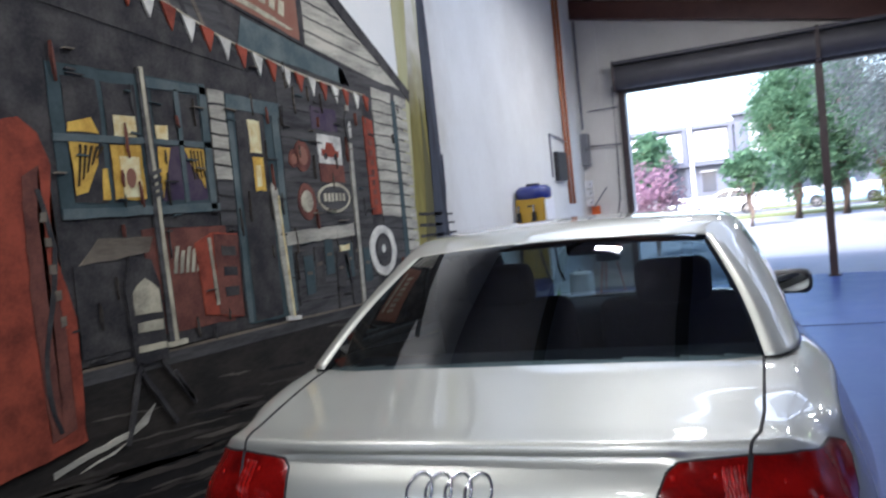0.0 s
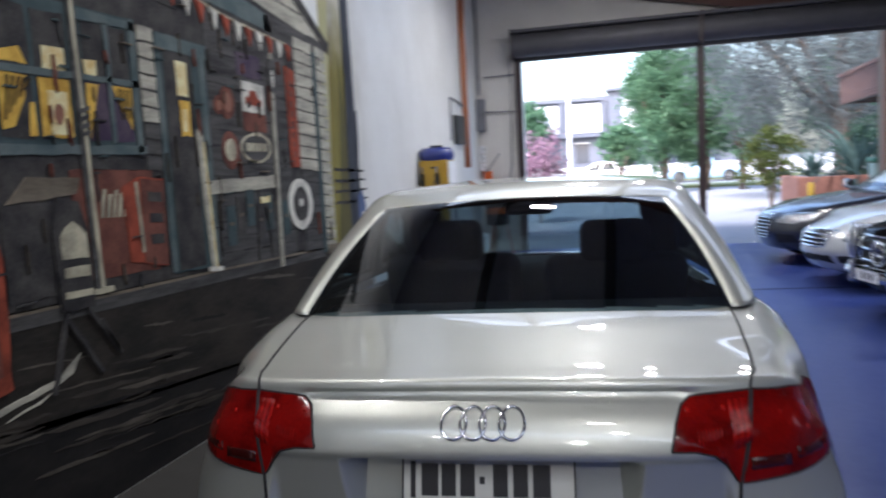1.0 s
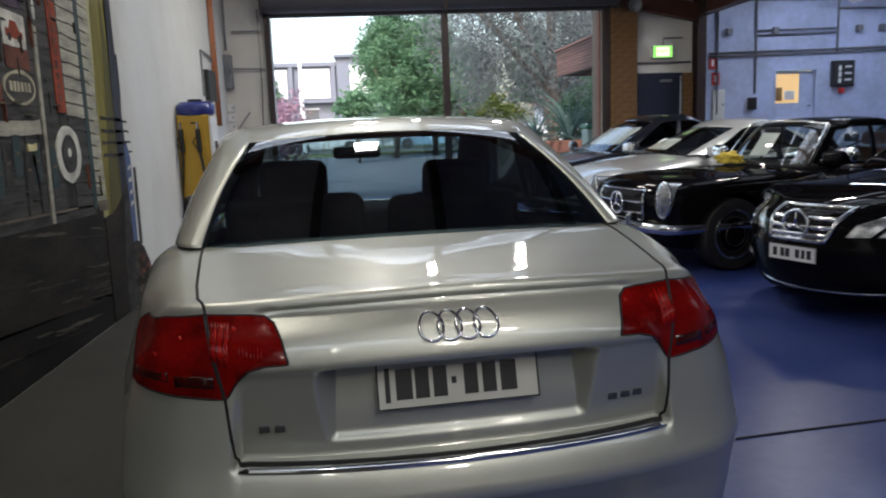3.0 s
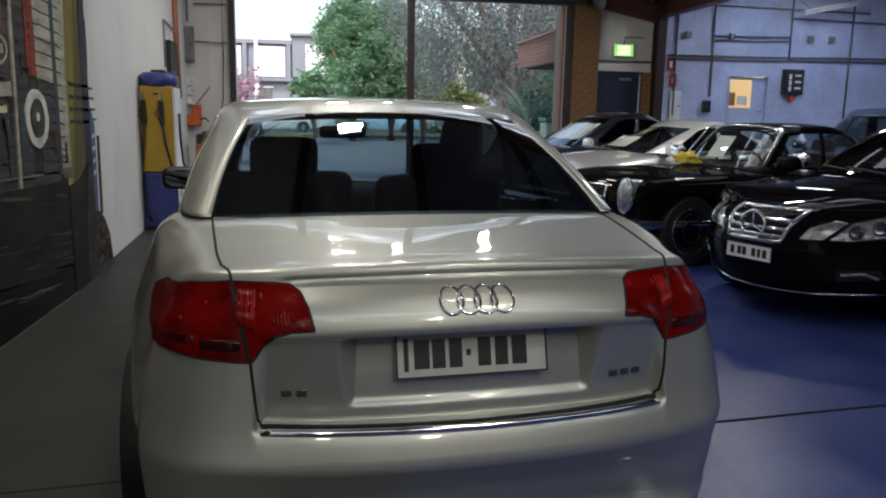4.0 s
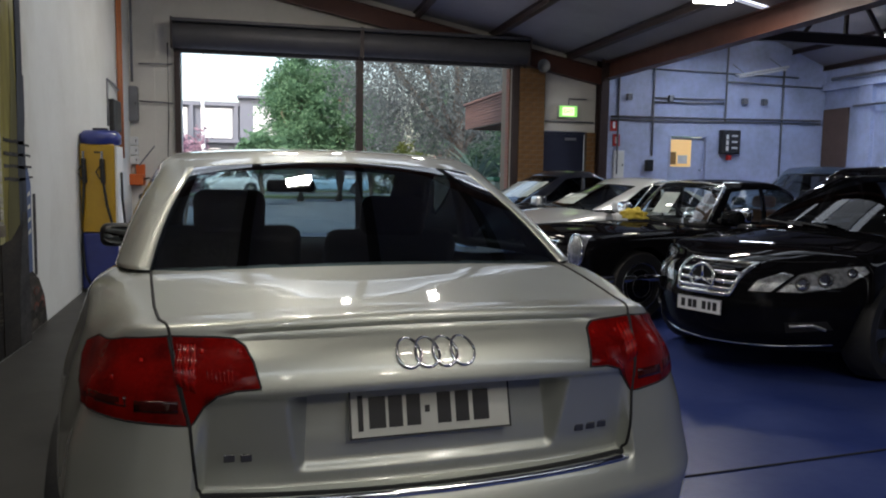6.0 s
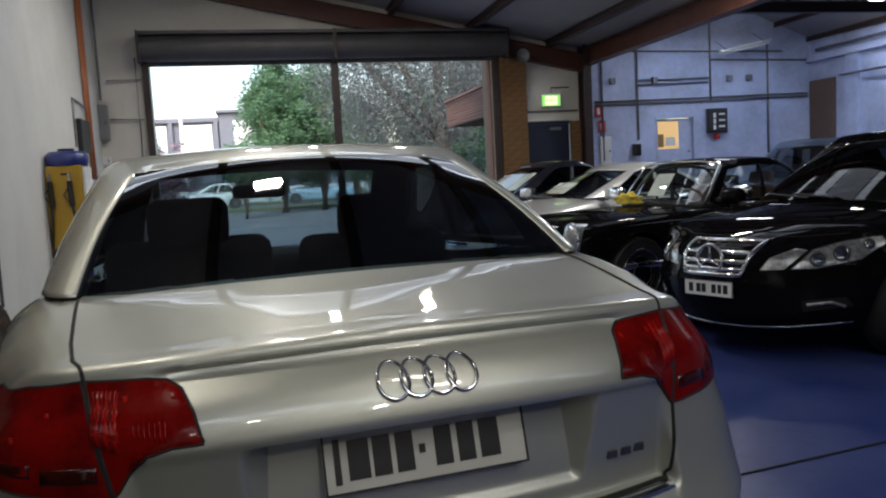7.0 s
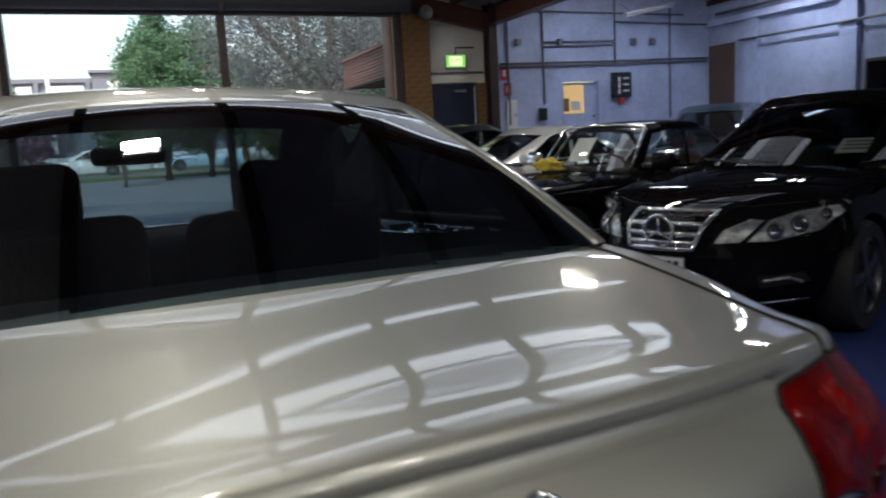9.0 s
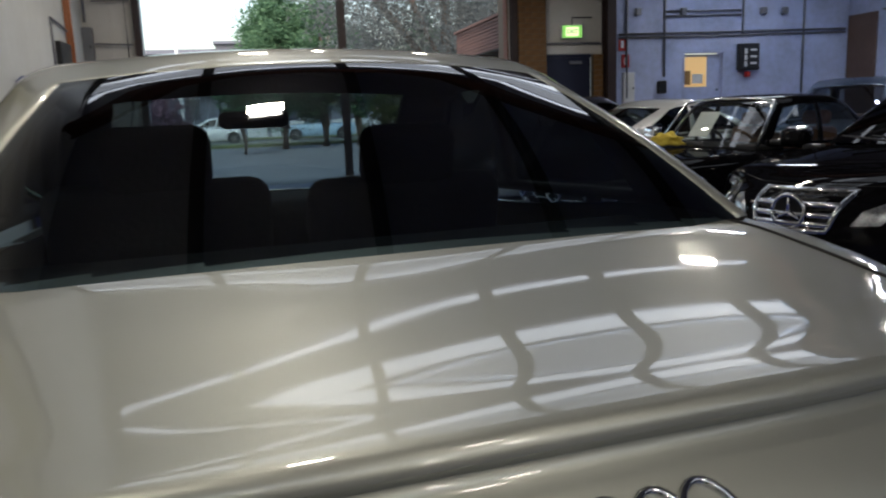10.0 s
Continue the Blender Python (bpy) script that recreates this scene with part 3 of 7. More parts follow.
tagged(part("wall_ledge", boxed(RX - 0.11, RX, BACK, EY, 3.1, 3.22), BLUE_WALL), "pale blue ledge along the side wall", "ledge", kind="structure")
pipe(((RX - 0.12, 11.0, 2.74), (RX - 0.12, 3.0, 2.70)), 0.022, GREY_STEEL, "grey steel conduit along the side wall")
pipe(((RX - 0.13, 11.6, 3.3), (RX - 0.13, 3.0, 3.3)), 0.03, GREY_STEEL, "grey steel pipe along the side wall")
# a black panel stands in for the shade inside this recess
th = empty("window_1", pose(RX - 0.005, 7.97, 1.6), "dark unlit window in the side wall", "window", kind="structure")
part("window_frame", boxed(-0.05, 0.0, -0.40, 0.40, -0.55, 0.52, bevel=0.01), DARK_STEEL, th)
part("pane", boxed(-0.056, -0.04, -0.35, 0.35, -0.5, 0.47), BLACK_PAINT, th)

pier("brick_pier", 3.98, 4.46, EY - 0.115, 3.3, "ochre brick pier beside the navy door")
pier("brick_pier", 5.30, 5.47, EY - 0.115, 2.15, "ochre brick strip beside the steel column")
# daylit reveal of the doorway
pier("brick_jamb", 3.84, 3.97, EY + 0.2, 3.4, "orange brick jamb of the doorway, outside", 0.35, BRICK)

# brick lining of the doorway's side
th = part("brick_reveal", boxed(3.826, 3.838, EY + 0.002, EY + 0.2, 0, 3.28), MORTAR)
tagged(th, "orange brick lining of the doorway side", "brick reveal", kind="structure")
me = bpy.data.meshes.new("brick")
bm = boxed(-0.008, 0.008, -0.045, 0.045, -0.038, 0.038, bevel=0.003, seg=1)
bm.to_mesh(me)
bm.free()
me.materials.append(BRICK)
for r in range(38):
    for k in range(2):
        br = new("brick", me)
        br.parent = th
        br.location = (3.820, EY + 0.05 + 0.1 * k, 0.043 + r * 0.086)

# fuel pump
PUMP_Y = material("yellow_pump_enamel", (0.50, 0.30, 0.012), 0.35, spot=(0.36, 0.2, 0.01), scale=5, amount=0.5, coat=0.4)
PUMP_B = material("blue_pump_enamel", (0.022, 0.036, 0.21), 0.35, spot=(0.015, 0.02, 0.12), scale=5, amount=0.5, coat=0.4)
APPLE = material("green_sticker", (0.25, 0.5, 0.04), 0.5, scale=8)
th = empty("fuel_pump", pose(-2.20, 7.48, 0), "old yellow and blue fuel pump with black hoses", "fuel pump")
part("lower_cabinet", boxed(-0.18, 0.19, -0.19, 0.19, 0.03, 0.645, bevel=0.02), PUMP_B, th, "blue enamel lower cabinet")
part("plinth", boxed(-0.19, 0.20, -0.20, 0.20, 0, 0.04), BLACK, th)
up = part("upper_cabinet", boxed(-0.18, 0.17, -0.185, 0.185, 0.648, 1.60, bevel=0.02), PUMP_Y, th, "yellow enamel upper cabinet")
part("dial_window", boxed(-0.03, 0.03, -0.19, -0.183, 1.50, 1.52), BLACK, up)
part("top_dome", lathe(bmesh.new(), ((0.20, 1.595), (0.215, 1.62), (0.215, 1.70), (0.17, 1.745), (0.02, 1.75)), Matrix.Diagonal((0.98, 1.0, 1, 1)), 36), PUMP_B, th, "blue rounded top", smooth=True, angle=50)
part("cap", lathe(bmesh.new(), ((0.08, 1.745), (0.08, 1.775), (0.01, 1.775))), BLACK, th)
sd = part("side_panel", boxed(0.17, 0.195, -0.16, 0.17, 0.3, 1.58, bevel=0.004), WHITE_PLATE, th, "white side panel")
part("sticker", lathe(bmesh.new(), ((0.06, 0), (0.06, 0.004), (0.01, 0.004)), Matrix.Translation((0.195, 0.0, 0.42)) @ Matrix.Rotation(math.pi / 2, 4, "Y")), APPLE, sd, "round green sticker")
for x in (-0.135, 0.05):
    nz = part("nozzle", rod(bmesh.new(), (x, -0.21, 1.44), (x + 0.01, -0.21, 1.18), 0.026), BLACK, th)
    part("nozzle_spout", rod(bmesh.new(), (x, -0.21, 1.44), (x, -0.21, 1.52), 0.013), CHROME, nz)
    part("nozzle_guard", tube(bmesh.new(), ((x - 0.02, -0.22, 1.36), (x - 0.06, -0.22, 1.3), (x - 0.02, -0.22, 1.22)), 0.008), BLACK, nz)
part("hose", tube(bmesh.new(), ((-0.13, -0.215, 1.2), (-0.15, -0.215, 0.9), (-0.16, -0.22, 0.5), (-0.14, -0.22, 0.2), (-0.10, -0.2, 0.1)), 0.014), RUBBER, th, smooth=True)
part("hose", tube(bmesh.new(), ((0.06, -0.215, 1.2), (0.09, -0.215, 0.95), (0.15, -0.21, 0.70), (0.2, -0.2, 0.6)), 0.014), RUBBER, th, smooth=True)
part("hose", tube(bmesh.new(), ((0.215, -0.05, 1.3), (0.22, -0.05, 1.0), (0.24, -0.05, 0.75), (0.30, -0.06, 0.6)), 0.014), RUBBER, th, smooth=True)
tagged(part("skirting", boxed(-2.7, -2.68, 11.86, 11.9, 0, 0.1), END_WALL), "short cream skirting in the wall corner", "skirting", kind="structure")
for x in (-2.62, -2.28, -1.97):
    tagged(part("wall_batten", boxed(x - 0.012, x + 0.012, EY - 0.008, EY, 0, 5.0), END_WALL), "cover strip between two wall boards", "trim", kind="structure")
# ---- lamps and skylights ----
TUBE = glow("lit_tube", (1.0, 0.96, 0.88), 10.0)
PANEL = glow("daylit_roof_panel", (0.80, 0.88, 1.0), 0.72)
# weaker glow for the sheet between the two brighter strips
DIM_PANEL = glow("grimy_daylit_roof_panel", (0.80, 0.88, 1.0), 0.24)


def batten(x, y, z, turn=90.0, length=1.2, power=8.0, gap=0.035, colour=WARM):
    """A twin fluorescent batten hung under the roof, a known lamp or added fill."""
    th = empty("fluorescent_light", pose(x, y, z, 0, 0, turn), "white twin-tube fluorescent batten, lit, under the roof", "ceiling light", "roof lights")
    part("housing", boxed(-length / 2, length / 2, -gap - 0.03, gap + 0.03, 0.02, 0.075, bevel=0.01), WHITE_PAINT, th)
    for s in (-gap, gap):
        part("tube", rod(bmesh.new(), (-length / 2 + 0.02, s, 0), (length / 2 - 0.02, s, 0), 0.015), TUBE, th)
    for s in (-1, 1):
        part("hanger", rod(bmesh.new(), (s * length * 0.4, 0, 0.07), (s * length * 0.4, 0, 0.3), 0.006), GREY_STEEL, th)
    area("batten_light", pose(x, y, z - 0.03, 0, 0, turn), length, 0.1, power, colour)
    return th


for x, y in ((0.57, 8.9), (1.97, 8.7)):
    batten(x, y, roof_left(x) - 0.26, length=0.62, gap=0.05, power=6.0)
# added fill with no known source: (-1.0, -4.6), (1.5, -5.3), (-1.80, 0.9)
for x, y, ln, w in ((-0.32, 8.62, 0.36, 4.5), (-0.32, 8.16, 0.36, 4.5), (4.65, 6.7, 0.45, 10.0), (-0.26, 3.32, 0.32, 10.0),
                    (-1.0, -4.6, 0.32, 6.0), (1.5, -2.2, 0.32, 5.0), (1.5, -5.3, 0.32, 21.0), (-1.80, 0.9, 0.32, 9.0), (0.9, -0.9, 0.32, 2.5)):
    batten(x, y, roof_left(x) - 0.24, turn=0.0, length=ln, gap=0.06, power=w)
# both far bay battens are added; they stand in for blue daylight
for x, y in ((7.5, 10.3), (9.5, 9.2)):
    batten(x, y, 3.7, power=7.0, colour=BLUE_DAY)

for x0, z0, x1, z1 in ((-3.1, roof_left(-3.1), VALLEY, roof_left(VALLEY)), (VALLEY, 3.42, 8.0, 4.5), (8.0, 4.5, RX + 0.2, 3.47)):
    for y, h in SKYLIGHTS if x0 < 0 else FAR_FILL_PANELS:
        bm = bmesh.new()
        vs = [bm.verts.new(p) for p in ((x0, y - h - 0.02, z0 + 0.05), (x1, y - h - 0.02, z1 + 0.05), (x1, y + h + 0.02, z1 + 0.05), (x0, y + h + 0.02, z0 + 0.05))]
        f = bm.faces.new(vs)
        tagged(part("skylight", bm, DIM_PANEL if y == 5.74 else PANEL), "grimy translucent roof sheet, dull with dirt" if y == 5.74 else "translucent roof sheet letting in pale daylight", "skylight", "roof sheets", kind="structure")
# ---- cars ----
from mathutils.bvhtree import BVHTree


def rounded_grid(xs, ys, zs, rad, place, skip=None):
    """The surface of a box cut along xs, ys, zs, its edges rounded, each point then moved by place(x, y, z). Returns the
    faces of the box in two meshes: those that skip(side, centre) leaves, and those that it takes."""
    lo, hi = Vector((xs[0], ys[0], zs[0])), Vector((xs[-1], ys[-1], zs[-1]))
    bm, taken = bmesh.new(), {}
    made = {}

    def vert(bm_, i, j, k):
        key = (id(bm_), i, j, k)
        if key not in made:
            p = Vector((xs[i], ys[j], zs[k]))
            q = Vector([min(max(p[n], lo[n] + rad), hi[n] - rad) for n in range(3)])
            d = p - q
            if d.length > 1e-9:
                p = q + d.normalized() * rad
            made[key] = bm_.verts.new(place(*p))
        return made[key]

    nx, ny, nz = len(xs) - 1, len(ys) - 1, len(zs) - 1
    quads = []
    for i in range(nx):
        for j in range(ny):
            c = ((xs[i] + xs[i + 1]) / 2, (ys[j] + ys[j + 1]) / 2)
            quads.append(("bottom", (c[0], c[1], zs[0]), [(i, j, 0), (i, j + 1, 0), (i + 1, j + 1, 0), (i + 1, j, 0)]))
            quads.append(("top", (c[0], c[1], zs[-1]), [(i, j, nz), (i + 1, j, nz), (i + 1, j + 1, nz), (i, j + 1, nz)]))
    for i in range(nx):
        for k in range(nz):
            c = ((xs[i] + xs[i + 1]) / 2, (zs[k] + zs[k + 1]) / 2)
            quads.append(("rear", (c[0], ys[0], c[1]), [(i, 0, k), (i + 1, 0, k), (i + 1, 0, k + 1), (i, 0, k + 1)]))
            quads.append(("front", (c[0], ys[-1], c[1]), [(i, ny, k), (i, ny, k + 1), (i + 1, ny, k + 1), (i + 1, ny, k)]))
    for j in range(ny):
        for k in range(nz):
            c = ((ys[j] + ys[j + 1]) / 2, (zs[k] + zs[k + 1]) / 2)
            quads.append(("left", (xs[0], c[0], c[1]), [(0, j, k), (0, j, k + 1), (0, j + 1, k + 1), (0, j + 1, k)]))
            quads.append(("right", (xs[-1], c[0], c[1]), [(nx, j, k), (nx, j + 1, k), (nx, j + 1, k + 1), (nx, j, k + 1)]))
    for side, centre, idx in quads:
        tag = skip(side, centre) if skip else None
        if tag == "none":
            continue
        b = bm if not tag else taken.setdefault(tag, bmesh.new())
        b.faces.new([vert(b, *t) for t in idx])
    return bm, taken


def lines(*stops):
    """Grid lines: pairs (place, how many steps to the next)."""
    out = []
    for (a, n), (b, _) in zip(stops, stops[1:]):
        out += [a + (b - a) * k / n for k in range(n)]
    return out + [stops[-1][0]]


def cut_arches(bm, wheels, rad, half, wide=0.32):
    """Wheel arches cut out of a closed body."""
    me = bpy.data.meshes.new("cut")
    bm.to_mesh(me)
    bm.free()
    ob = new("cut_body", me)
    cm = bmesh.new()
    for y, z in wheels:
        for s in (-1, 1):
            rod(cm, (s * (half - wide), y, z), (s * (half + 0.25), y, z), rad, seg=40)
    me2 = bpy.data.meshes.new("cutter")
    cm.to_mesh(me2)
    cm.free()
    cut = new("cutter", me2)
    mod = ob.modifiers.new("b", "BOOLEAN")
    mod.object, mod.operation, mod.solver = cut, "DIFFERENCE", "EXACT"
    dep = bpy.context.evaluated_depsgraph_get()
    res = bpy.data.meshes.new_from_object(ob.evaluated_get(dep))
    out = bmesh.new()
    out.from_mesh(res)
    for o in (ob, cut):
        bpy.data.objects.remove(o)
    for m in (me, me2, res):
        bpy.data.meshes.remove(m)
    return out


def frame_at(origin, outward):
    """A plane that faces outward, u level and v up."""
    z = Vector(outward).normalized()
    x = Vector((0, 0, 1)).cross(z).normalized()
    y = z.cross(x)
    return Matrix.Translation(origin) @ Matrix((x, y, z)).transposed().to_4x4()


def dense(outline, n=6, closed=True):
    out = []
    m = len(outline)
    for k in range(m if closed else m - 1):
        a, b = outline[k], outline[(k + 1) % m]
        out += [(a[0] + (b[0] - a[0]) * i / n, a[1] + (b[1] - a[1]) * i / n) for i in range(n)]
    return out if closed else out + [outline[-1]]


def soften(outline, times=2):
    """Corners cut off, again and again."""
    for _ in range(times):
        out = []
        n = len(outline)
        for k in range(n):
            a, b = Vector(outline[k]), Vector(outline[(k + 1) % n])
            out += [tuple(a.lerp(b, 0.25)), tuple(a.lerp(b, 0.75))]
        outline = out
    return outline


def cast(tree, m, u, v, far=8.0):
    z = (m.to_3x3() @ Vector((0, 0, 1))).normalized()
    o = m @ Vector((u, v, 0)) + z * far
    hit, nor, _, _ = tree.ray_cast(o, -z, 20.0)
    return (hit if hit is not None else m @ Vector((u, v, 0))), z


def patch(tree, outline, m, rise=0.004, dome=0.004, rings=5, sink=0.02):
    """A piece that lies on a body: an outline seen along m's axis, dropped on the surface and a little proud of it."""
    bm = bmesh.new()
    cx, cy = sum(p[0] for p in outline) / len(outline), sum(p[1] for p in outline) / len(outline)
    loops = []
    for r in range(1, rings + 1):
        s = r / rings
        loop = []
        for u, v in outline:
            p, z = cast(tree, m, cx + (u - cx) * s, cy + (v - cy) * s)
            loop.append(bm.verts.new(p + z * (rise + dome * (1 - s * s))))
        loops.append(loop)
    p, z = cast(tree, m, cx, cy)
    mid = bm.verts.new(p + z * (rise + dome))
    skirt = [bm.verts.new(v.co - z * (rise + sink)) for v in loops[-1]]
    n = len(outline)
    for k in range(n):
        bm.faces.new((mid, loops[0][k], loops[0][(k + 1) % n]))
        for a, b in zip(loops + [], loops[1:] + [skirt]):
            bm.faces.new((a[k], b[k], b[(k + 1) % n], a[(k + 1) % n]))
    return bm


def around(tree, x, z, s, axis):
    """The angle at which a point of the tail, seen from behind, stands about an upright axis in the boot."""
    p, _ = cast(tree, frame_at((0, 0, 0), (0, -1, 0)), s * x, z)
    return math.atan2(abs(p.x), axis - p.y)


def wrapped(tree, outline, s, axis, rise=0.003, dome=0.004, rings=6, sink=0.015):
    """A lens that goes round a corner: outline in (angle, height) about the upright axis."""
    def at(f, z, lift):
        d = Vector((s * math.sin(f), -math.cos(f), 0))
        o = Vector((0, axis, z))
        hit, _, _, _ = tree.ray_cast(o + d * 4, -d, 8.0)
        return (hit if hit is not None else o) + d * lift
    bm = bmesh.new()
    cx, cy = sum(p[0] for p in outline) / len(outline), sum(p[1] for p in outline) / len(outline)
    loops = [[bm.verts.new(at(cx + (u - cx) * r / rings, cy + (v - cy) * r / rings, rise + dome * (1 - (r / rings) ** 4))) for u, v in outline] for r in range(1, rings + 1)]
    mid = bm.verts.new(at(cx, cy, rise + dome))
    skirt = [bm.verts.new(at(u, v, -sink)) for u, v in outline]
    n = len(outline)
    for k in range(n):
        bm.faces.new((mid, loops[0][k], loops[0][(k + 1) % n]))
        for a, b in zip(loops, loops[1:] + [skirt]):
            bm.faces.new((a[k], b[k], b[(k + 1) % n], a[(k + 1) % n]))
    rim = [at(u, v, 0.001) for u, v in outline]
    return bm, rim


def seam(tree, pts, m, r=0.003, lift=0.0, n=8):
    bm = bmesh.new()
    out = []
    for u, v in dense(pts, n, closed=False):
        p, z = cast(tree, m, u, v)
        out.append(p + z * lift)
    return tube(bm, out, r, 6)


def wheel(car, x, y, r, rim_r, style, metal, width=0.2):
    s = 1 if x > 0 else -1
    turn = Matrix.Translation((x, y, r)) @ Matrix.Rotation(s * math.pi / 2, 4, "Y")
    h = width / 2
    tyre = part("wheel", lathe(bmesh.new(), ((rim_r, -h), (r * 0.93, -h), (r, -h * 0.7), (r, h * 0.7), (r * 0.95, h), (rim_r * 1.02, h * 0.96), (rim_r, h * 0.6)), turn, 40), RUBBER, car, smooth=True, angle=40)
    bm = lathe(bmesh.new(), ((rim_r, -h * 0.9), (rim_r * 1.0, h * 0.85), (rim_r * 0.96, h * 0.92), (rim_r * 0.93, h * 0.8), (rim_r * 0.9, h * 0.1), (0.02, h * 0.0)), turn, 40)
    part("rim", bm, metal if style != "steel" else BLACK, tyre, smooth=True, angle=40)
    if style == "steel":
        bm = lathe(bmesh.new(), ((rim_r * 0.72, h * 0.3), (rim_r * 0.70, h * 0.7), (rim_r * 0.45, h * 0.95), (0.01, h * 1.05)), turn, 40)
        part("hub_cap", bm, BLACK_PAINT, tyre, "black painted hub cap", smooth=True, angle=50)
        bm = tube(bmesh.new(), [turn @ Vector((rim_r * 0.96 * math.cos(k * math.tau / 40), rim_r * 0.96 * math.sin(k * math.tau / 40), h * 0.95)) for k in range(41)], 0.007, 8)
        for q in (0.46, 0.70):
            part("hub_ring", tube(bmesh.new(), [turn @ Vector((rim_r * q * math.cos(k * math.tau / 40), rim_r * q * math.sin(k * math.tau / 40), h * (1.0 if q < 0.5 else 0.74))) for k in range(41)], 0.004, 6), CHROME_DARK, tyre, smooth=True)
        part("trim_ring", bm, CHROME, tyre, "thin chrome trim ring", smooth=True)
    else:
        for k in range(5):
            bm = bmesh.new()
            q = turn @ Matrix.Rotation(k * math.tau / 5 + 0.3, 4, "Z")
            w = rim_r * 0.17
            slab(bm, ((0.02, -w * 0.9), (rim_r * 0.55, -w * 0.7), (rim_r * 0.93, -w * 1.2), (rim_r * 0.93, w * 1.2), (rim_r * 0.55, w * 0.7), (0.02, w * 0.9)), 0.022, q @ Matrix.Translation((0, 0, h * 0.62)))
            part("spoke", bm, metal, tyre)
        part("hub_cap", lathe(bmesh.new(), ((rim_r * 0.2, h * 0.6), (rim_r * 0.18, h * 0.9), (0.01, h * 0.95)), turn, 24), metal, tyre, smooth=True, angle=40)
    return tyre


def seat(car, x, y, z, mat, back=0.55, rest=True, wide=0.23, gap=0.02):
    """A front or rear seat of a car with its headrest."""
    lean = Matrix.Translation((x, y, z)) @ Matrix.Rotation(radians(14), 4, "X")
    bm = boxed(-wide, wide, -0.06, 0.06, 0, back, bevel=0.055, seg=3, m=lean)
    s = part("seat", bm, mat, car, smooth=True, angle=50)
    part("cushion", boxed(x - 0.24, x + 0.24, y + 0.0, y + 0.5, z - 0.14, z + 0.02, bevel=0.05, seg=3), mat, s, smooth=True, angle=50)
    if rest:
        part("headrest", boxed(-0.14, 0.14, -0.05, 0.05, back + gap, back + 0.15, bevel=0.045, seg=3, m=lean), mat, s, smooth=True, angle=50)
        part("headrest_post", rod(rod(bmesh.new(), lean @ Vector((-0.06, 0, back - 0.02)), lean @ Vector((-0.06, 0, back + 0.07)), 0.006), lean @ Vector((0.06, 0, back - 0.02)), lean @ Vector((0.06, 0, back + 0.07)), 0.006), CHROME, s)


def steering_wheel(car, x, y, z):
    bm = bmesh.new()
    q = Matrix.Translation((x, y, z)) @ Matrix.Rotation(radians(65), 4, "X")
    ring = [q @ Vector((0.18 * math.cos(k * math.tau / 28), 0.18 * math.sin(k * math.tau / 28), 0)) for k in range(29)]
    tube(bm, ring, 0.014, 8)
    for a in (0, math.pi, -math.pi / 2):
        rod(bm, q @ Vector((0, 0, 0)), q @ Vector((0.18 * math.cos(a), 0.18 * math.sin(a), 0)), 0.014, seg=8)
    part("steering_wheel", bm, BLACK, car, smooth=True)


def mirror(car, x, y, z, mat, fore=1, size=1.0):
    s, k = 1 if x > 0 else -1, size
    q = Matrix.Translation((x, y, z)) @ Matrix.Rotation(-s * 0.16, 4, "Z")
    mr = part("door_mirror", boxed(-0.115 * k, 0.115 * k, -0.05, 0.05, -0.072 * k, 0.072 * k, bevel=0.048 * k, seg=4, m=q), mat, car, smooth=True, angle=60)
    part("mirror_foot", boxed(x - s * 0.17 - 0.06, x - s * 0.17 + 0.09, y - 0.03, y + 0.04, z - 0.09 * k, z - 0.045 * k, bevel=0.012), BLACK, mr)
    oval = soften(((-0.10 * k, -0.052 * k), (0.10 * k, -0.052 * k), (0.10 * k, 0.052 * k), (-0.10 * k, 0.052 * k)), 2)
    part("mirror_glass", slab(bmesh.new(), oval, 0.003, q @ Matrix.Translation((0, -fore * 0.051, 0)) @ frame_at((0, 0, 0), (0, -1, 0.04))), MIRROR, mr)


def number_plate(car, m, w, h, mat, groups):
    """A registration plate with plain bars where its characters stand."""
    pl = part("number_plate", slab(bmesh.new(), soften(((-w / 2, -h / 2), (w / 2, -h / 2), (w / 2, h / 2), (-w / 2, h / 2)), 0), 0.004, m), mat, car, "pale registration plate with dark bars")
    bm = bmesh.new()
    t = 0.0035
    for x0, x1, y0, y1 in ((-w / 2, w / 2, -h / 2, -h / 2 + t), (-w / 2, w / 2, h / 2 - t, h / 2), (-w / 2, -w / 2 + t, -h / 2, h / 2), (w / 2 - t, w / 2, -h / 2, h / 2)):
        box(bm, x0, x1, y0, y1, 0.0035, 0.0056, m=m)
    part("plate_rim", bm, INK, pl)
    for x, bw, bh in groups:
        part("plate_bar", boxed(x * w - bw * w / 2, x * w + bw * w / 2, -h * bh / 2, h * bh / 2, 0.0035, 0.0055, m=m), INK, pl)
    return pl


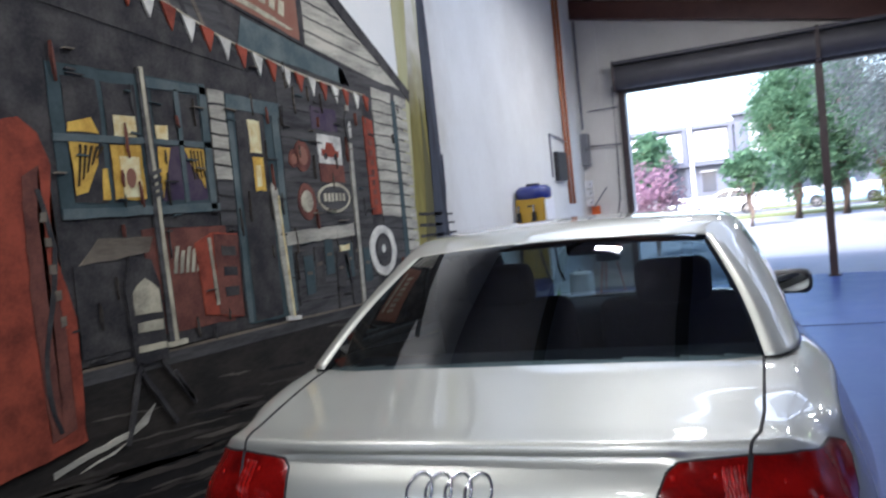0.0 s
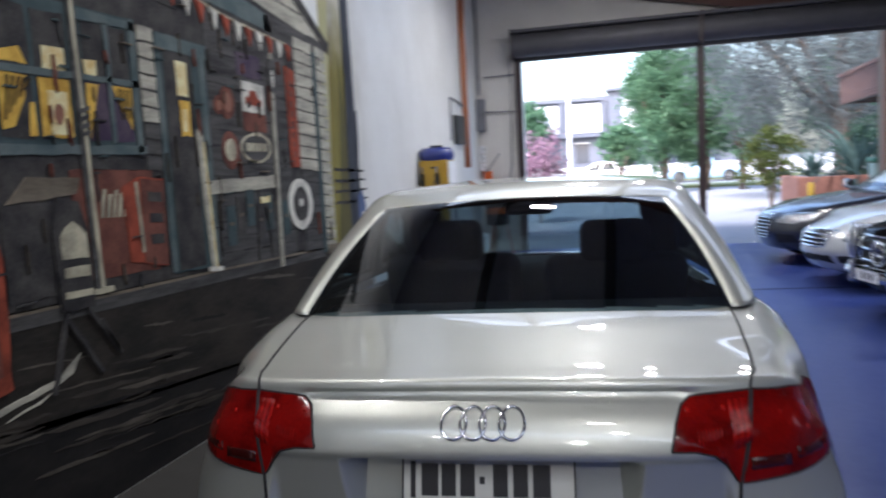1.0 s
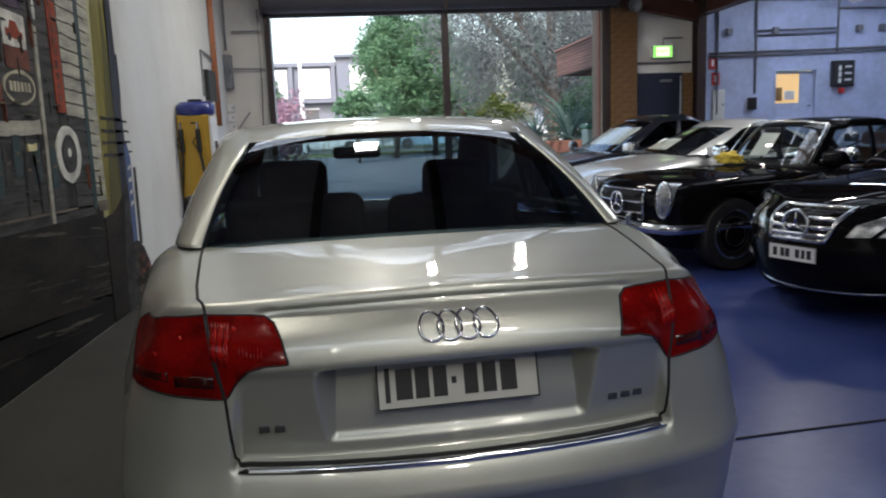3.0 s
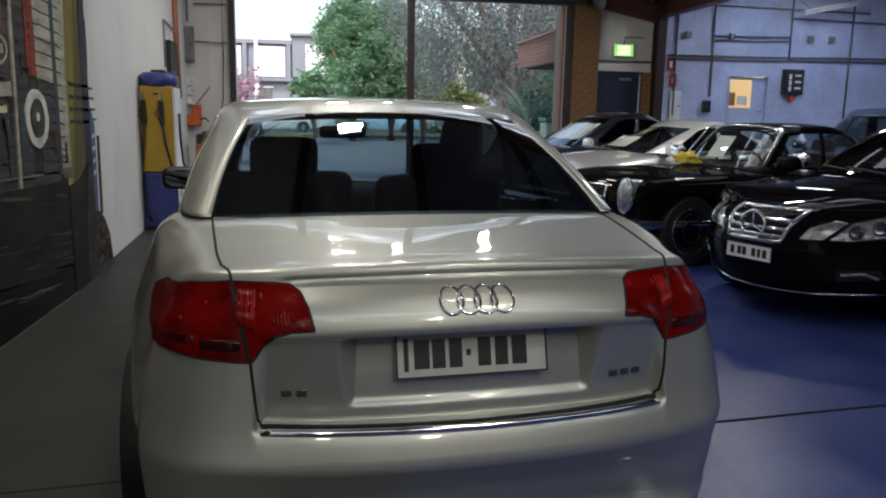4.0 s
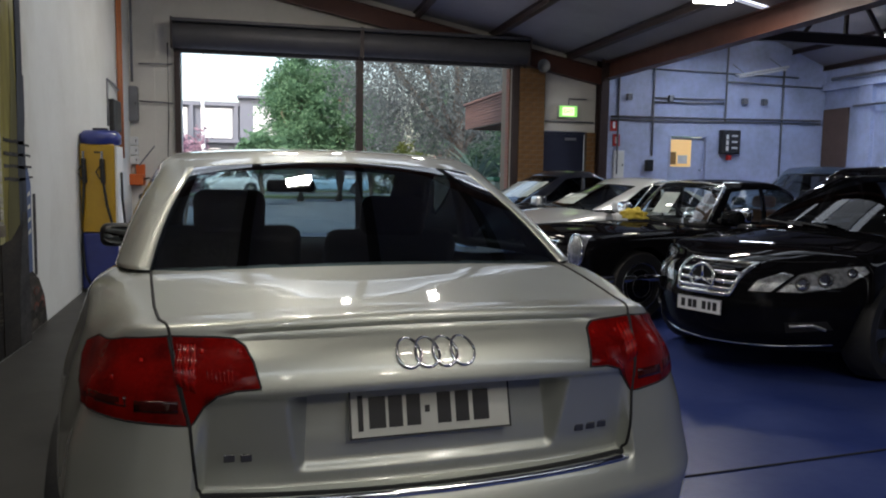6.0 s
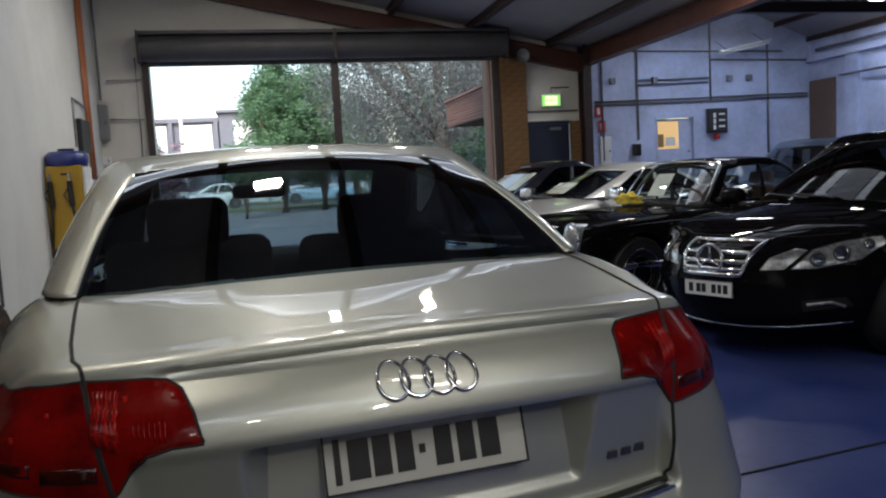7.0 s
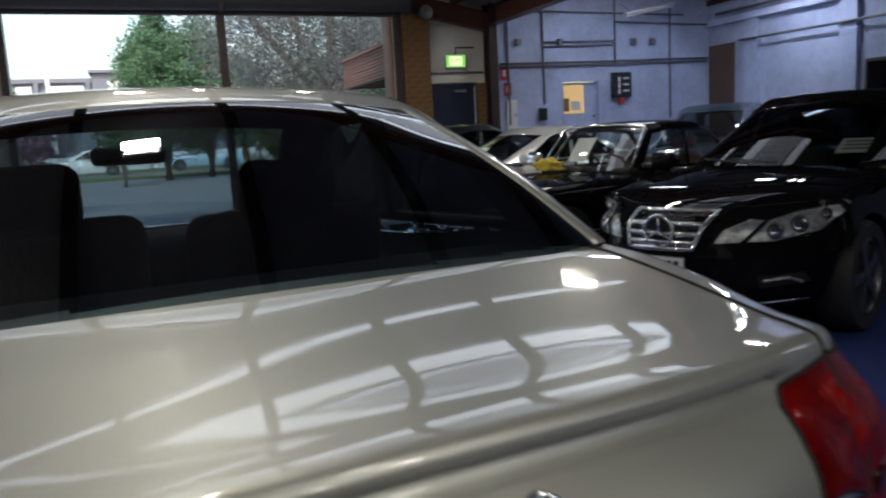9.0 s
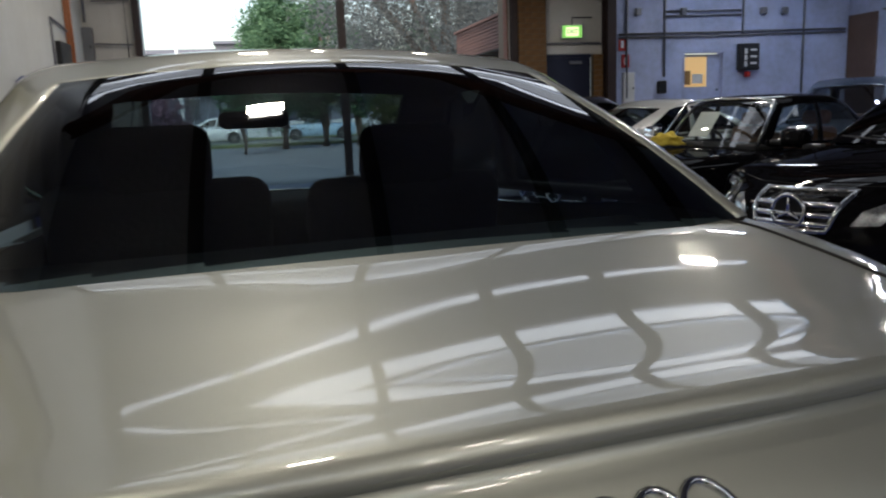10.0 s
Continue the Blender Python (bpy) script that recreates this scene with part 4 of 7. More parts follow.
def shell(spec):
    """The lower body of a car: rear at y = 0, nose at y = L, z up."""
    W, L, zb = spec["half"], spec["length"], spec["floor"]
    top, hw, taper = spec["top"], spec["hw"], spec["taper"]
    rear, front = spec["rear"], spec["front"]
    H = max(top(y * L / 40) for y in range(41)) - zb

    def place(x, y, z):
        a, b, c = x / W, y / L, (z - zb) / H
        zz = zb + c * (top(y) - zb)
        ends = (1 - step(b, 0.0, spec.get("endr", 0.14)), step(b, 1 - spec.get("endf", 0.16), 1.0))
        yy = y + (rear(zz, abs(x)) + spec["bowr"] * abs(a) ** 2.6) * ends[0] - (front(zz) + spec["bowf"] * abs(a) ** 2.2) * ends[1]
        xx = x * hw(zz) * taper(y)
        zz -= spec["crown"] * a * a * step(c, 0.5, 1.0)
        if "more" in spec:
            xx, yy, zz = spec["more"](xx, yy, zz, a, b, c)
        return xx, yy, zz

    bm, _ = rounded_grid(spec["xs"], spec["ys"], lines(*[(zb + H * f, n) for f, n in spec["zs"]]), spec["rad"], place)
    return bm, place


def drop_cabin_top(bm, y0, y1, half, zmin):
    dead = [f for f in bm.faces if f.normal.z > 0.6 and f.calc_center_median().z > zmin and y0 < f.calc_center_median().y < y1 and abs(f.calc_center_median().x) < half]
    bmesh.ops.delete(bm, geom=dead, context="FACES")


def greenhouse(car, g, paint, rear_glass, side_glass, front_glass, names=("roof", "rear_window", "windscreen", "side_window")):
    """Roof, pillars and panes. g: half widths wb, wt; y of the rear and front panes at their foot and head; heights."""
    wb, wt, (r0, r1), (f0, f1) = g["wb"], g["wt"], g["rear"], g["front"]
    zb, zr, crown = g["zb"], g["zr"], g["crown"]
    bulge = g.get("bulge", 0.02)

    def place(a, b, c):
        y0, y1 = r0 + (r1 - r0) * c + bulge * math.sin(math.pi * c) * -1.0, f0 + (f1 - f0) * c + bulge * math.sin(math.pi * c)
        y = y0 + (y1 - y0) * b
        y += g["bowr"] * a * a * (1 - step(b, 0, 0.45)) - g["bowf"] * a * a * step(b, 0.55, 1.0)
        x = a * (wb + (wt - wb) * c + 0.02 * math.sin(math.pi * c)) * g["plan"](b)
        z = zb(b) + c * (zr(b) - zb(b)) - crown * a * a * c
        return x, y, z

    e, cl, ch, pil = g["edge"], 0.07, g.get("head", 0.90), g["pillars"]
    hi = g.get("high", ch + 0.03)

    def skip(side, p):
        a, b, c = p
        if side == "bottom" or c < 0:
            return "none"
        if side in ("rear", "front") and abs(a) < e and 0 < c < hi:
            return side
        if side in ("left", "right") and cl < c < ch - 0.08 and pil[0] < b < pil[1] and not (pil[2] < b < pil[3]):
            return side + ("a" if b < pil[2] else "b")
        return None

    xs = lines((-1, 3), (-e, 20), (e, 3), (1, 0))
    ys = lines((0, 4), (pil[0], 8), (pil[2], 1), (pil[3], 8), (pil[1], 4), (1, 0))
    zs = lines((-0.12, 1), (0, 2), (cl, 8), (ch - 0.08, 3), (hi, 2), (1, 0))
    bm, panes = rounded_grid(xs, ys, zs, 0.10, place, skip)
    roof = part(names[0], bm, paint, car, smooth=True, angle=50)
    so = roof.modifiers.new("thick", "SOLIDIFY")
    so.thickness, so.offset = 0.022, -1
    roof.data.materials.append(CABIN)
    so.material_offset, so.material_offset_rim = 1, 1
    for k, b in sorted(panes.items()):
        mat = rear_glass if k == "rear" else front_glass if k == "front" else side_glass
        nm = names[1] if k == "rear" else names[2] if k == "front" else names[3]
        o = part(nm, b, mat, car, smooth=True)
        o.visible_shadow = False
    return place

# ---- the silver saloon, seen from behind ----
def silver_saloon():
    W, L, zb = 0.845, 4.38, 0.25
    car = empty("silver_saloon_car", pose(-0.010, 0.035, 0.0, 0, 0, 5.6), "silver four-door saloon car with red tail lamps, parked indoors", "car")

    def rear(z, x):
        """How far the tail lies ahead of the bumper's rearmost line."""
        low = ((0.25, 0.15), (0.33, 0.085), (0.385, 0.072), (0.40, 0.076), (0.412, 0.092), (0.43, 0.092), (0.47, 0.074), (0.53, 0.052), (0.58, 0.0215), (0.602, 0.0075), (0.608, 0.0025), (0.612, 0.0), (0.617, 0.001), (0.632, 0.006))
        lid = curve_of(*low, (0.67, 0.020), (0.69, 0.032), (0.705, 0.078), (0.80, 0.062), (0.885, 0.047), (0.895, 0.044), (0.905, 0.036), (0.912, 0.034), (0.935, 0.040), (0.97, 0.063), (0.998, 0.103), (1.010, 0.122), (1.016, 0.124), (1.026, 0.114), (1.06, 0.114))(z)
        side = curve_of(*low, (0.70, 0.026), (0.80, 0.042), (0.895, 0.052), (0.945, 0.06), (0.97, 0.074), (1.0, 0.102), (1.02, 0.112), (1.06, 0.118))(z)
        up = step(z, 0.90, 0.97)
        s = step(x, 0.535 - 0.105 * up, 0.565 - 0.005 * up)
        # the well that holds the plate, deepest under the crease
        inner = 0.312
        deep = 0.018 + 0.32 * max(0.0, z - 0.75)
        cheek = min(max((x - inner) / (0.022 + 0.24 * max(0.0, z - 0.75)), 0.0), 1.0)
        well = step(z, 0.728, 0.750) * (1 - step(z, 0.889, 0.902)) * (1 - cheek)
        low_in = 1.0 - 0.68 * step(x, 0.36, 0.80) * (1 - step(z, 0.62, 0.64))
        return (lid + (side - lid) * s) * low_in - 0.115 + deep * well

    def more(x, y, z, a, b, c):
        """Rounds the shoulders and the tail's corners."""
        a = abs(a)
        z -= 0.05 * max(0.0, (a - 0.86) / 0.14) ** 2 * step(c, 0.6, 1.0)
        y += 0.06 * max(0.0, (a - 0.8) / 0.2) ** 2 * (1 - step(b, 0.0, 0.1))
        return x, y, z

    top = curve_of((0.0, 1.040), (0.02, 1.0428), (0.05, 1.0440), (0.08, 1.0449), (0.11, 1.0467), (0.15, 1.0500), (0.25, 1.0585), (0.40, 1.0730), (0.55, 1.0868), (0.75, 1.09), (1.6, 1.02), (2.6, 0.97), (3.1, 0.95), (3.7, 0.85), (4.2, 0.70), (4.38, 0.6))
    spec = dict(half=W, length=L, floor=zb, top=top, hw=curve_of((0.25, 0.915), (0.36, 0.96), (0.47, 0.985), (0.62, 0.995), (0.75, 0.985), (0.88, 0.955), (1.0, 0.922), (1.1, 0.89)),
                taper=curve_of((0, 0.872), (0.2, 0.903), (0.5, 0.957), (0.9, 1.012), (2.0, 1.025), (3.6, 1.02), (4.38, 0.90)), rear=rear, front=curve_of((0.2, 0.08), (0.45, 0.0), (0.7, 0.12)),
                bowr=0.15, bowf=0.35, crown=0.035, rad=0.014, endr=0.10, more=more,
                xs=lines((-W, 3), (-W + 0.014, 10), (-0.66, 4), (-0.58, 12), (-0.52, 8), (-0.39, 16), (-0.30, 14), (0.30, 16), (0.39, 8), (0.52, 12), (0.58, 4), (0.66, 10), (W - 0.014, 3), (W, 0)),
                ys=lines((0, 3), (0.014, 12), (0.12, 26), (0.8, 26), (3.6, 12), (4.25, 6), (L, 0)),
                zs=((0, 3), (0.10, 14), (0.24, 5), (0.36, 12), (0.45, 5), (0.55, 12), (0.64, 8), (0.795, 12), (0.85, 7), (0.93, 8), (0.983, 3), (1.0, 0)))
    bm, _ = shell(spec)
    bm = cut_arches(bm, ((0.94, 0.31), (3.5, 0.31)), 0.345, W)
    bm.normal_update()
    tree = BVHTree.FromBMesh(bm)
    dead = [f for f in bm.faces if f.normal.z > 0.6 and f.calc_center_median().z > 0.9 and 0.535 + 0.28 * f.calc_center_median().x ** 2 < f.calc_center_median().y < 3.0 and abs(f.calc_center_median().x) < 0.64]
    bmesh.ops.delete(bm, geom=dead, context="FACES")
    # plate recess: the lid is let in between two slanted cheeks
    part("body", bm, SILVER, car, smooth=True, angle=38)
    R = frame_at((0, 0, 0), (0, -1, 0))

    # greenhouse
    g = dict(wb=0.718, wt=0.570, rear=(0.475, 1.05), front=(3.02, 2.15), bowr=0.14, bowf=0.12, crown=0.03, bulge=0.02,
             zb=lambda b: 1.072 - 0.10 * b, zr=curve_of((0, 1.374), (0.13, 1.404), (0.22, 1.414), (0.4, 1.4225), (0.68, 1.425), (1, 1.385)), plan=curve_of((0, 0.95), (0.35, 1.0), (0.8, 1.0), (1, 0.92)),
             edge=0.86, head=0.93, high=0.965, pillars=(0.17, 0.87, 0.50, 0.54))
    greenhouse(car, g, SILVER, REAR_GLASS, PRIVACY, GLASS)

    # tail lamps: an outer and an inner lens on each side, split by the lid's gap
    AX = 0.55

    def split(z):
        return 0.489 + (z - 0.847) * 0.22
    for s in (-1, 1):
        def on(pts, n=5):
            return [(around(tree, x, z, s, AX), z) for x, z in dense(pts, n)]
        outer = [(split(1.002) + 0.003, 1.0), (0.61, 0.990), (0.672, 0.970), (0.706, 0.945), (0.718, 0.915), (0.718, 0.868), (0.70, 0.854), (0.60, 0.845), (split(0.838) + 0.003, 0.839)]
        inner = [(split(1.002) - 0.003, 1.0), (0.43, 1.0), (0.40, 0.997), (0.38, 0.985), (0.366, 0.96), (0.357, 0.925), (0.354, 0.915), (0.40, 0.912), (0.435, 0.902), (0.46, 0.876), (split(0.838) - 0.003, 0.839)]
        for pts, lbl in ((outer, "dark red tail lamp on the wing"), (inner, "red tail lamp on the boot lid")):
            bm, rim = wrapped(tree, on(pts), s, AX)
            lamp = part("tail_lamp", bm, LENS, car, lbl, smooth=True, angle=40)
            part("lamp_seal", tube(bmesh.new(), rim + [rim[0]], 0.0028, 6), GAP, lamp)
            if pts is outer:
                spots = [(0.625, 0.632, 0.918, 0.926, LENS_BRIGHT), (0.57, 0.575, 0.955, 0.961, LENS_BRIGHT), (0.505, 0.585, 0.864, 0.886, LENS_DARK), (0.60, 0.69, 0.872, 0.892, LENS_DARK)]
            else:
                spots = [(0.503 - 0.0065 * k, 0.506 - 0.0065 * k, 0.918 - 0.003 * k, 0.988, LENS_BRIGHT if k % 2 else LENS_CELL) for k in range(6)] + [(0.447 - 0.0075 * k, 0.450 - 0.0075 * k, 0.922, 0.950, LENS_CELL) for k in range(7)] + [(0.455, 0.462, 0.972, 0.980, LENS_BRIGHT), (0.385, 0.392, 0.975, 0.982, LENS_BRIGHT)]
            for x0, x1, z0, z1, mat in spots:
                bm, _ = wrapped(tree, on([(x0, z0), (x1, z0), (x1, z1), (x0, z1)], 3), s, AX, rise=0.0066, dome=0.0010, rings=2, sink=-0.004)
                part("lamp_reflector", bm, mat, lamp, "bright red reflector" if mat is LENS_BRIGHT else "", smooth=True)
        part("lid_gap", seam(tree, [(s * split(1.005), 1.005), (s * split(0.838), 0.838), (s * 0.480, 0.76), (s * 0.476, 0.715), (s * 0.468, 0.697)], R, 0.0035, 0.001), GAP, car, "dark gap round the boot lid")
        U = Matrix.Translation((0, 0, 0.5))
        back = cast(tree, R, s * split(1.005), 1.005)[0].y
        part("lid_gap", seam(tree, [(s * 0.585, 0.60), (s * 0.575, 0.45), (s * 0.56, 0.25), (s * 0.545, 0.14), (s * split(1.005), back)], U, 0.0035, 0.0, 12), GAP, car, "dark gap round the boot lid")
    part("lid_gap", seam(tree, [(-0.468, 0.697), (0, 0.694), (0.468, 0.697)], R, 0.006, 0.0, 20), GAP, car)
    part("chrome_strip", seam(tree, [(-0.468, 0.690), (0, 0.686), (0.468, 0.690)], R, 0.011, -0.004, 20), CHROME, car, "chrome strip along the bumper's upper edge", smooth=True)

    # plate well: two cheeks, a sill and the pale field behind the plate
    p0, _ = cast(tree, R, 0, 0.845)
    pm = Matrix.Translation((-0.003, p0.y - 0.014, 0.841)) @ frame_at((0, 0, 0), (0, -1, 0.28))
    number_plate(car, pm, 0.352, 0.103, PLATE, ((-0.335, 0.10, 0.62), (-0.225, 0.085, 0.62), (-0.115, 0.085, 0.62), (-0.03, 0.03, 0.14), (0.075, 0.085, 0.62), (0.19, 0.085, 0.62), (0.31, 0.10, 0.62), (-0.435, 0.03, 0.7)))

    # four linked rings
    for k in range(4):
        cx = (k - 1.5) * 0.0385
        ring = []
        for i in range(25):
            a = i * math.tau / 24
            p, z = cast(tree, R, cx - 0.004 + 0.0252 * math.cos(a), 0.968 + 0.0252 * math.sin(a))
            ring.append(p + z * 0.003)
        part("ring_badge", tube(bmesh.new(), ring, 0.0034, 8), CHROME, car, "chrome ring, one of four linked", smooth=True)
    for x0, n, z in ((-0.425, 2, 0.768), (0.335, 3, 0.768)):
        for k in range(n):
            p, z_ = cast(tree, R, x0 + k * 0.032 + 0.011, z)
            part("model_badge", boxed(p.x - 0.011, p.x + 0.011, p.y - 0.004, p.y + 0.003, z - 0.008, z + 0.008, bevel=0.002), CHROME_DARK, car, "small dull chrome badge bar")
    # cabin
    part("cabin_tub", boxed(-0.60, 0.60, 0.72, 2.95, 0.32, 0.40), CABIN, car)
    part("parcel_shelf", boxed(-0.64, 0.64, 0.54, 0.98, 1.0, 1.03, bevel=0.008), CABIN, car)
    part("dashboard", boxed(-0.6, 0.6, 2.5, 2.95, 0.72, 0.955, bevel=0.06, seg=3), CABIN, car, smooth=True, angle=50)
    for x in (-0.34, 0.34):
        seat(car, x, 1.85, 0.47 if x < 0 else 0.45, CABIN, 0.66, wide=0.29, gap=-0.03)
        seat(car, x, 1.12, 0.31, CABIN, 0.46, rest=False)
    steering_wheel(car, 0.34, 2.42, 0.86)
    part("rear_view_mirror", boxed(-0.15, 0.08, 2.18, 2.21, 1.235, 1.295, bevel=0.02), BLACK, car)
    mirror(car, -0.84, 2.68, 1.0, BLACK, size=0.82)
    mirror(car, 0.84, 2.68, 1.0, BLACK, size=0.82)
    for x in (-0.765, 0.765):
        for y in (0.94, 3.5):
            wheel(car, x, y, 0.31, 0.21, "alloy", ALLOY, 0.21)
    q = Matrix.Translation((0.505, -0.035, 0.352)) @ Matrix.Rotation(-math.pi / 2, 4, "X")
    tip = part("exhaust_pipe", lathe(bmesh.new(), ((0.044, 0.004), (0.050, 0.0), (0.053, 0.006), (0.050, 0.02), (0.047, 0.24)), q, 28), CHROME, car, "chrome exhaust tip", smooth=True, angle=50)
    # the pipe is capped; a flat black disc draws the shade inside it
    part("pipe_opening", lathe(bmesh.new(), ((0.043, 0.0015), (0.043, 0.003)), q, 28), GAP, tip, "black opening of the exhaust")
    return car


LENS = material("red_lens", (0.16, 0.003, 0.002), 0.2, spot=(0.06, 0.001, 0.001), scale=14, amount=1.0, coat=0.15, spec=0.1)
LENS_BRIGHT = material("bright_red_lens", (0.34, 0.007, 0.004), 0.25, spot=(0.14, 0.002, 0.002), scale=40, amount=1.0, coat=0.3, spec=0.1)
LENS_CELL = material("red_lens_cell", (0.215, 0.004, 0.0025), 0.22, spot=(0.08, 0.0015, 0.001), scale=50, amount=1.0, coat=0.3, spec=0.1)
LENS_DARK = material("smoked_red_lens", (0.035, 0.003, 0.002), 0.2, spot=(0.015, 0.001, 0.001), scale=30, amount=0.8, coat=0.7, spec=0.15)
CHROME_DARK = material("dulled_chrome", (0.14, 0.14, 0.14), 0.3, metal=0.8, spot=(0.08, 0.08, 0.08), scale=60, amount=0.6)
silver_saloon()

# ---- the other cars ----
LAMP_GLASS = material("headlamp_lens", (0.56, 0.58, 0.60), 0.12, metal=0.6, spot=(0.14, 0.145, 0.15), scale=26, amount=0.9, coat=1.0, bump=0.5, bscale=55)
LAMP_DARK = material("smoked_headlamp", (0.10, 0.105, 0.11), 0.1, metal=0.5, spot=(0.3, 0.3, 0.3), scale=25, amount=0.9, coat=1.0)
AMBER = material("amber_lens", (0.5, 0.17, 0.02), 0.2, scale=20, coat=0.5)


def parked(name, label, nose, turn, L, W, paint, tops, cabin, wheels, wheel_r, style, metal, bowf=0.28, front=None, hwz=None, glass_set=None,
           roof_mat=None, seats=CABIN, floor_z=0.2, group="row of parked cars", crown=0.05, rad=0.09, mirror_mat=None, arch=0.045):
    """A whole car, nose first. tops: (share of the length from the tail, height) of its lower body; cabin: the greenhouse."""
    a = Vector((math.cos(radians(turn)), math.sin(radians(turn)), 0))
    car = empty(name, Matrix.Translation(Vector((nose[0], nose[1], 0)) + a * L) @ pose(0, 0, 0, 0, 0, 90 + turn), label, "car", group)
    top = curve_of(*[(f * L, z) for f, z in tops])
    zt = max(z for _, z in tops)
    spec = dict(half=W, length=L, floor=floor_z, top=top, hw=hwz or curve_of((0.2, 0.93), (0.45, 0.99), (0.62, 1.0), (0.8, 0.97), (1.05, 0.90)),
                taper=curve_of((0, 0.92), (0.12 * L, 0.98), (0.6 * L, 1.0), (0.86 * L, 0.985), (L, 0.90)),
                rear=lambda z, x: 0.1 * step(z, 0.6, 1.0), front=front or curve_of((0.2, 0.10), (0.45, 0.0), (0.6, 0.03), (0.85, 0.12)), bowr=0.15, bowf=bowf, crown=crown, rad=rad,
                xs=lines((-W, 6), (-W * 0.8, 22), (W * 0.8, 6), (W, 0)), ys=lines((0, 8), (0.15 * L, 34), (0.82 * L, 24), (L, 0)), zs=((0, 4), (0.2, 12), (0.75, 8), (1.0, 0)))
    bm, _ = shell(spec)
    bm = cut_arches(bm, [(y, wheel_r) for y in wheels], wheel_r + arch, W)
    bm.normal_update()
    tree_ = BVHTree.FromBMesh(bm)
    g = dict(cabin)
    drop_cabin_top(bm, g["rear"][0] + 0.05, g["front"][0] - 0.1, g["wb"] * 0.9, zt * 0.8)
    part("body", bm, paint, car, smooth=True, angle=38)
    gs = glass_set or (DARK_GLASS, DARK_GLASS, GLASS)
    greenhouse(car, g, roof_mat or paint, *gs)
    part("cabin_floor", boxed(-W * 0.75, W * 0.75, g["rear"][0] + 0.1, g["front"][0], 0.3, 0.36), CABIN, car)
    part("dashboard", boxed(-W * 0.75, W * 0.75, g["front"][0] - 0.45, g["front"][0] - 0.05, 0.6, 0.9, bevel=0.05, seg=3), CABIN, car, smooth=True, angle=50)
    ym = (g["front"][1] + g["rear"][1]) / 2
    for x in (-0.36, 0.36):
        seat(car, x, ym - 0.1, 0.48, seats, 0.55)
    steering_wheel(car, 0.36, g["front"][0] - 0.55, 0.86)
    for s in (-1, 1):
        for y in wheels:
            wheel(car, s * (W - 0.115), y, wheel_r, wheel_r * 0.69, style, metal)
        mirror(car, s * (W + 0.07), g["front"][0] - 0.25, 0.98, mirror_mat or paint, 1)
        part("door_gap", seam(tree_, [(g["front"][0] - 0.28, 0.85), (g["front"][0] - 0.3, 0.5), (g["front"][0] - 0.4, 0.32)], frame_at((0, 0, 0), (s, 0, 0)) @ Matrix.Diagonal((s, 1, 1, 1)), 0.004, 0.0), GAP, car)
        part("door_handle", boxed(s * (W + 0.005) - 0.015, s * (W + 0.005) + 0.015, ym - 0.35, ym - 0.16, 0.76, 0.785, bevel=0.006), CHROME, car)
        part("wiper", tube(bmesh.new(), ((s * 0.1, g["front"][0] + 0.03, g["zb"](1) + 0.02), (s * 0.1 + 0.35, g["front"][0] - 0.02, g["zb"](1) + 0.05)), 0.008, 6), BLACK, car)
    F = frame_at((0, 0, 0), (0, 1, 0))
    return car, tree_, F


def cabin_shape(wb, wt, rear, front, zb0, zb1, zr, bowr=0.1, bowf=0.14, pillars=(0.16, 0.88, 0.5, 0.54), head=0.9, edge=0.9):
    return dict(wb=wb, wt=wt, rear=rear, front=front, bowr=bowr, bowf=bowf, crown=0.03, bulge=0.02, zb=lambda b: zb0 + (zb1 - zb0) * b, zr=zr,
                plan=curve_of((0, 0.92), (0.35, 1.0), (0.8, 1.0), (1, 0.92)), edge=edge, head=head, pillars=pillars)


def grille_bars(car, t, F, half, zs, r, frame_pts=None, mat=CHROME):
    if frame_pts:
        part("grille_back", patch(t, dense(frame_pts, 5), F, rise=0.002, dome=0.0), GAP, car)
        part("grille_frame", seam(t, frame_pts + [frame_pts[0]], F, r * 1.0, 0.006, 8), mat, car, "chrome grille surround", smooth=True)
    for z, h in zs:
        bm = bmesh.new()
        tube(bm, [cast(t, F, u, z)[0] + Vector((0, 0.008, 0)) for u, _ in dense(((-h, 0), (h, 0)), 12, closed=False)], r, 8)
        part("grille_bar", bm, mat, car, "chrome grille bar", smooth=True)


def star(car, t, F, z, r):
    bm = bmesh.new()
    c = cast(t, F, 0, z)[0] + Vector((0, 0.03, 0))
    tube(bm, [c + Vector((r * math.cos(k * math.tau / 28), 0, r * math.sin(k * math.tau / 28))) for k in range(29)], r * 0.13, 8)
    for k in range(3):
        a = math.pi / 2 + k * math.tau / 3
        rod(bm, c, c + Vector((r * math.cos(a), 0, r * math.sin(a))), r * 0.16, r * 0.05, 6)
    em = part("grille_emblem", bm, CHROME, car, "round chrome emblem", smooth=True)
    part("emblem_backing", lathe(bmesh.new(), ((r * 0.96, -0.012), (r * 0.96, 0.0), (0.01, 0.0)), Matrix.Translation(c - Vector((0, 0.02, 0))) @ Matrix.Rotation(-math.pi / 2, 4, "X"), 28), BLACK, em, "black disc behind the emblem")


# black saloon with the wide chrome grille
L = 4.62
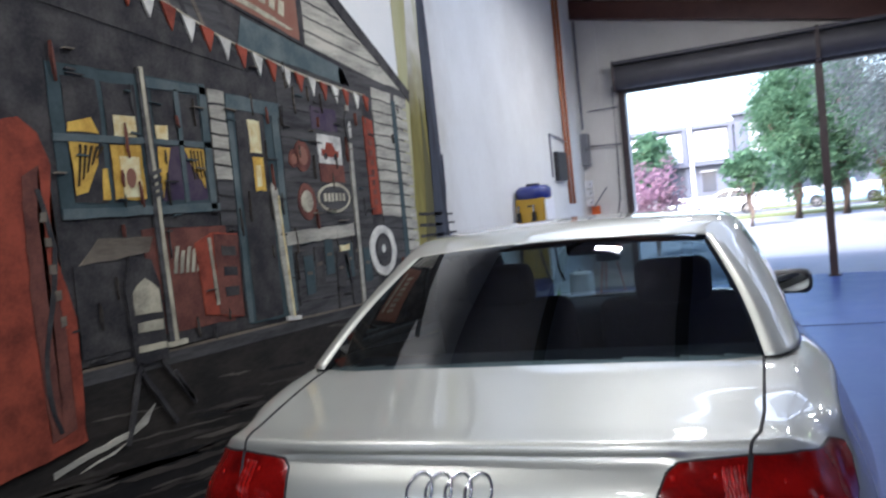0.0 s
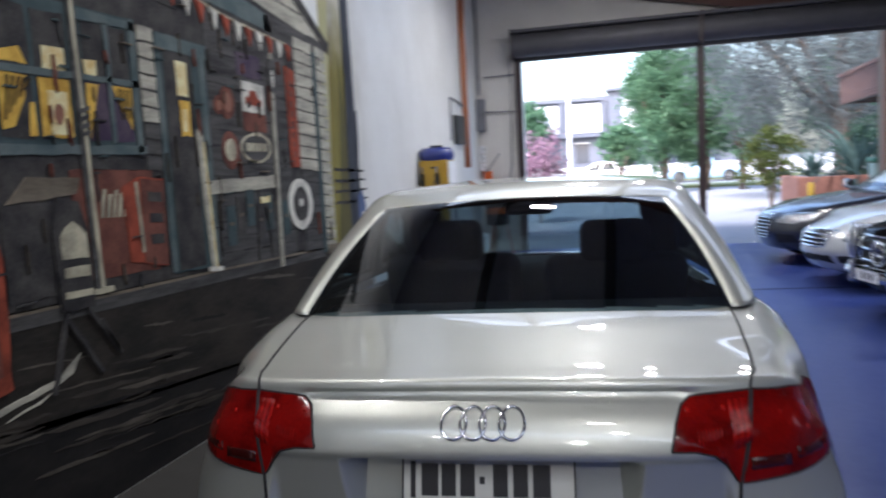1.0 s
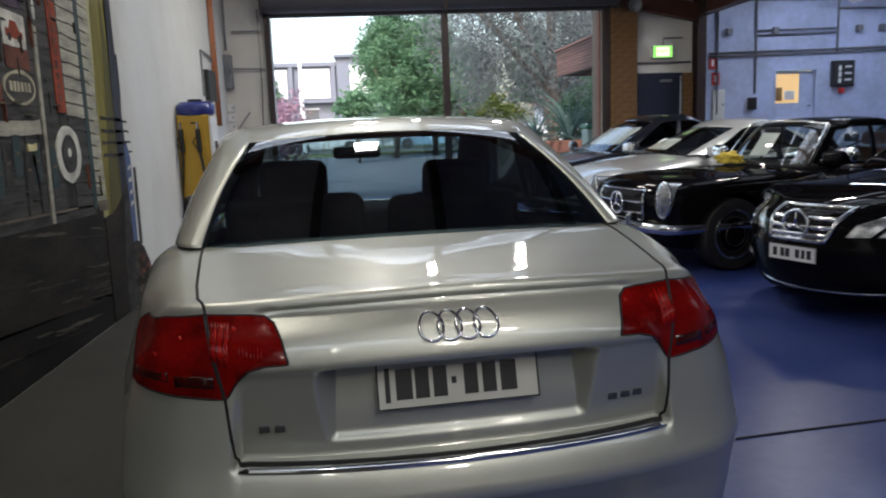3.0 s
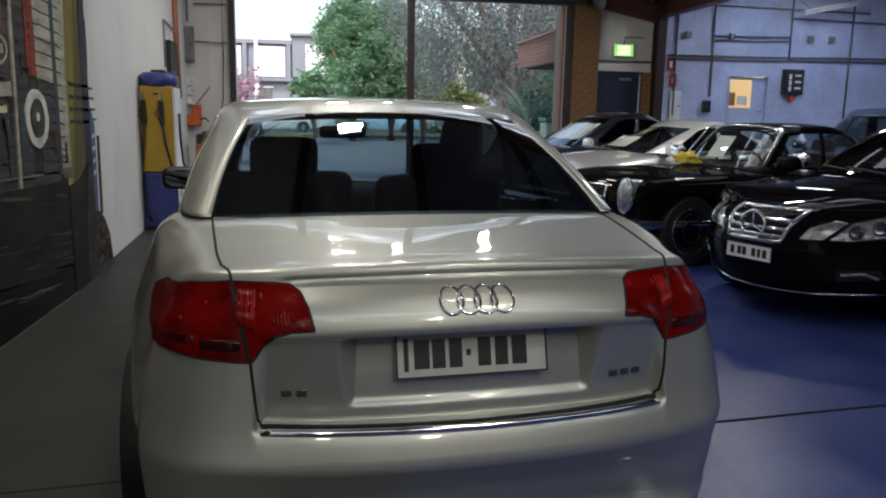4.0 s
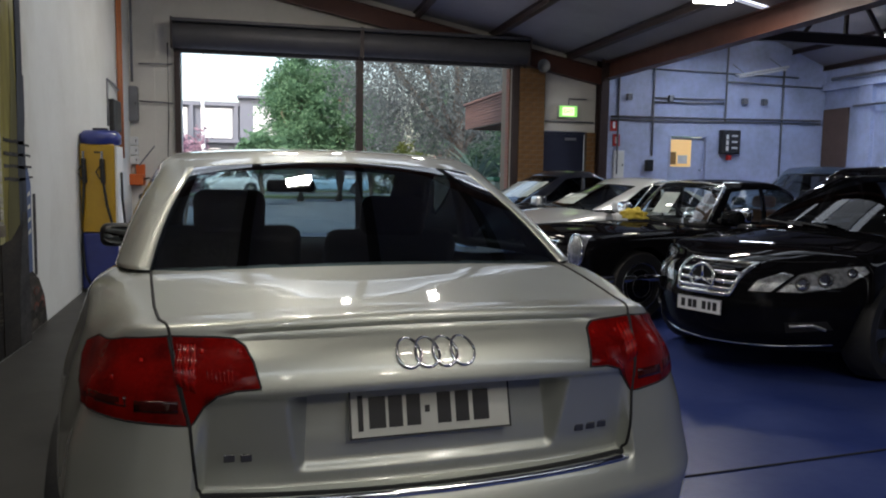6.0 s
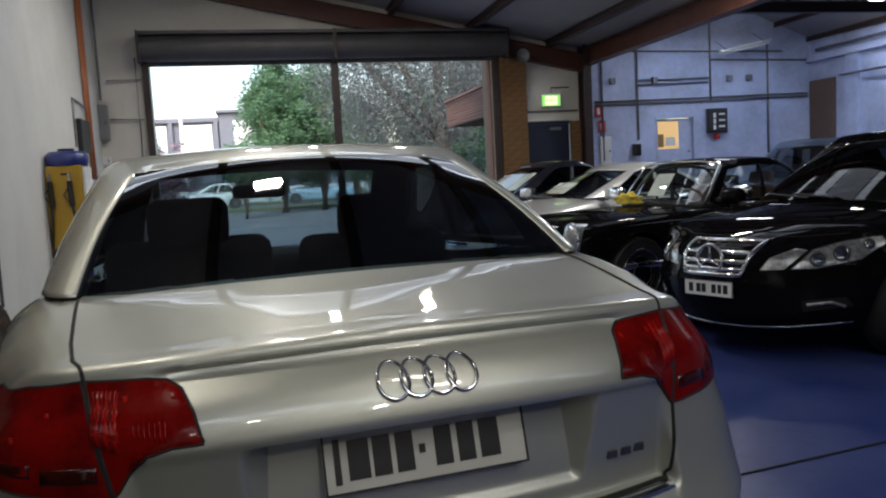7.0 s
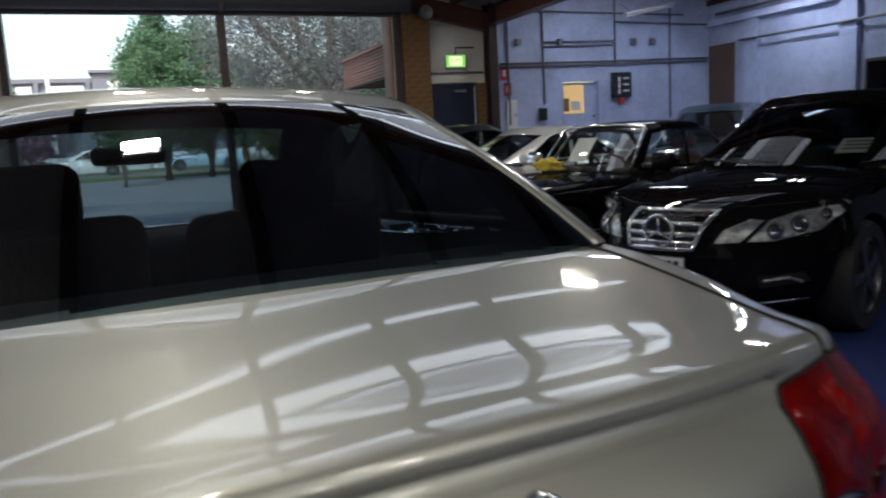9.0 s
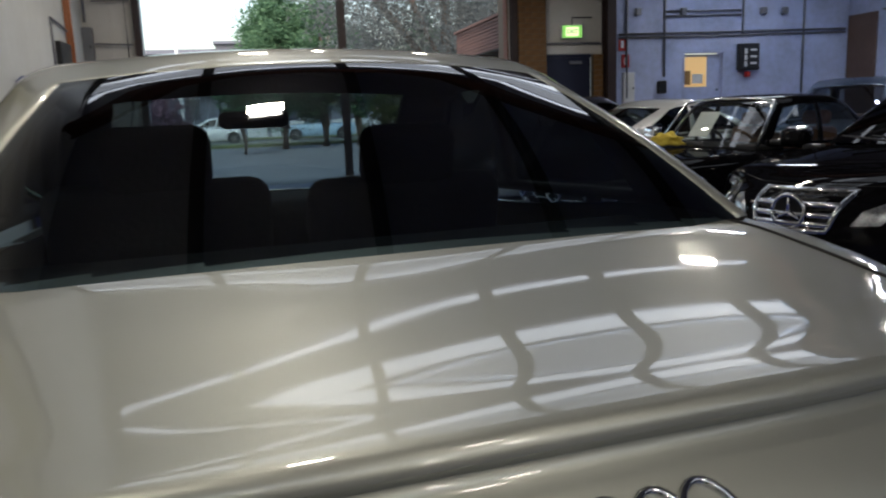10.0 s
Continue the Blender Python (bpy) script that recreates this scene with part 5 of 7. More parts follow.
car, t, F = parked("black_saloon_car", "glossy black saloon car with a chrome grille and alloy wheels", (2.515, 3.15), 22.0, L, 0.86, BLACK_PAINT,
                   ((0, 0.95), (0.2, 0.98), (0.45, 0.95), (0.68, 0.955), (0.80, 0.91), (0.93, 0.82), (1.0, 0.72)),
                   cabin_shape(0.70, 0.56, (0.60, 1.35), (3.22, 2.20), 0.98, 0.955, curve_of((0, 1.39), (0.4, 1.475), (0.7, 1.47), (1, 1.405))),
                   (0.95, L - 0.93), 0.33, "alloy", DARK_ALLOY, bowf=0.50, glass_set=(DARK_GLASS, PRIVACY, DARK_GLASS), front=curve_of((0.2, 0.12), (0.34, 0.02), (0.5, 0.0), (0.62, 0.03), (0.8, 0.09), (0.95, 0.2)))
grille_bars(car, t, F, 0.36, ((0.60, 0.208), (0.648, 0.222), (0.70, 0.238)), 0.0175, [(-0.20, 0.565), (0.20, 0.565), (0.262, 0.765), (-0.262, 0.765)])
star(car, t, F, 0.662, 0.092)
for s in (-1, 1):
    D = frame_at((0, 0, 0), (s * math.sin(0.5), math.cos(0.5), 0.1))

    def on(u, z):
        return tuple((D.inverted() @ cast(t, F, u * -s, z)[0]).xy)
    big = part("headlamp", patch(t, dense([on(0.45, 0.605), on(0.56, 0.605), on(0.72, 0.65), on(0.80, 0.745), on(0.77, 0.785), on(0.60, 0.755), on(0.51, 0.715)], 3), D, rise=0.003, dome=0.006), LAMP_GLASS, car, "clear glass headlamp", smooth=True, angle=40)
    for u, z, r in ((0.555, 0.66, 0.036), (0.635, 0.69, 0.040), (0.715, 0.735, 0.026)):
        part("lamp_bulb", patch(t, [tuple(Vector(on(u, z)) + Vector((r * math.cos(k * 0.5236), r * math.sin(k * 0.5236)))) for k in range(12)], D, rise=0.010, dome=0.012), CHROME, big, smooth=True)
        part("lamp_bezel", seam(t, [tuple(Vector(on(u, z)) + Vector((r * 1.15 * math.cos(k * 0.5236), r * 1.15 * math.sin(k * 0.5236)))) for k in range(13)], D, 0.004, 0.010, 1), BLACK, big, smooth=True)
    part("lamp_seal", seam(t, [on(0.45, 0.605), on(0.56, 0.605), on(0.72, 0.65), on(0.80, 0.745), on(0.77, 0.785), on(0.60, 0.755), on(0.51, 0.715), on(0.45, 0.605)], D, 0.004, 0.003, 4), GAP, big)
    part("headlamp", patch(t, dense([on(0.30, 0.60), on(0.42, 0.605), on(0.49, 0.715), on(0.43, 0.725), on(0.34, 0.675)], 3), D, rise=0.003, dome=0.005), LAMP_GLASS, car, "small clear glass inner headlamp", smooth=True, angle=40)
    part("bumper_vent", patch(t, dense([on(0.5, 0.34), on(0.7, 0.37), on(0.68, 0.43), on(0.5, 0.41)], 3), D, rise=0.002, dome=0.0), GAP, car)
    part("daylight_strip", seam(t, [on(0.52, 0.385), on(0.62, 0.40), on(0.67, 0.37)], D, 0.012, 0.004), LAMP_GLASS, car, smooth=True)
part("chrome_strip", seam(t, [(-0.72, 0.27), (-0.4, 0.235), (0, 0.225), (0.4, 0.235), (0.72, 0.27)], F, 0.008, 0.002, 6), CHROME, car, "chrome strip along the lower bumper", smooth=True)
part("hood_gap", seam(t, [(-0.62, 0.80), (-0.40, 0.785), (0, 0.79), (0.40, 0.785), (0.62, 0.80)], F, 0.003, 0.0, 8), GAP, car)
p0 = cast(t, F, 0, 0.475)[0]
number_plate(car, Matrix.Translation((0, p0.y + 0.012, 0.475)) @ frame_at((0, 0, 0), (0, 1, 0.0)), 0.355, 0.102, WHITE_PLATE,
             ((-0.36, 0.09, 0.55), (-0.2, 0.09, 0.55), (-0.09, 0.09, 0.55), (0.12, 0.09, 0.55), (0.24, 0.07, 0.55), (0.36, 0.09, 0.55)))
th = empty("price_card", car.matrix_world @ Matrix.Translation((-0.46, 2.76, 1.065)) @ Matrix.Rotation(radians(63), 4, "X"), "white price card on the black saloon's windscreen", "card")
part("card", boxed(-0.13, 0.13, -0.003, 0.0, -0.10, 0.10), PAPER, th)
for k in range(3):
    part("print_bar", boxed(-0.10, 0.10, 0.0, 0.002, 0.045 - k * 0.05, 0.065 - k * 0.05), GREY_STEEL, th)

# black roadster of the nineteen-sixties
L = 4.05
car, t, F = parked("black_vintage_convertible", "black vintage convertible with upright headlamps and chrome bumper", (2.10, 5.52), 14.0, L, 0.80, BLACK_PAINT,
                   ((0, 0.80), (0.2, 0.86), (0.45, 0.86), (0.62, 0.87), (0.85, 0.85), (0.97, 0.80), (1.0, 0.74)),
                   cabin_shape(0.64, 0.55, (0.60, 0.98), (2.44, 2.12), 0.86, 0.875, curve_of((0, 1.255), (0.4, 1.325), (0.7, 1.325), (1, 1.29)), pillars=(0.14, 0.95, 0.52, 0.55), edge=0.95, head=0.93),
                   (0.82, L - 0.72), 0.325, "steel", CHROME, bowf=0.10, front=curve_of((0.2, 0.15), (0.4, 0.05), (0.6, 0.02), (0.85, 0.03)), seats=TAN, glass_set=(GLASS, GLASS, GLASS), crown=0.03, mirror_mat=CHROME)
for s in (-1, 1):
    c = cast(t, F, s * 0.56, 0.655)[0]
    q = Matrix.Translation((s * 0.60, c.y - 0.03, 0.655)) @ frame_at((0, 0, 0), (s * 0.12, 1, 0.06)) @ Matrix.Diagonal((0.088, 0.155, 1, 1))
    bm = lathe(bmesh.new(), ((1.0, -0.16), (1.0, 0.02), (0.9, 0.04), (0.6, 0.058), (0.25, 0.066), (0.01, 0.067)), q, 28)
    hl = part("headlamp", bm, LAMP_GLASS, car, "upright oval glass headlamp", smooth=True, angle=40)
    part("headlamp_rim", tube(bmesh.new(), [q @ Vector((math.cos(k * math.tau / 32), math.sin(k * math.tau / 32), 0.022)) for k in range(33)], 0.012, 8), CHROME, hl, "chrome headlamp rim", smooth=True)
    part("bumper_overrider", boxed(s * 0.30 - 0.03, s * 0.30 + 0.03, L - 0.02, L + 0.10, 0.33, 0.53, bevel=0.025), CHROME, car)
grille_bars(car, t, F, 0.35, ((0.52, 0.34), (0.62, 0.34)), 0.012, [(-0.36, 0.46), (0.36, 0.46), (0.36, 0.73), (-0.36, 0.73)])
star(car, t, F, 0.60, 0.10)
part("front_bumper", seam(t, [(-0.79, 0.40), (-0.5, 0.40), (0, 0.40), (0.5, 0.40), (0.79, 0.40)], F, 0.05, 0.05, 8), CHROME, car, "chrome front bumper", smooth=True)
pm = Matrix.Translation((0, L + 0.10, 0.42)) @ frame_at((0, 0, 0), (0, 1, 0))
number_plate(car, pm, 0.35, 0.10, WHITE_PLATE, ((-0.2, 0.09, 0.55), (0.0, 0.09, 0.55), (0.2, 0.09, 0.55)))
part("windscreen_frame", tube(bmesh.new(), ((-0.60, 2.36, 0.88), (-0.52, 2.07, 1.265), (-0.3, 2.13, 1.29), (0, 2.16, 1.30), (0.3, 2.13, 1.29), (0.52, 2.07, 1.265), (0.60, 2.36, 0.88)), 0.014), CHROME, car, "chrome windscreen frame", smooth=True)
part("cargo_blanket", boxed(-0.4, 0.4, 1.15, 1.4, 0.75, 0.95, bevel=0.06, seg=3), TAN, car, smooth=True, angle=50)
YELLOW_CLOTH = material("yellow_cloth", (0.55, 0.42, 0.05), 0.9, spot=(0.4, 0.28, 0.03), scale=16, amount=0.8, bump=0.6, bscale=40)
bm = bmesh.new()
bmesh.ops.create_icosphere(bm, subdivisions=4, radius=1.0)
for v in bm.verts:
    n = noise.noise(v.co * 2.3) * 0.35 + noise.noise(v.co * 6.0) * 0.15
    v.co = Vector((v.co.x * 0.17, v.co.y * 0.10, max(v.co.z, -0.3) * 0.085)) * (1 + n)
duster = part("yellow_duster", bm, YELLOW_CLOTH, None, smooth=True)
duster.matrix_world = car.matrix_world @ Matrix.Translation((0.28, 2.54, 0.915))
tagged(duster, "crumpled yellow cloth lying below the vintage car's windscreen", "cloth")
th = empty("price_card", car.matrix_world @ Matrix.Translation((0.12, 2.24, 1.07)) @ Matrix.Rotation(radians(38), 4, "X"), "white price card behind the vintage car's windscreen", "card")
part("card", boxed(-0.12, 0.12, -0.003, 0.0, -0.14, 0.14), PAPER, th)

# pale silver coupe
L = 4.5
car, t, F = parked("silver_coupe_car", "pale silver coupe car with a black and chrome grille", (1.93, 7.55), 14.0, L, 0.85, PALE_SILVER,
                   ((0, 0.90), (0.2, 0.95), (0.45, 0.93), (0.66, 0.93), (0.80, 0.86), (0.93, 0.74), (1.0, 0.62)),
                   cabin_shape(0.66, 0.50, (0.6, 1.45), (3.1, 2.25), 0.93, 0.92, curve_of((0, 1.27), (0.4, 1.34), (0.7, 1.33), (1, 1.27))),
                   (0.92, L - 0.85), 0.315, "alloy", ALLOY, bowf=0.32, front=curve_of((0.2, 0.10), (0.4, 0.0), (0.55, 0.03), (0.85, 0.22)))
grille_bars(car, t, F, 0.3, ((0.50, 0.26), (0.545, 0.28), (0.59, 0.29)), 0.011, [(-0.25, 0.46), (0.25, 0.46), (0.32, 0.63), (-0.32, 0.63)])
for s in (-1, 1):
    for cx, r in ((0.50, 0.085), (0.645, 0.095)):
        el = [(s * cx + r * 0.85 * math.cos(k * math.tau / 20), 0.62 + r * 1.1 * math.sin(k * math.tau / 20)) for k in range(20)]
        part("headlamp", patch(t, el, F, rise=0.006, dome=0.02), LAMP_GLASS, car, "oval glass headlamp", smooth=True, angle=40)
    part("bumper_vent", patch(t, dense([(s * 0.42, 0.30), (s * 0.66, 0.33), (s * 0.64, 0.40), (s * 0.42, 0.38)], 3), F, rise=0.002, dome=0.0), GAP, car)
part("bumper_vent", patch(t, dense([(-0.36, 0.29), (0.36, 0.29), (0.34, 0.38), (-0.34, 0.38)], 4), F, rise=0.002, dome=0.0), GAP, car)
th = empty("price_card", car.matrix_world @ Matrix.Translation((0.25, 2.72, 1.04)) @ Matrix.Rotation(radians(63), 4, "X"), "white price card behind the silver coupe's windscreen", "card")
part("card", boxed(-0.2, 0.2, -0.003, 0.0, -0.14, 0.14), PAPER, th)

# dark saloon nearest the doorway
L = 4.4
car, t, F = parked("dark_saloon_car", "black saloon car with bright headlamps and a chrome grille", (1.70, 9.65), 13.0, L, 0.84, NAVY_PAINT,
                   ((0, 0.92), (0.2, 0.96), (0.45, 0.93), (0.66, 0.93), (0.80, 0.87), (0.93, 0.78), (1.0, 0.68)),
                   cabin_shape(0.66, 0.52, (0.6, 1.3), (3.05, 2.2), 0.94, 0.92, curve_of((0, 1.37), (0.4, 1.44), (0.7, 1.435), (1, 1.38))),
                   (0.92, L - 0.85), 0.315, "alloy", DARK_ALLOY, bowf=0.28)
grille_bars(car, t, F, 0.24, [(0.40 + k * 0.045, 0.22) for k in range(7)], 0.006, [(-0.20, 0.36), (0.20, 0.36), (0.26, 0.70), (-0.26, 0.70)])
for s in (-1, 1):
    D = frame_at((0, 0, 0), (s * math.sin(0.4), math.cos(0.4), 0.1))

    def on(u, z):
        return tuple((D.inverted() @ cast(t, F, u * -s, z)[0]).xy)
    part("headlamp", patch(t, dense([on(0.34, 0.57), on(0.60, 0.56), on(0.74, 0.62), on(0.76, 0.70), on(0.55, 0.70), on(0.38, 0.67)], 3), D, rise=0.003, dome=0.006), LAMP_GLASS, car, "clear glass headlamp", smooth=True, angle=40)
    part("bumper_vent", patch(t, dense([on(0.34, 0.30), on(0.64, 0.32), on(0.62, 0.42), on(0.34, 0.42)], 3), D, rise=0.002, dome=0.0), GAP, car)
th = empty("sun_shade", car.matrix_world @ Matrix.Translation((0.0, 2.55, 1.14)) @ Matrix.Rotation(radians(59), 4, "X"), "pale folding sun shade behind the dark saloon's windscreen", "sun shade")
for k in range(6):
    part("fold", boxed(-0.45 + k * 0.15, -0.302 + k * 0.15, -0.01 - 0.01 * (k % 2), -0.003 - 0.01 * (k % 2), -0.24, 0.22), PAPER, th)

# blue-grey hatchbacks at the back of the far bay
for n in ((6.65, 8.25), (7.0, 6.0)):
    L = 4.0
    parked("blue_grey_hatchback", "blue-grey hatchback parked deep in the far bay", n, 35.0, L, 0.85, TEAL_PAINT,
           ((0, 0.95), (0.2, 1.02), (0.66, 1.0), (0.80, 0.95), (0.93, 0.86), (1.0, 0.7)),
           cabin_shape(0.70, 0.56, (0.20, 0.6), (3.05, 2.1), 1.0, 0.98, curve_of((0, 1.48), (0.4, 1.58), (0.7, 1.57), (1, 1.48)), pillars=(0.12, 0.88, 0.5, 0.54)),
           (0.75, L - 0.82), 0.32, "alloy", ALLOY)

# street vehicles
L = 4.7
parked("blue_ute", "light blue pickup parked across the street", (0.9, 48.5), 0.0, L, 0.88, material("light_blue_paint", (0.3, 0.45, 0.58), 0.3, coat=1.0),
       ((0, 0.95), (0.4, 0.97), (0.7, 0.97), (0.9, 0.9), (1.0, 0.8)), cabin_shape(0.70, 0.56, (1.6, 1.75), (3.3, 2.7), 0.97, 0.96, curve_of((0, 1.45), (0.5, 1.5), (1, 1.45))),
       (0.9, L - 0.9), 0.34, "alloy", ALLOY, group="street cars")
parked("white_van_car", "white car parked across the street", (-5.4, 46.0), 0.0, 4.4, 0.86, WHITE_PAINT,
       ((0, 0.95), (0.4, 0.97), (0.7, 0.97), (0.9, 0.85), (1.0, 0.75)), cabin_shape(0.70, 0.56, (0.3, 0.8), (3.2, 2.3), 0.97, 0.96, curve_of((0, 1.5), (0.5, 1.55), (1, 1.45))),
       (0.8, 3.55), 0.33, "alloy", ALLOY, group="street cars")
parked("white_van_car", "white car parked across the street", (9.5, 47.0), 0.0, 4.4, 0.86, WHITE_PAINT,
       ((0, 0.95), (0.4, 0.97), (0.7, 0.97), (0.9, 0.85), (1.0, 0.75)), cabin_shape(0.70, 0.56, (0.3, 0.8), (3.2, 2.3), 0.97, 0.96, curve_of((0, 1.4), (0.5, 1.45), (1, 1.4))),
       (0.8, 3.55), 0.33, "alloy", ALLOY, group="street cars")
# ---- the painted mural: a filling station front, flat on the wall ----
def wash(name, base, spot, scale=5.0, amount=0.9, stretch=(1, 1, 1), rough=0.75):
    return material(name, base, rough, spot=spot, scale=scale, amount=amount, bump=0.08, bscale=30, stretch=stretch, spec=0.15)


M_DARK = wash("mural_soot", (0.024, 0.024, 0.027), (0.085, 0.082, 0.078), 7)
M_TEAL = wash("mural_teal", (0.036, 0.060, 0.066), (0.07, 0.10, 0.105), 6)
M_TEAL2 = wash("mural_pale_teal", (0.066, 0.098, 0.105), (0.14, 0.17, 0.17), 6)
M_CREAM = wash("mural_cream", (0.54, 0.513, 0.378), (0.20, 0.19, 0.15), 9)
M_BOARD = wash("mural_weatherboard", (0.486, 0.472, 0.392), (0.17, 0.17, 0.15), 6, stretch=(1, 0.4, 2))
M_GREYBOARD = wash("mural_grey_board", (0.088, 0.088, 0.086), (0.025, 0.025, 0.028), 6, stretch=(1, 0.4, 3))
M_RED = wash("mural_red", (0.338, 0.074, 0.041), (0.12, 0.03, 0.02), 8)
M_RUST = wash("mural_rust", (0.189, 0.074, 0.054), (0.06, 0.025, 0.022), 7)
M_BROWN = wash("mural_brown", (0.23, 0.101, 0.068), (0.26, 0.14, 0.1), 6)
M_YELLOW = wash("mural_yellow", (0.743, 0.499, 0.095), (0.34, 0.18, 0.03), 9)
M_LIGHT = wash("mural_lamp_white", (0.75, 0.729, 0.459), (0.55, 0.36, 0.1), 12)
M_STRIPE = wash("mural_stripe", (0.03, 0.025, 0.015), (0.07, 0.05, 0.02), 12)
M_WHITE = wash("mural_white", (0.702, 0.702, 0.634), (0.33, 0.33, 0.3), 10)
M_PURPLE = wash("mural_purple", (0.05, 0.035, 0.07), (0.1, 0.08, 0.1), 10)
M_GROUND = wash("mural_ground", (0.016, 0.015, 0.014), (0.045, 0.039, 0.033), 3.6, 0.95, (1, 0.6, 1.8))
M_ASPH = wash("mural_asphalt", (0.010, 0.010, 0.011), (0.024, 0.022, 0.021), 3.0, 0.9, (1, 0.6, 1.6))
M_SAND = wash("mural_sand", (0.203, 0.176, 0.135), (0.07, 0.062, 0.05), 4.0, 0.9, (1, 0.5, 2))
M_SKY = wash("mural_haze", (0.68, 0.71, 0.69), (0.76, 0.77, 0.75), 1.0, 0.8)
M_OLIVE = wash("mural_olive", (0.24, 0.215, 0.06), (0.10, 0.085, 0.035), 3.5, 0.9, (1, 1.5, 0.25))
M_OLIVE2 = wash("mural_dark_olive", (0.101, 0.095, 0.041), (0.14, 0.13, 0.06), 4, 0.9, (1, 1.5, 0.4))
M_CACTUS = wash("mural_cactus", (0.062, 0.072, 0.092), (0.022, 0.024, 0.034), 5, 0.9, (1, 2, 0.3))
M_BLUE = wash("mural_blue", (0.081, 0.121, 0.257), (0.12, 0.15, 0.22), 8)
M_PALE = wash("mural_fading_sand", (0.50, 0.48, 0.42), (0.68, 0.68, 0.65), 1.6, 0.9)


def fading(m, axis, a, b, wall=(0.74, 0.75, 0.72)):
    """Lets a paint run out into the bare wall between two places, unevenly."""
    nt = m.node_tree
    tc, sp, rg, nz, ad, mx = (nt.nodes.new("ShaderNode" + k) for k in ("TexCoord", "SeparateXYZ", "MapRange", "TexNoise", "Math", "Mix"))
    nt.links.new(tc.outputs["Object"], sp.inputs[0])
    nt.links.new(tc.outputs["Object"], nz.inputs["Vector"])
    nz.inputs["Scale"].default_value = 5.0
    ad.operation = "MULTIPLY_ADD"
    ad.inputs[1].default_value = 0.5 * abs(b - a)
    nt.links.new(nz.outputs["Fac"], ad.inputs[0])
    nt.links.new(sp.outputs[axis], ad.inputs[2])
    off = 0.25 * abs(b - a)
    rg.interpolation_type = "SMOOTHSTEP"
    rg.inputs["From Min"].default_value, rg.inputs["From Max"].default_value = a + off, b + off
    nt.links.new(ad.outputs[0], rg.inputs["Value"])
    mx.data_type = "RGBA"
    bs = nt.nodes["Principled BSDF"].inputs["Base Color"]
    nt.links.new(bs.links[0].from_socket, mx.inputs["A"])
    mx.inputs["B"].default_value = (*wall, 1)
    nt.links.new(rg.outputs["Result"], mx.inputs["Factor"])
    nt.links.new(mx.outputs["Result"], bs)


fading(M_PALE, "Y", 4.7, 5.7)
fading(M_OLIVE, "Z", 2.2, 3.7)
M_OLIVE_SOFT = wash("mural_soft_olive", (0.34, 0.33, 0.15), (0.45, 0.44, 0.28), 3.0, 0.9, (1, 1.5, 0.3))
fading(M_OLIVE_SOFT, "Y", 4.45, 4.9)
fading(M_SKY, "Z", 2.6, 3.6)
mural = empty("wall_mural", pose(0, 0, 0), "painted wall mural of an old filling station front", "mural")


def wall_x(y):
    return LX if y < 4.7801 else -2.24 - 0.0588 * (y - 4.78)


def paint(name, pts, layer, mat, sub=None, label=""):
    """A painted shape in (y, z), one coat over another."""
    bm = bmesh.new()
    d = 0.0016 * layer
    rough = []
    for k, (y, z) in enumerate(pts):
        y2, z2 = pts[(k + 1) % len(pts)]
        n = max(1, min(9, int(math.hypot(y2 - y, z2 - z) / 0.045))) if len(pts) < 16 else 1
        rough += [(y + (y2 - y) * i / n, z + (z2 - z) * i / n) for i in range(n)]
    # the brush's unsteady edge
    pts = [(min(y + 0.009 * noise.noise(Vector((y * 11, z * 11, layer))), 4.778) if y < 4.7795 and abs(y - 4.777) > 0.004 else y, z + (0.009 * noise.noise(Vector((y * 11, z * 11, layer + 40))) if z > 0.1 else 0)) for y, z in rough]
    top = [bm.verts.new((wall_x(y) + d, y, z)) for y, z in pts]
    low = [bm.verts.new((wall_x(y) - 0.004, y, z)) for y, z in pts]
    bm.faces.new(top)
    n = len(top)
    for k in range(n):
        bm.faces.new((top[k], top[(k + 1) % n], low[(k + 1) % n], low[k]))
    bmesh.ops.triangulate(bm, faces=[f for f in bm.faces if len(f.verts) > 4])
    return part(name, bm, mat, sub or mural, label)


def quad(y0, z0, y1, z1, tilt=0.0, lean=0.0):
    h = (y1 - y0) * tilt
    e = (z1 - z0) * lean
    return ((y0, z0), (y1, z0 + h), (y1 + e, z1 + h), (y0 + e, z1))


def disc(y, z, ry, rz, n=24):
    return [(y + ry * math.cos(k * math.tau / n), z + rz * math.sin(k * math.tau / n)) for k in range(n)]


Y0 = -2.6
# grounds, from the back coat to the front
paint("painted_sky", ((Y0, 2.2), (4.78, 2.2), (4.78, 3.9), (Y0, 4.4)), 1, M_SKY)
paint("painted_sky", ((4.7802, 0.05), (5.75, 0.3), (5.95, 1.2), (5.6, 2.4), (5.35, 3.3), (4.7802, 3.9)), 1, M_PALE)
paint("painted_road", ((Y0, 0.004), (4.78, 0.004), (4.78, 0.95), (Y0, 1.05)), 1, M_ASPH)
paint("painted_ground", ((Y0, 0.62), (0.6, 0.55), (2.0, 0.40), (4.78, 0.16), (4.78, 0.92), (Y0, 1.05)), 2, M_GROUND)
M_STREAK = wash("mural_streak", (0.062, 0.055, 0.047), (0.024, 0.022, 0.02), 9, 0.9, (1, 0.5, 3))
M_STREAK2 = wash("mural_pale_streak", (0.11, 0.098, 0.082), (0.035, 0.032, 0.028), 9, 0.9, (1, 0.5, 3))
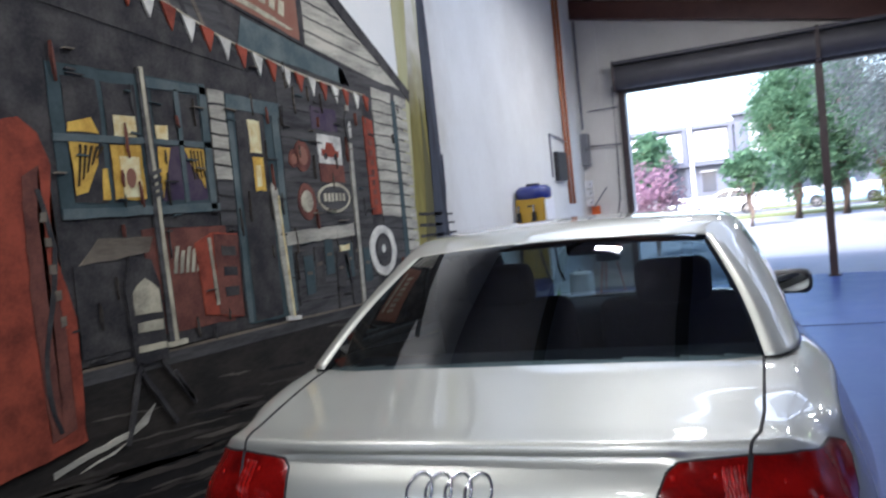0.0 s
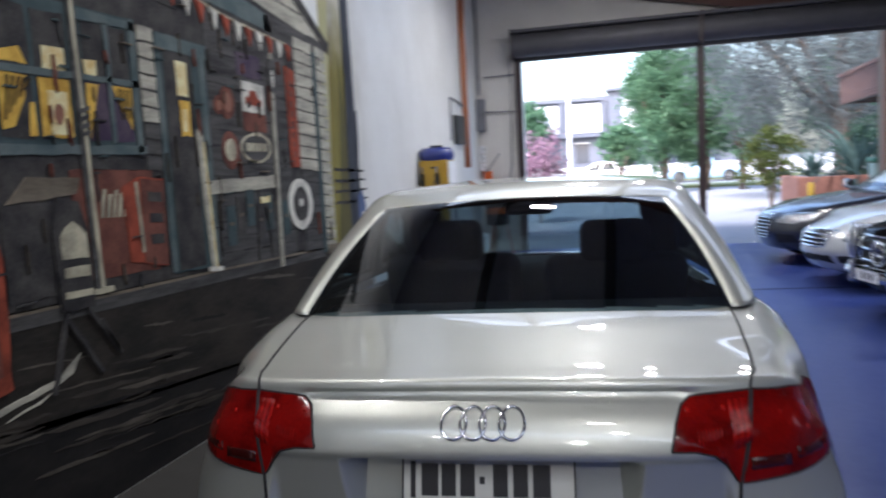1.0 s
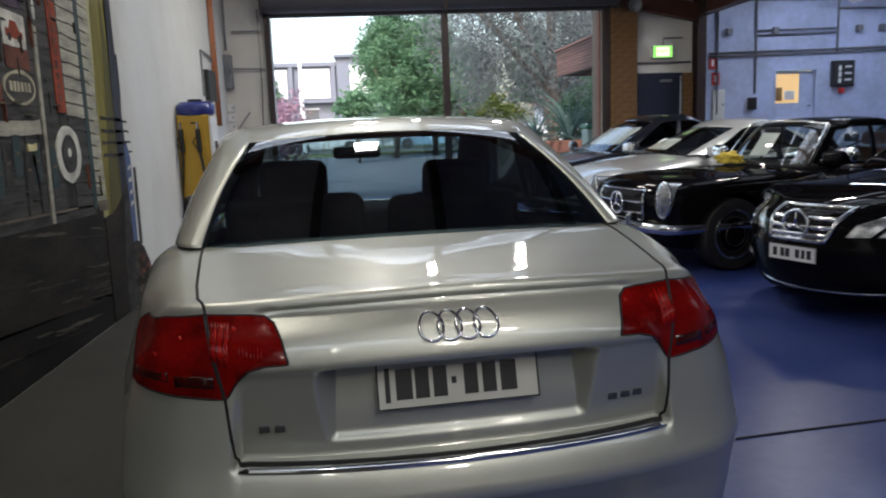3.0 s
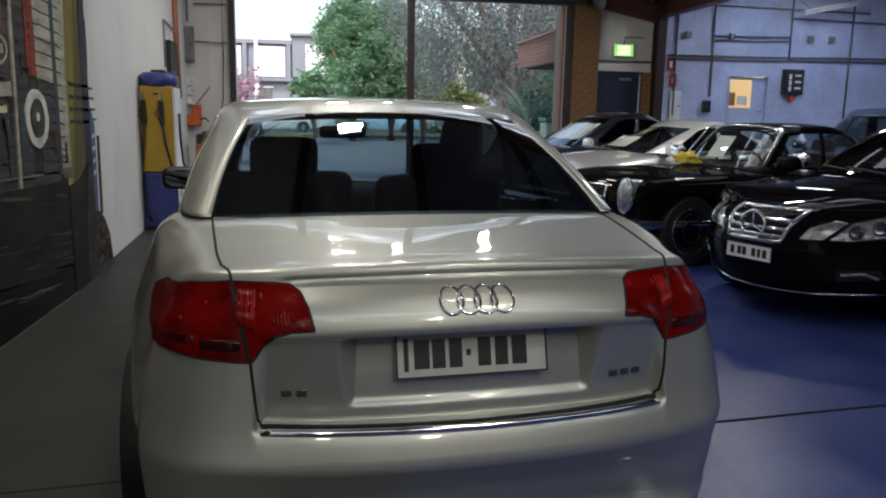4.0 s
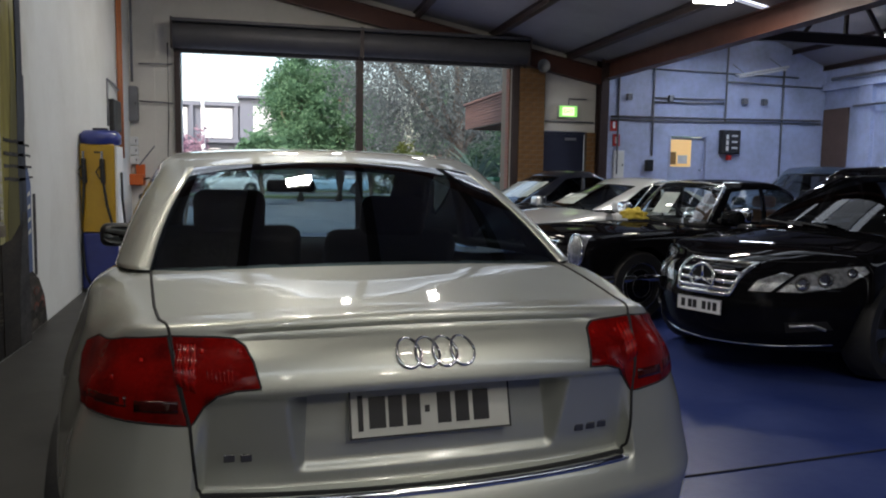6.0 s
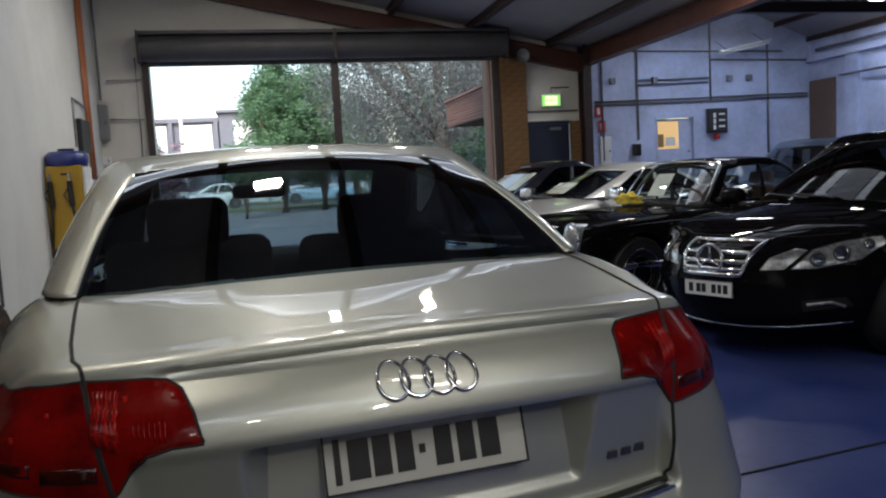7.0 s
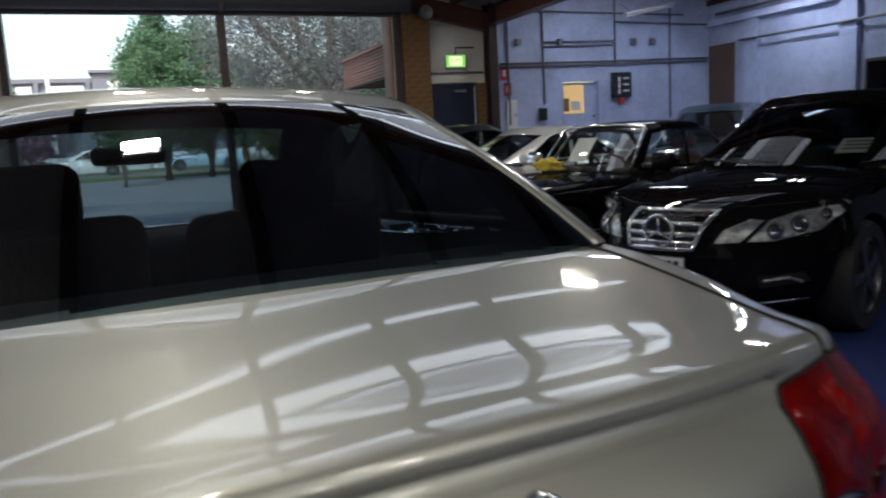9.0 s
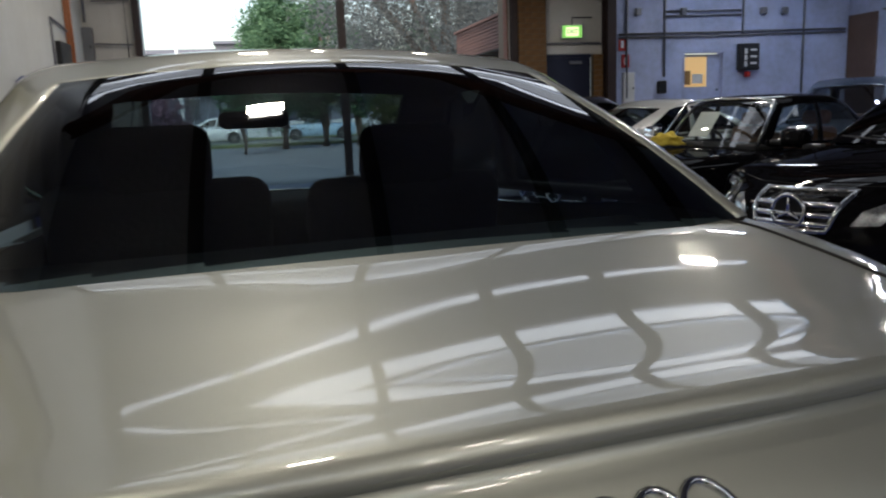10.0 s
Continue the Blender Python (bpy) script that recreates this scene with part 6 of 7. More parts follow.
for k in range(90):
    # long dry strokes of the brush
    rr = random.Random(60 + k)
    y, z = rr.uniform(-0.6, 4.5), rr.uniform(0.10, 0.86)
    w, h = rr.uniform(0.10, 0.42), rr.uniform(0.004, 0.016)
    top = [(y + w * (i / 5 - 1), z - 0.10 * w * (i / 5 - 1) + h * (0.3 + rr.random()) * (1 - abs(i / 5 - 1)) ** 0.4) for i in range(11)]
    low = [(y + w * (i / 5 - 1), z - 0.002 - 0.10 * w * (i / 5 - 1) - h * (0.3 + rr.random()) * (1 - abs(i / 5 - 1)) ** 0.4) for i in range(10, -1, -1)]
    paint("painted_streak", top + low, 3, (M_STREAK, M_GROUND, M_STREAK, M_STREAK2, M_ASPH)[k % 5])
paint("painted_building", ((Y0, 0.98), (4.3, 0.88), (4.3, 2.5), (3.1, 3.14), (2.2, 3.62), (Y0, 3.62)), 2, M_DARK)
paint("painted_step", ((Y0, 0.98), (4.05, 0.85), (4.05, 0.905), (Y0, 1.04)), 4, M_GREYBOARD)
paint("painted_step_edge", ((Y0, 1.04), (4.1, 0.905), (4.1, 0.918), (Y0, 1.055)), 5, M_SAND)
# corrugated awning and gable
paint("painted_awning", ((Y0, 3.1), (1.0, 2.78), (2.32, 2.50), (2.05, 2.82), (0.9, 3.2), (Y0, 3.5)), 3, M_GREYBOARD)
for k in range(26):
    y = -0.9 + k * 0.115
    z = 2.82 - 0.145 * (y - 0.8)
    paint("painted_corrugation", ((y, z - 0.05), (y + 0.035, z - 0.055), (y - 0.13, z + 0.28), (y - 0.17, z + 0.28)), 4, M_SAND if k % 2 else M_DARK)
paint("painted_fascia", ((Y0, 2.86), (2.32, 2.42), (2.32, 2.50), (Y0, 3.1)), 5, M_DARK)
paint("painted_teal_fascia", ((2.25, 2.56), (3.42, 2.46), (3.35, 2.58), (2.3, 2.74)), 4, M_TEAL2)
paint("painted_gable", ((2.93, 2.68), (4.05, 2.52), (4.22, 2.52), (3.08, 3.1), (2.93, 3.16)), 3, M_BOARD)
for k in range(4):
    paint("painted_board_line", quad(2.93, 2.76 + 0.1 * k, 3.9 - 0.26 * k, 2.772 + 0.1 * k, -0.1), 4, M_GREYBOARD)
paint("painted_roof_edge", ((4.34, 2.43), (4.36, 2.53), (3.08, 3.24), (1.9, 3.86), (1.9, 3.76), (3.02, 3.15), (4.27, 2.49)), 6, M_DARK)
sg = paint("painted_sign_board", ((1.72, 2.86), (2.9, 2.66), (2.9, 2.98), (1.72, 3.3)), 6, M_DARK)
paint("painted_sign_face", ((2.0, 2.83), (2.86, 2.69), (2.86, 2.96), (2.0, 3.2)), 7, M_BROWN, sg)
paint("painted_sign_swash", ((2.1, 2.84), (2.75, 2.74), (2.8, 2.75), (2.45, 2.82), (2.1, 2.87)), 8, M_CREAM, sg)
for k in range(7):
    y = 2.12 + k * 0.09
    paint("painted_sign_bar", quad(y, 2.93 - (y - 2.12) * 0.2, y + 0.055, 3.02 - (y - 2.12) * 0.2, -0.2, 0.2), 8, M_CREAM, sg)
paint("painted_sign_roundel", disc(1.82, 3.02, 0.12, 0.12), 7, M_GREYBOARD, sg)
paint("painted_gutter", ((3.3, 2.38), (4.12, 2.30), (4.3, 2.46), (4.25, 2.52), (3.3, 2.58)), 4, M_GREYBOARD)
# bunting
for k in range(20):
    s = k / 19
    y = 1.05 + 2.58 * s
    z = 2.87 - 0.46 * s - 0.10 * math.sin(math.pi * s)
    w, h = 0.055 - 0.015 * s, 0.135 - 0.03 * s
    paint("painted_flag", ((y - w, z + 0.01), (y + w, z - 0.01), (y + 0.01, z - h)), 9, M_RED if k % 2 else M_WHITE)
paint("painted_string", [(1.0 + 2.62 * s, 2.882 - 0.46 * s - 0.10 * math.sin(math.pi * s)) for s in [i / 12 for i in range(13)]] + [(1.0 + 2.62 * s, 2.872 - 0.46 * s - 0.10 * math.sin(math.pi * s)) for s in [i / 12 for i in range(12, -1, -1)]], 8, M_CREAM)
# shop window with curtains
win = paint("painted_window", quad(0.98, 1.64, 1.93, 2.29, 0.01), 4, M_TEAL)
for y0, y1 in ((1.05, 1.23), (1.26, 1.45), (1.55, 1.70), (1.73, 1.87)):
    paint("painted_pane", quad(y0, 1.99, y1, 2.24), 5, M_DARK, win)
    paint("painted_pane", quad(y0, 1.69, y1, 1.96), 5, M_DARK if y0 < 1.5 else M_PURPLE, win)
paint("painted_lamp", quad(1.30, 1.99, 1.43, 2.09), 6, M_LIGHT, win)
paint("painted_lamp", quad(1.555, 1.99, 1.63, 2.06), 6, M_LIGHT, win)
paint("painted_glow", quad(1.27, 1.70, 1.45, 1.955), 6, M_YELLOW, win)
paint("painted_poster", quad(1.315, 1.71, 1.43, 1.90), 7, M_LIGHT, win)
paint("painted_poster_shape", disc(1.37, 1.80, 0.028, 0.05, 12), 8, M_BROWN, win)
paint("painted_curtain", ((1.055, 1.955), (1.21, 1.955), (1.19, 1.86), (1.12, 1.74), (1.06, 1.72)), 6, M_YELLOW, win)
paint("painted_curtain", ((1.05, 2.0), (1.22, 2.0), (1.18, 2.07), (1.06, 2.04)), 6, M_YELLOW, win)
paint("painted_curtain", ((1.87, 1.955), (1.73, 1.955), (1.78, 1.86), (1.86, 1.75)), 6, M_YELLOW, win)
paint("painted_curtain", ((1.55, 1.955), (1.64, 1.955), (1.60, 1.84), (1.555, 1.70)), 6, M_YELLOW, win)
paint("painted_curtain", ((1.20, 1.70), (1.245, 1.70), (1.24, 1.84), (1.215, 1.84)), 6, M_YELLOW, win)
for k in range(5):
    y = 1.07 + 0.028 * k
    paint("painted_stripe", ((y, 1.76 + 0.03 * k), (y + 0.012, 1.765 + 0.03 * k), (y + 0.05, 1.945), (y + 0.035, 1.945)), 7, M_STRIPE, win)
for k in range(4):
    y = 1.765 + 0.025 * k
    paint("painted_stripe", ((y, 1.945), (y + 0.012, 1.945), (y + 0.03, 1.80), (y + 0.02, 1.80)), 7, M_STRIPE, win)
paint("painted_window_bar", quad(0.98, 1.96, 1.93, 1.99, 0.005), 8, M_TEAL2, win)
paint("painted_window_bar", quad(1.70, 1.68, 1.73, 2.25), 8, M_TEAL2, win)
paint("painted_window_bar", quad(1.88, 1.64, 1.93, 2.30), 8, M_TEAL2, win)
paint("painted_window_bar", quad(1.52, 2.24, 1.93, 2.285), 8, M_TEAL2, win)
paint("painted_window_sill", quad(0.98, 1.62, 1.95, 1.665, 0.01), 8, M_TEAL2, win)
# weatherboards between window and door
for k in range(9):
    z = 1.55 + k * 0.083
    paint("painted_weatherboard", quad(1.95, z, 2.08, z + 0.07, -0.05), 5, M_BOARD if k > 2 else M_GREYBOARD)
# door
dr = paint("painted_door", quad(2.10, 0.99, 2.53, 2.27, -0.02), 5, M_TEAL)
paint("painted_door_leaf", quad(2.15, 1.0, 2.40, 2.2), 6, M_DARK, dr)
paint("painted_door_head", quad(2.09, 2.19, 2.56, 2.27, -0.03), 8, M_TEAL2, dr)
paint("painted_door_jamb", quad(2.48, 1.0, 2.545, 2.22), 7, M_TEAL2, dr)
paint("painted_door_jamb", quad(2.085, 1.0, 2.125, 2.24), 7, M_TEAL2, dr)
paint("painted_door_pane", quad(2.255, 1.95, 2.355, 2.14), 7, M_LIGHT, dr)
paint("painted_door_pane", quad(2.265, 1.73, 2.36, 1.925), 7, M_YELLOW, dr)
for z in (1.95, 1.73):
    paint("painted_pane_heart", quad(2.285, z + 0.03, 2.33, z + 0.15), 8, M_LIGHT, dr)
# posts and rail
paint("painted_post", ((1.485, 1.0), (1.54, 1.0), (1.52, 2.33), (1.47, 2.33)), 10, M_GREYBOARD)
paint("painted_post_light", ((1.52, 1.0), (1.545, 1.0), (1.505, 2.33), (1.485, 2.33)), 11, M_CREAM)
for k in range(4):
    paint("painted_rope", quad(1.475, 1.70 + 0.035 * k, 1.55, 1.72 + 0.035 * k, 0.3), 12, M_GREYBOARD)
paint("painted_post_foot", quad(1.46, 0.985, 1.6, 1.01, -0.05), 11, M_CREAM)
paint("painted_post", ((2.455, 0.97), (2.50, 0.97), (2.46, 1.74), (2.41, 1.78), (2.40, 1.70)), 10, M_BOARD)
paint("painted_post_light", ((2.487, 0.97), (2.505, 0.97), (2.465, 1.70), (2.45, 1.70)), 11, M_LIGHT)
paint("painted_post_foot", quad(2.43, 0.955, 2.56, 0.98, -0.05), 11, M_WHITE)
paint("painted_rail", quad(2.50, 1.40, 3.28, 1.48, 0.02), 9, M_BOARD)
paint("painted_post", ((3.30, 0.87), (3.34, 0.87), (3.37, 2.32), (3.33, 2.32)), 10, M_BOARD)
paint("painted_lantern", disc(3.345, 2.17, 0.05, 0.12, 14), 11, M_GREYBOARD)
paint("painted_lantern_light", disc(3.35, 2.15, 0.022, 0.06, 12), 12, M_WHITE)
# signboard wall beside the door
paint("painted_siding", quad(2.56, 0.95, 3.56, 2.42, -0.05), 4, M_GREYBOARD)
for k in range(14):
    paint("painted_siding_line", quad(2.56, 1.04 + k * 0.092, 3.56, 1.052 + k * 0.092, -0.03), 5, M_DARK)
sn = paint("painted_truck_sign", quad(2.94, 1.91, 3.22, 2.10, -0.03), 7, M_WHITE)
paint("painted_truck", ((2.98, 1.955), (3.18, 1.95), (3.185, 1.99), (3.14, 2.0), (3.11, 2.045), (3.04, 2.045), (3.02, 2.0), (2.98, 2.0)), 8, M_RED, sn)
for y in (3.02, 3.14):
    paint("painted_truck_wheel", disc(y, 1.955, 0.02, 0.022, 12), 9, M_DARK, sn)
paint("painted_sign_base", quad(2.94, 1.79, 3.23, 1.905, -0.03), 7, M_RUST, sn)
paint("painted_dark_sign", quad(2.90, 2.13, 3.2, 2.28, -0.03), 6, M_PURPLE)
ov = paint("painted_oval_sign", disc(3.08, 1.68, 0.20, 0.10), 7, M_CREAM)
paint("painted_oval_field", disc(3.08, 1.68, 0.175, 0.08), 8, M_GREYBOARD, ov)
for k in range(6):
    paint("painted_sign_bar", quad(2.95 + k * 0.045, 1.655, 2.978 + k * 0.045, 1.71), 9, M_CREAM, ov)
for y, z, r in ((2.76, 1.66, 0.10), (2.76, 1.95, 0.085), (2.66, 1.93, 0.05)):
    rs = paint("painted_round_sign", disc(y, z, r, r * 1.15), 7, M_RUST)
    paint("painted_round_field", disc(y, z, r * 0.62, r * 0.7), 8, M_CREAM if r > 0.09 else M_BROWN, rs)
for k in range(7):
    rr = random.Random(k)
    y, z = 2.66 + 0.12 * k, 1.08 + 0.05 * (k % 3)
    paint("painted_crate", quad(y, z, y + 0.095, z + 0.24), 6, M_DARK if k % 2 else M_TEAL)
    paint("painted_crate_light", quad(y + 0.02, z + 0.12, y + 0.075, z + 0.14), 7, M_SAND)
paint("painted_stool", ((3.0, 0.95), (3.02, 0.95), (3.05, 1.28), (3.16, 1.28), (3.19, 0.94), (3.21, 0.94), (3.18, 1.31), (3.03, 1.31)), 8, M_DARK)
paint("painted_cup", quad(3.08, 1.32, 3.20, 1.36), 8, M_LIGHT)
rv = paint("painted_tall_red_sign", ((3.56, 1.55), (3.70, 1.545), (3.685, 2.24), (3.555, 2.26)), 8, M_RED)
for k in range(8):
    paint("painted_sign_bar", quad(3.60, 1.62 + k * 0.072, 3.65, 1.66 + k * 0.072), 9, M_RUST, rv)
# white-wall tyre
ty = paint("painted_tyre", disc(3.665, 1.28, 0.195, 0.185, 28), 9, M_WHITE)
paint("painted_tyre_band", disc(3.665, 1.28, 0.125, 0.125, 28), 10, M_DARK, ty)
paint("painted_hub", disc(3.665, 1.28, 0.095, 0.10, 20), 11, M_GREYBOARD, ty)
paint("painted_hub_light", disc(3.66, 1.29, 0.028, 0.03, 14), 12, M_WHITE, ty)
# end boards
for k in range(18):
    z = 0.92 + k * 0.088
    paint("painted_weatherboard", quad(3.72, z, 4.02, z + 0.076, -0.06), 5, M_GREYBOARD if k < 7 else M_BOARD)
    paint("painted_weatherboard", quad(4.08, z - 0.02, 4.27, z + 0.056, -0.12), 5, M_BOARD)
paint("painted_corner_post", quad(4.015, 0.88, 4.085, 2.42), 6, M_TEAL)
paint("painted_corner_foot", quad(4.1, 0.86, 4.3, 0.94, -0.05), 6, M_SAND)
# red panel, drinks machine, table, easel sign, old pump
pn = paint("painted_red_panel", quad(1.40, 1.05, 1.98, 1.56, -0.02), 4, M_RUST)
for k in range(5):
    paint("painted_sign_bar", quad(1.57 + k * 0.04, 1.33, 1.592 + k * 0.04, 1.46 - 0.02 * (k % 2), 0, 0.25), 6, M_CREAM, pn)
mc = paint("painted_drinks_machine", ((1.76, 1.10), (2.05, 1.04), (2.06, 1.50), (1.86, 1.52), (1.73, 1.47)), 7, M_RED)
paint("painted_machine_side", ((1.86, 1.08), (2.05, 1.045), (2.06, 1.49), (1.87, 1.51)), 8, M_RUST, mc)
paint("painted_machine_light", ((1.84, 1.14), (1.862, 1.14), (1.845, 1.49), (1.825, 1.49)), 9, M_CREAM, mc)
for k in range(3):
    paint("painted_machine_slot", quad(1.92, 1.17 + k * 0.11, 2.03, 1.22 + k * 0.11, -0.05), 9, M_DARK, mc)
tb = paint("painted_table", ((1.03, 1.42), (1.43, 1.45), (1.46, 1.52), (1.15, 1.53)), 6, M_SAND)
paint("painted_table_shadow", quad(1.0, 1.02, 1.42, 1.42), 5, M_DARK, tb)
ea = paint("painted_easel_sign", ((1.27, 0.94), (1.47, 0.93), (1.46, 1.30), (1.42, 1.42), (1.30, 1.44), (1.25, 1.30)), 12, M_DARK)
paint("painted_shield", ((1.29, 1.17), (1.455, 1.16), (1.45, 1.27), (1.41, 1.30), (1.37, 1.33), (1.32, 1.30), (1.29, 1.27)), 13, M_CREAM, ea)
paint("painted_sign_bar", quad(1.30, 1.085, 1.455, 1.135, -0.05), 13, M_CREAM, ea)
paint("painted_sign_bar", quad(1.29, 0.995, 1.46, 1.025, -0.05), 13, M_CREAM, ea)
for a, b in (((1.30, 0.95), (1.18, 0.60)), ((1.42, 0.93), (1.62, 0.68)), ((1.30, 0.90), (1.48, 0.62)), ((1.5, 0.86), (1.60, 0.70))):
    d = Vector((b[1] - a[1], a[0] - b[0])).normalized() * 0.011
    paint("painted_easel_leg", ((a[0] - d.x, a[1] - d.y), (a[0] + d.x, a[1] + d.y), (b[0] + d.x, b[1] + d.y), (b[0] - d.x, b[1] - d.y)), 12, M_DARK, ea)
paint("painted_white_stroke", ((0.80, 0.60), (1.0, 0.635), (1.22, 0.66), (1.36, 0.74), (1.30, 0.66), (1.2, 0.63), (1.02, 0.612), (0.8, 0.575)), 6, M_BOARD)
paint("painted_white_stroke", ((0.92, 0.56), (1.1, 0.585), (1.2, 0.62), (1.12, 0.60), (0.98, 0.575)), 6, M_BOARD)
pu = paint("painted_old_pump", ((0.56, 0.64), (0.96, 0.68), (0.98, 1.2), (0.90, 1.55), (0.94, 1.85), (0.90, 1.98), (0.82, 2.04), (0.72, 2.02), (0.64, 1.9), (0.62, 1.5), (0.55, 1.1)), 13, M_RED)
paint("painted_pump_shade", ((0.80, 0.72), (0.92, 0.75), (0.92, 1.2), (0.85, 1.6), (0.88, 1.85), (0.80, 1.8), (0.78, 1.3)), 14, M_RUST, pu)
for k in range(12):
    u, v = k / 12, (k + 1) / 12
    h0, h1 = 0.86 + 0.05 * math.sin(6 * u), 0.86 + 0.05 * math.sin(6 * v)
    paint("painted_pump_hose", ((h0 - 0.012, 1.75 - u), (h1 - 0.012, 1.75 - v), (h1 + 0.012, 1.75 - v), (h0 + 0.012, 1.75 - u)), 15, M_DARK, pu)
for k in range(5):
    paint("painted_pump_glint", quad(0.86 + 0.01 * k, 1.62 - 0.11 * k, 0.89 + 0.01 * k, 1.66 - 0.11 * k), 16, M_SAND, pu)
# olive tree, fence and cactus at the end
paint("painted_haze", ((4.2, 0.8), (4.78, 0.8), (4.78, 3.6), (4.2, 3.6)), 3, M_OLIVE_SOFT)
paint("painted_cypress", ((4.30, 0.75), (4.62, 0.7), (4.68, 1.6), (4.64, 2.6), (4.56, 3.4), (4.46, 3.4), (4.36, 2.6), (4.28, 1.6)), 4, M_OLIVE)
paint("painted_cypress_shade", ((4.36, 0.3), (4.66, 0.25), (4.7, 0.9), (4.62, 1.9), (4.54, 2.5), (4.50, 1.8), (4.36, 1.0)), 5, M_OLIVE2)
for k in range(4):
    paint("painted_fence_rail", quad(4.32, 1.24 + k * 0.09, 4.76, 1.265 + k * 0.09, -0.02), 6, M_DARK)
    paint("painted_fence_rail", quad(4.96, 1.25 + k * 0.085, 5.28 - 0.03 * k, 1.268 + k * 0.085, -0.02), 3, M_GREYBOARD)
paint("painted_bank", ((4.2, 0.02), (4.777, 0.01), (4.777, 0.98), (4.62, 0.92), (4.4, 0.82), (4.2, 0.8)), 6, M_GROUND)
paint("painted_trunk", ((4.52, 0.02), (4.777, 0.01), (4.777, 1.0), (4.66, 1.0), (4.60, 0.7), (4.54, 0.4)), 7, M_DARK)
paint("painted_bank", ((4.782, 0.004), (5.62, 0.004), (5.55, 0.24), (5.36, 0.42), (5.12, 0.52), (4.9, 0.58), (4.782, 0.60)), 2, M_STREAK)
paint("painted_cactus_trunk", ((4.782, 0.5), (5.06, 0.5), (5.07, 1.2), (5.03, 2.2), (5.0, 3.0), (4.95, 3.7), (4.782, 3.8)), 3, M_CACTUS)
paint("painted_cypress_edge", ((4.62, 0.9), (4.777, 0.9), (4.777, 3.9), (4.70, 3.9), (4.64, 3.0), (4.655, 2.2), (4.61, 1.5)), 6, M_CACTUS)
ca = paint("painted_cactus", ((4.83, 0.5), (4.95, 0.5), (5.0, 1.3), (4.98, 1.9), (4.93, 2.3), (4.87, 2.3), (4.84, 1.9), (4.80, 1.3)), 4, M_CACTUS)
paint("painted_cactus_arm", ((4.79, 1.75), (4.83, 1.72), (4.84, 1.85), (4.82, 2.0), (4.80, 2.55), (4.785, 2.6), (4.783, 2.0)), 4, M_CACTUS, ca)
paint("painted_cactus_arm", ((4.99, 1.55), (5.05, 1.6), (5.08, 1.75), (5.08, 2.05), (5.05, 2.05), (5.04, 1.78), (4.98, 1.72)), 4, M_CACTUS, ca)
paint("painted_blue_drum", ((4.98, 0.5), (5.16, 0.5), (5.18, 1.2), (5.1, 1.33), (4.98, 1.28)), 5, M_BLUE)
for k in range(4):
    paint("painted_drum_light", quad(5.06, 0.8 + k * 0.1, 5.14, 0.83 + k * 0.1, 0.2), 6, M_WHITE)
paint("painted_dark_post", quad(5.24, 0.45, 5.32, 1.12, 0, 0.02), 4, M_GREYBOARD)
for k in range(34):
    rr = random.Random(900 + k)
    y = rr.uniform(4.82, 5.5)
    z = 0.03 + (0.60 - 0.55 * (y - 4.8)) * rr.random()
    paint("painted_stone", disc(y, z, rr.uniform(0.05, 0.1), rr.uniform(0.025, 0.05), 9), 3 + k % 3, (M_STREAK2, M_GROUND, M_RUST, M_STREAK)[k % 4])

# dry dabs of the brush over the whole front
for k in range(110):
    rr = random.Random(3000 + k)
    y, z = rr.uniform(0.95, 4.25), rr.uniform(0.96, 2.45)
    w, h = (rr.uniform(0.02, 0.06), rr.uniform(0.003, 0.007)) if k % 2 else (rr.uniform(0.003, 0.006), rr.uniform(0.03, 0.09))
    paint("painted_dab", ((y - w, z - h * 0.4), (y + w * 0.7, z - h), (y + w, z + h * 0.3), (y - w * 0.6, z + h)), 9 + k % 8, (M_GREYBOARD, M_DARK, M_STREAK2, M_TEAL, M_STREAK, M_DARK, M_RUST, M_SAND)[k % 8])
# ---- outside ----
ASPHALT = material("driveway_concrete", (0.21, 0.21, 0.22), 0.8, spot=(0.15, 0.15, 0.16), scale=0.35, amount=0.6, bump=0.2)
GRASS = material("verge_grass", (0.10, 0.13, 0.05), 0.9, spot=(0.16, 0.16, 0.08), scale=1.0, amount=0.7, bump=0.5)
ROADMAT = material("road_asphalt", (0.09, 0.09, 0.095), 0.85, spot=(0.13, 0.13, 0.13), scale=0.5, amount=0.6, bump=0.3)
FACADE = material("grey_facade", (0.105, 0.115, 0.15), 0.8, spot=(0.08, 0.09, 0.12), scale=0.3, amount=0.5)
PALE_FACADE = material("pale_facade_panel", (0.52, 0.54, 0.58), 0.7, scale=0.3, amount=0.3)
PANE = material("dark_window_pane", (0.05, 0.06, 0.08), 0.1, scale=1.0, amount=0.4)
BARK = material("tree_bark", (0.09, 0.065, 0.05), 0.9, spot=(0.15, 0.12, 0.1), scale=6, amount=0.7, bump=0.6, stretch=(1, 1, 0.2))
TILE = material("terracotta_roof_tile", (0.16, 0.085, 0.06), 0.8, spot=(0.1, 0.055, 0.04), scale=5, amount=0.7)


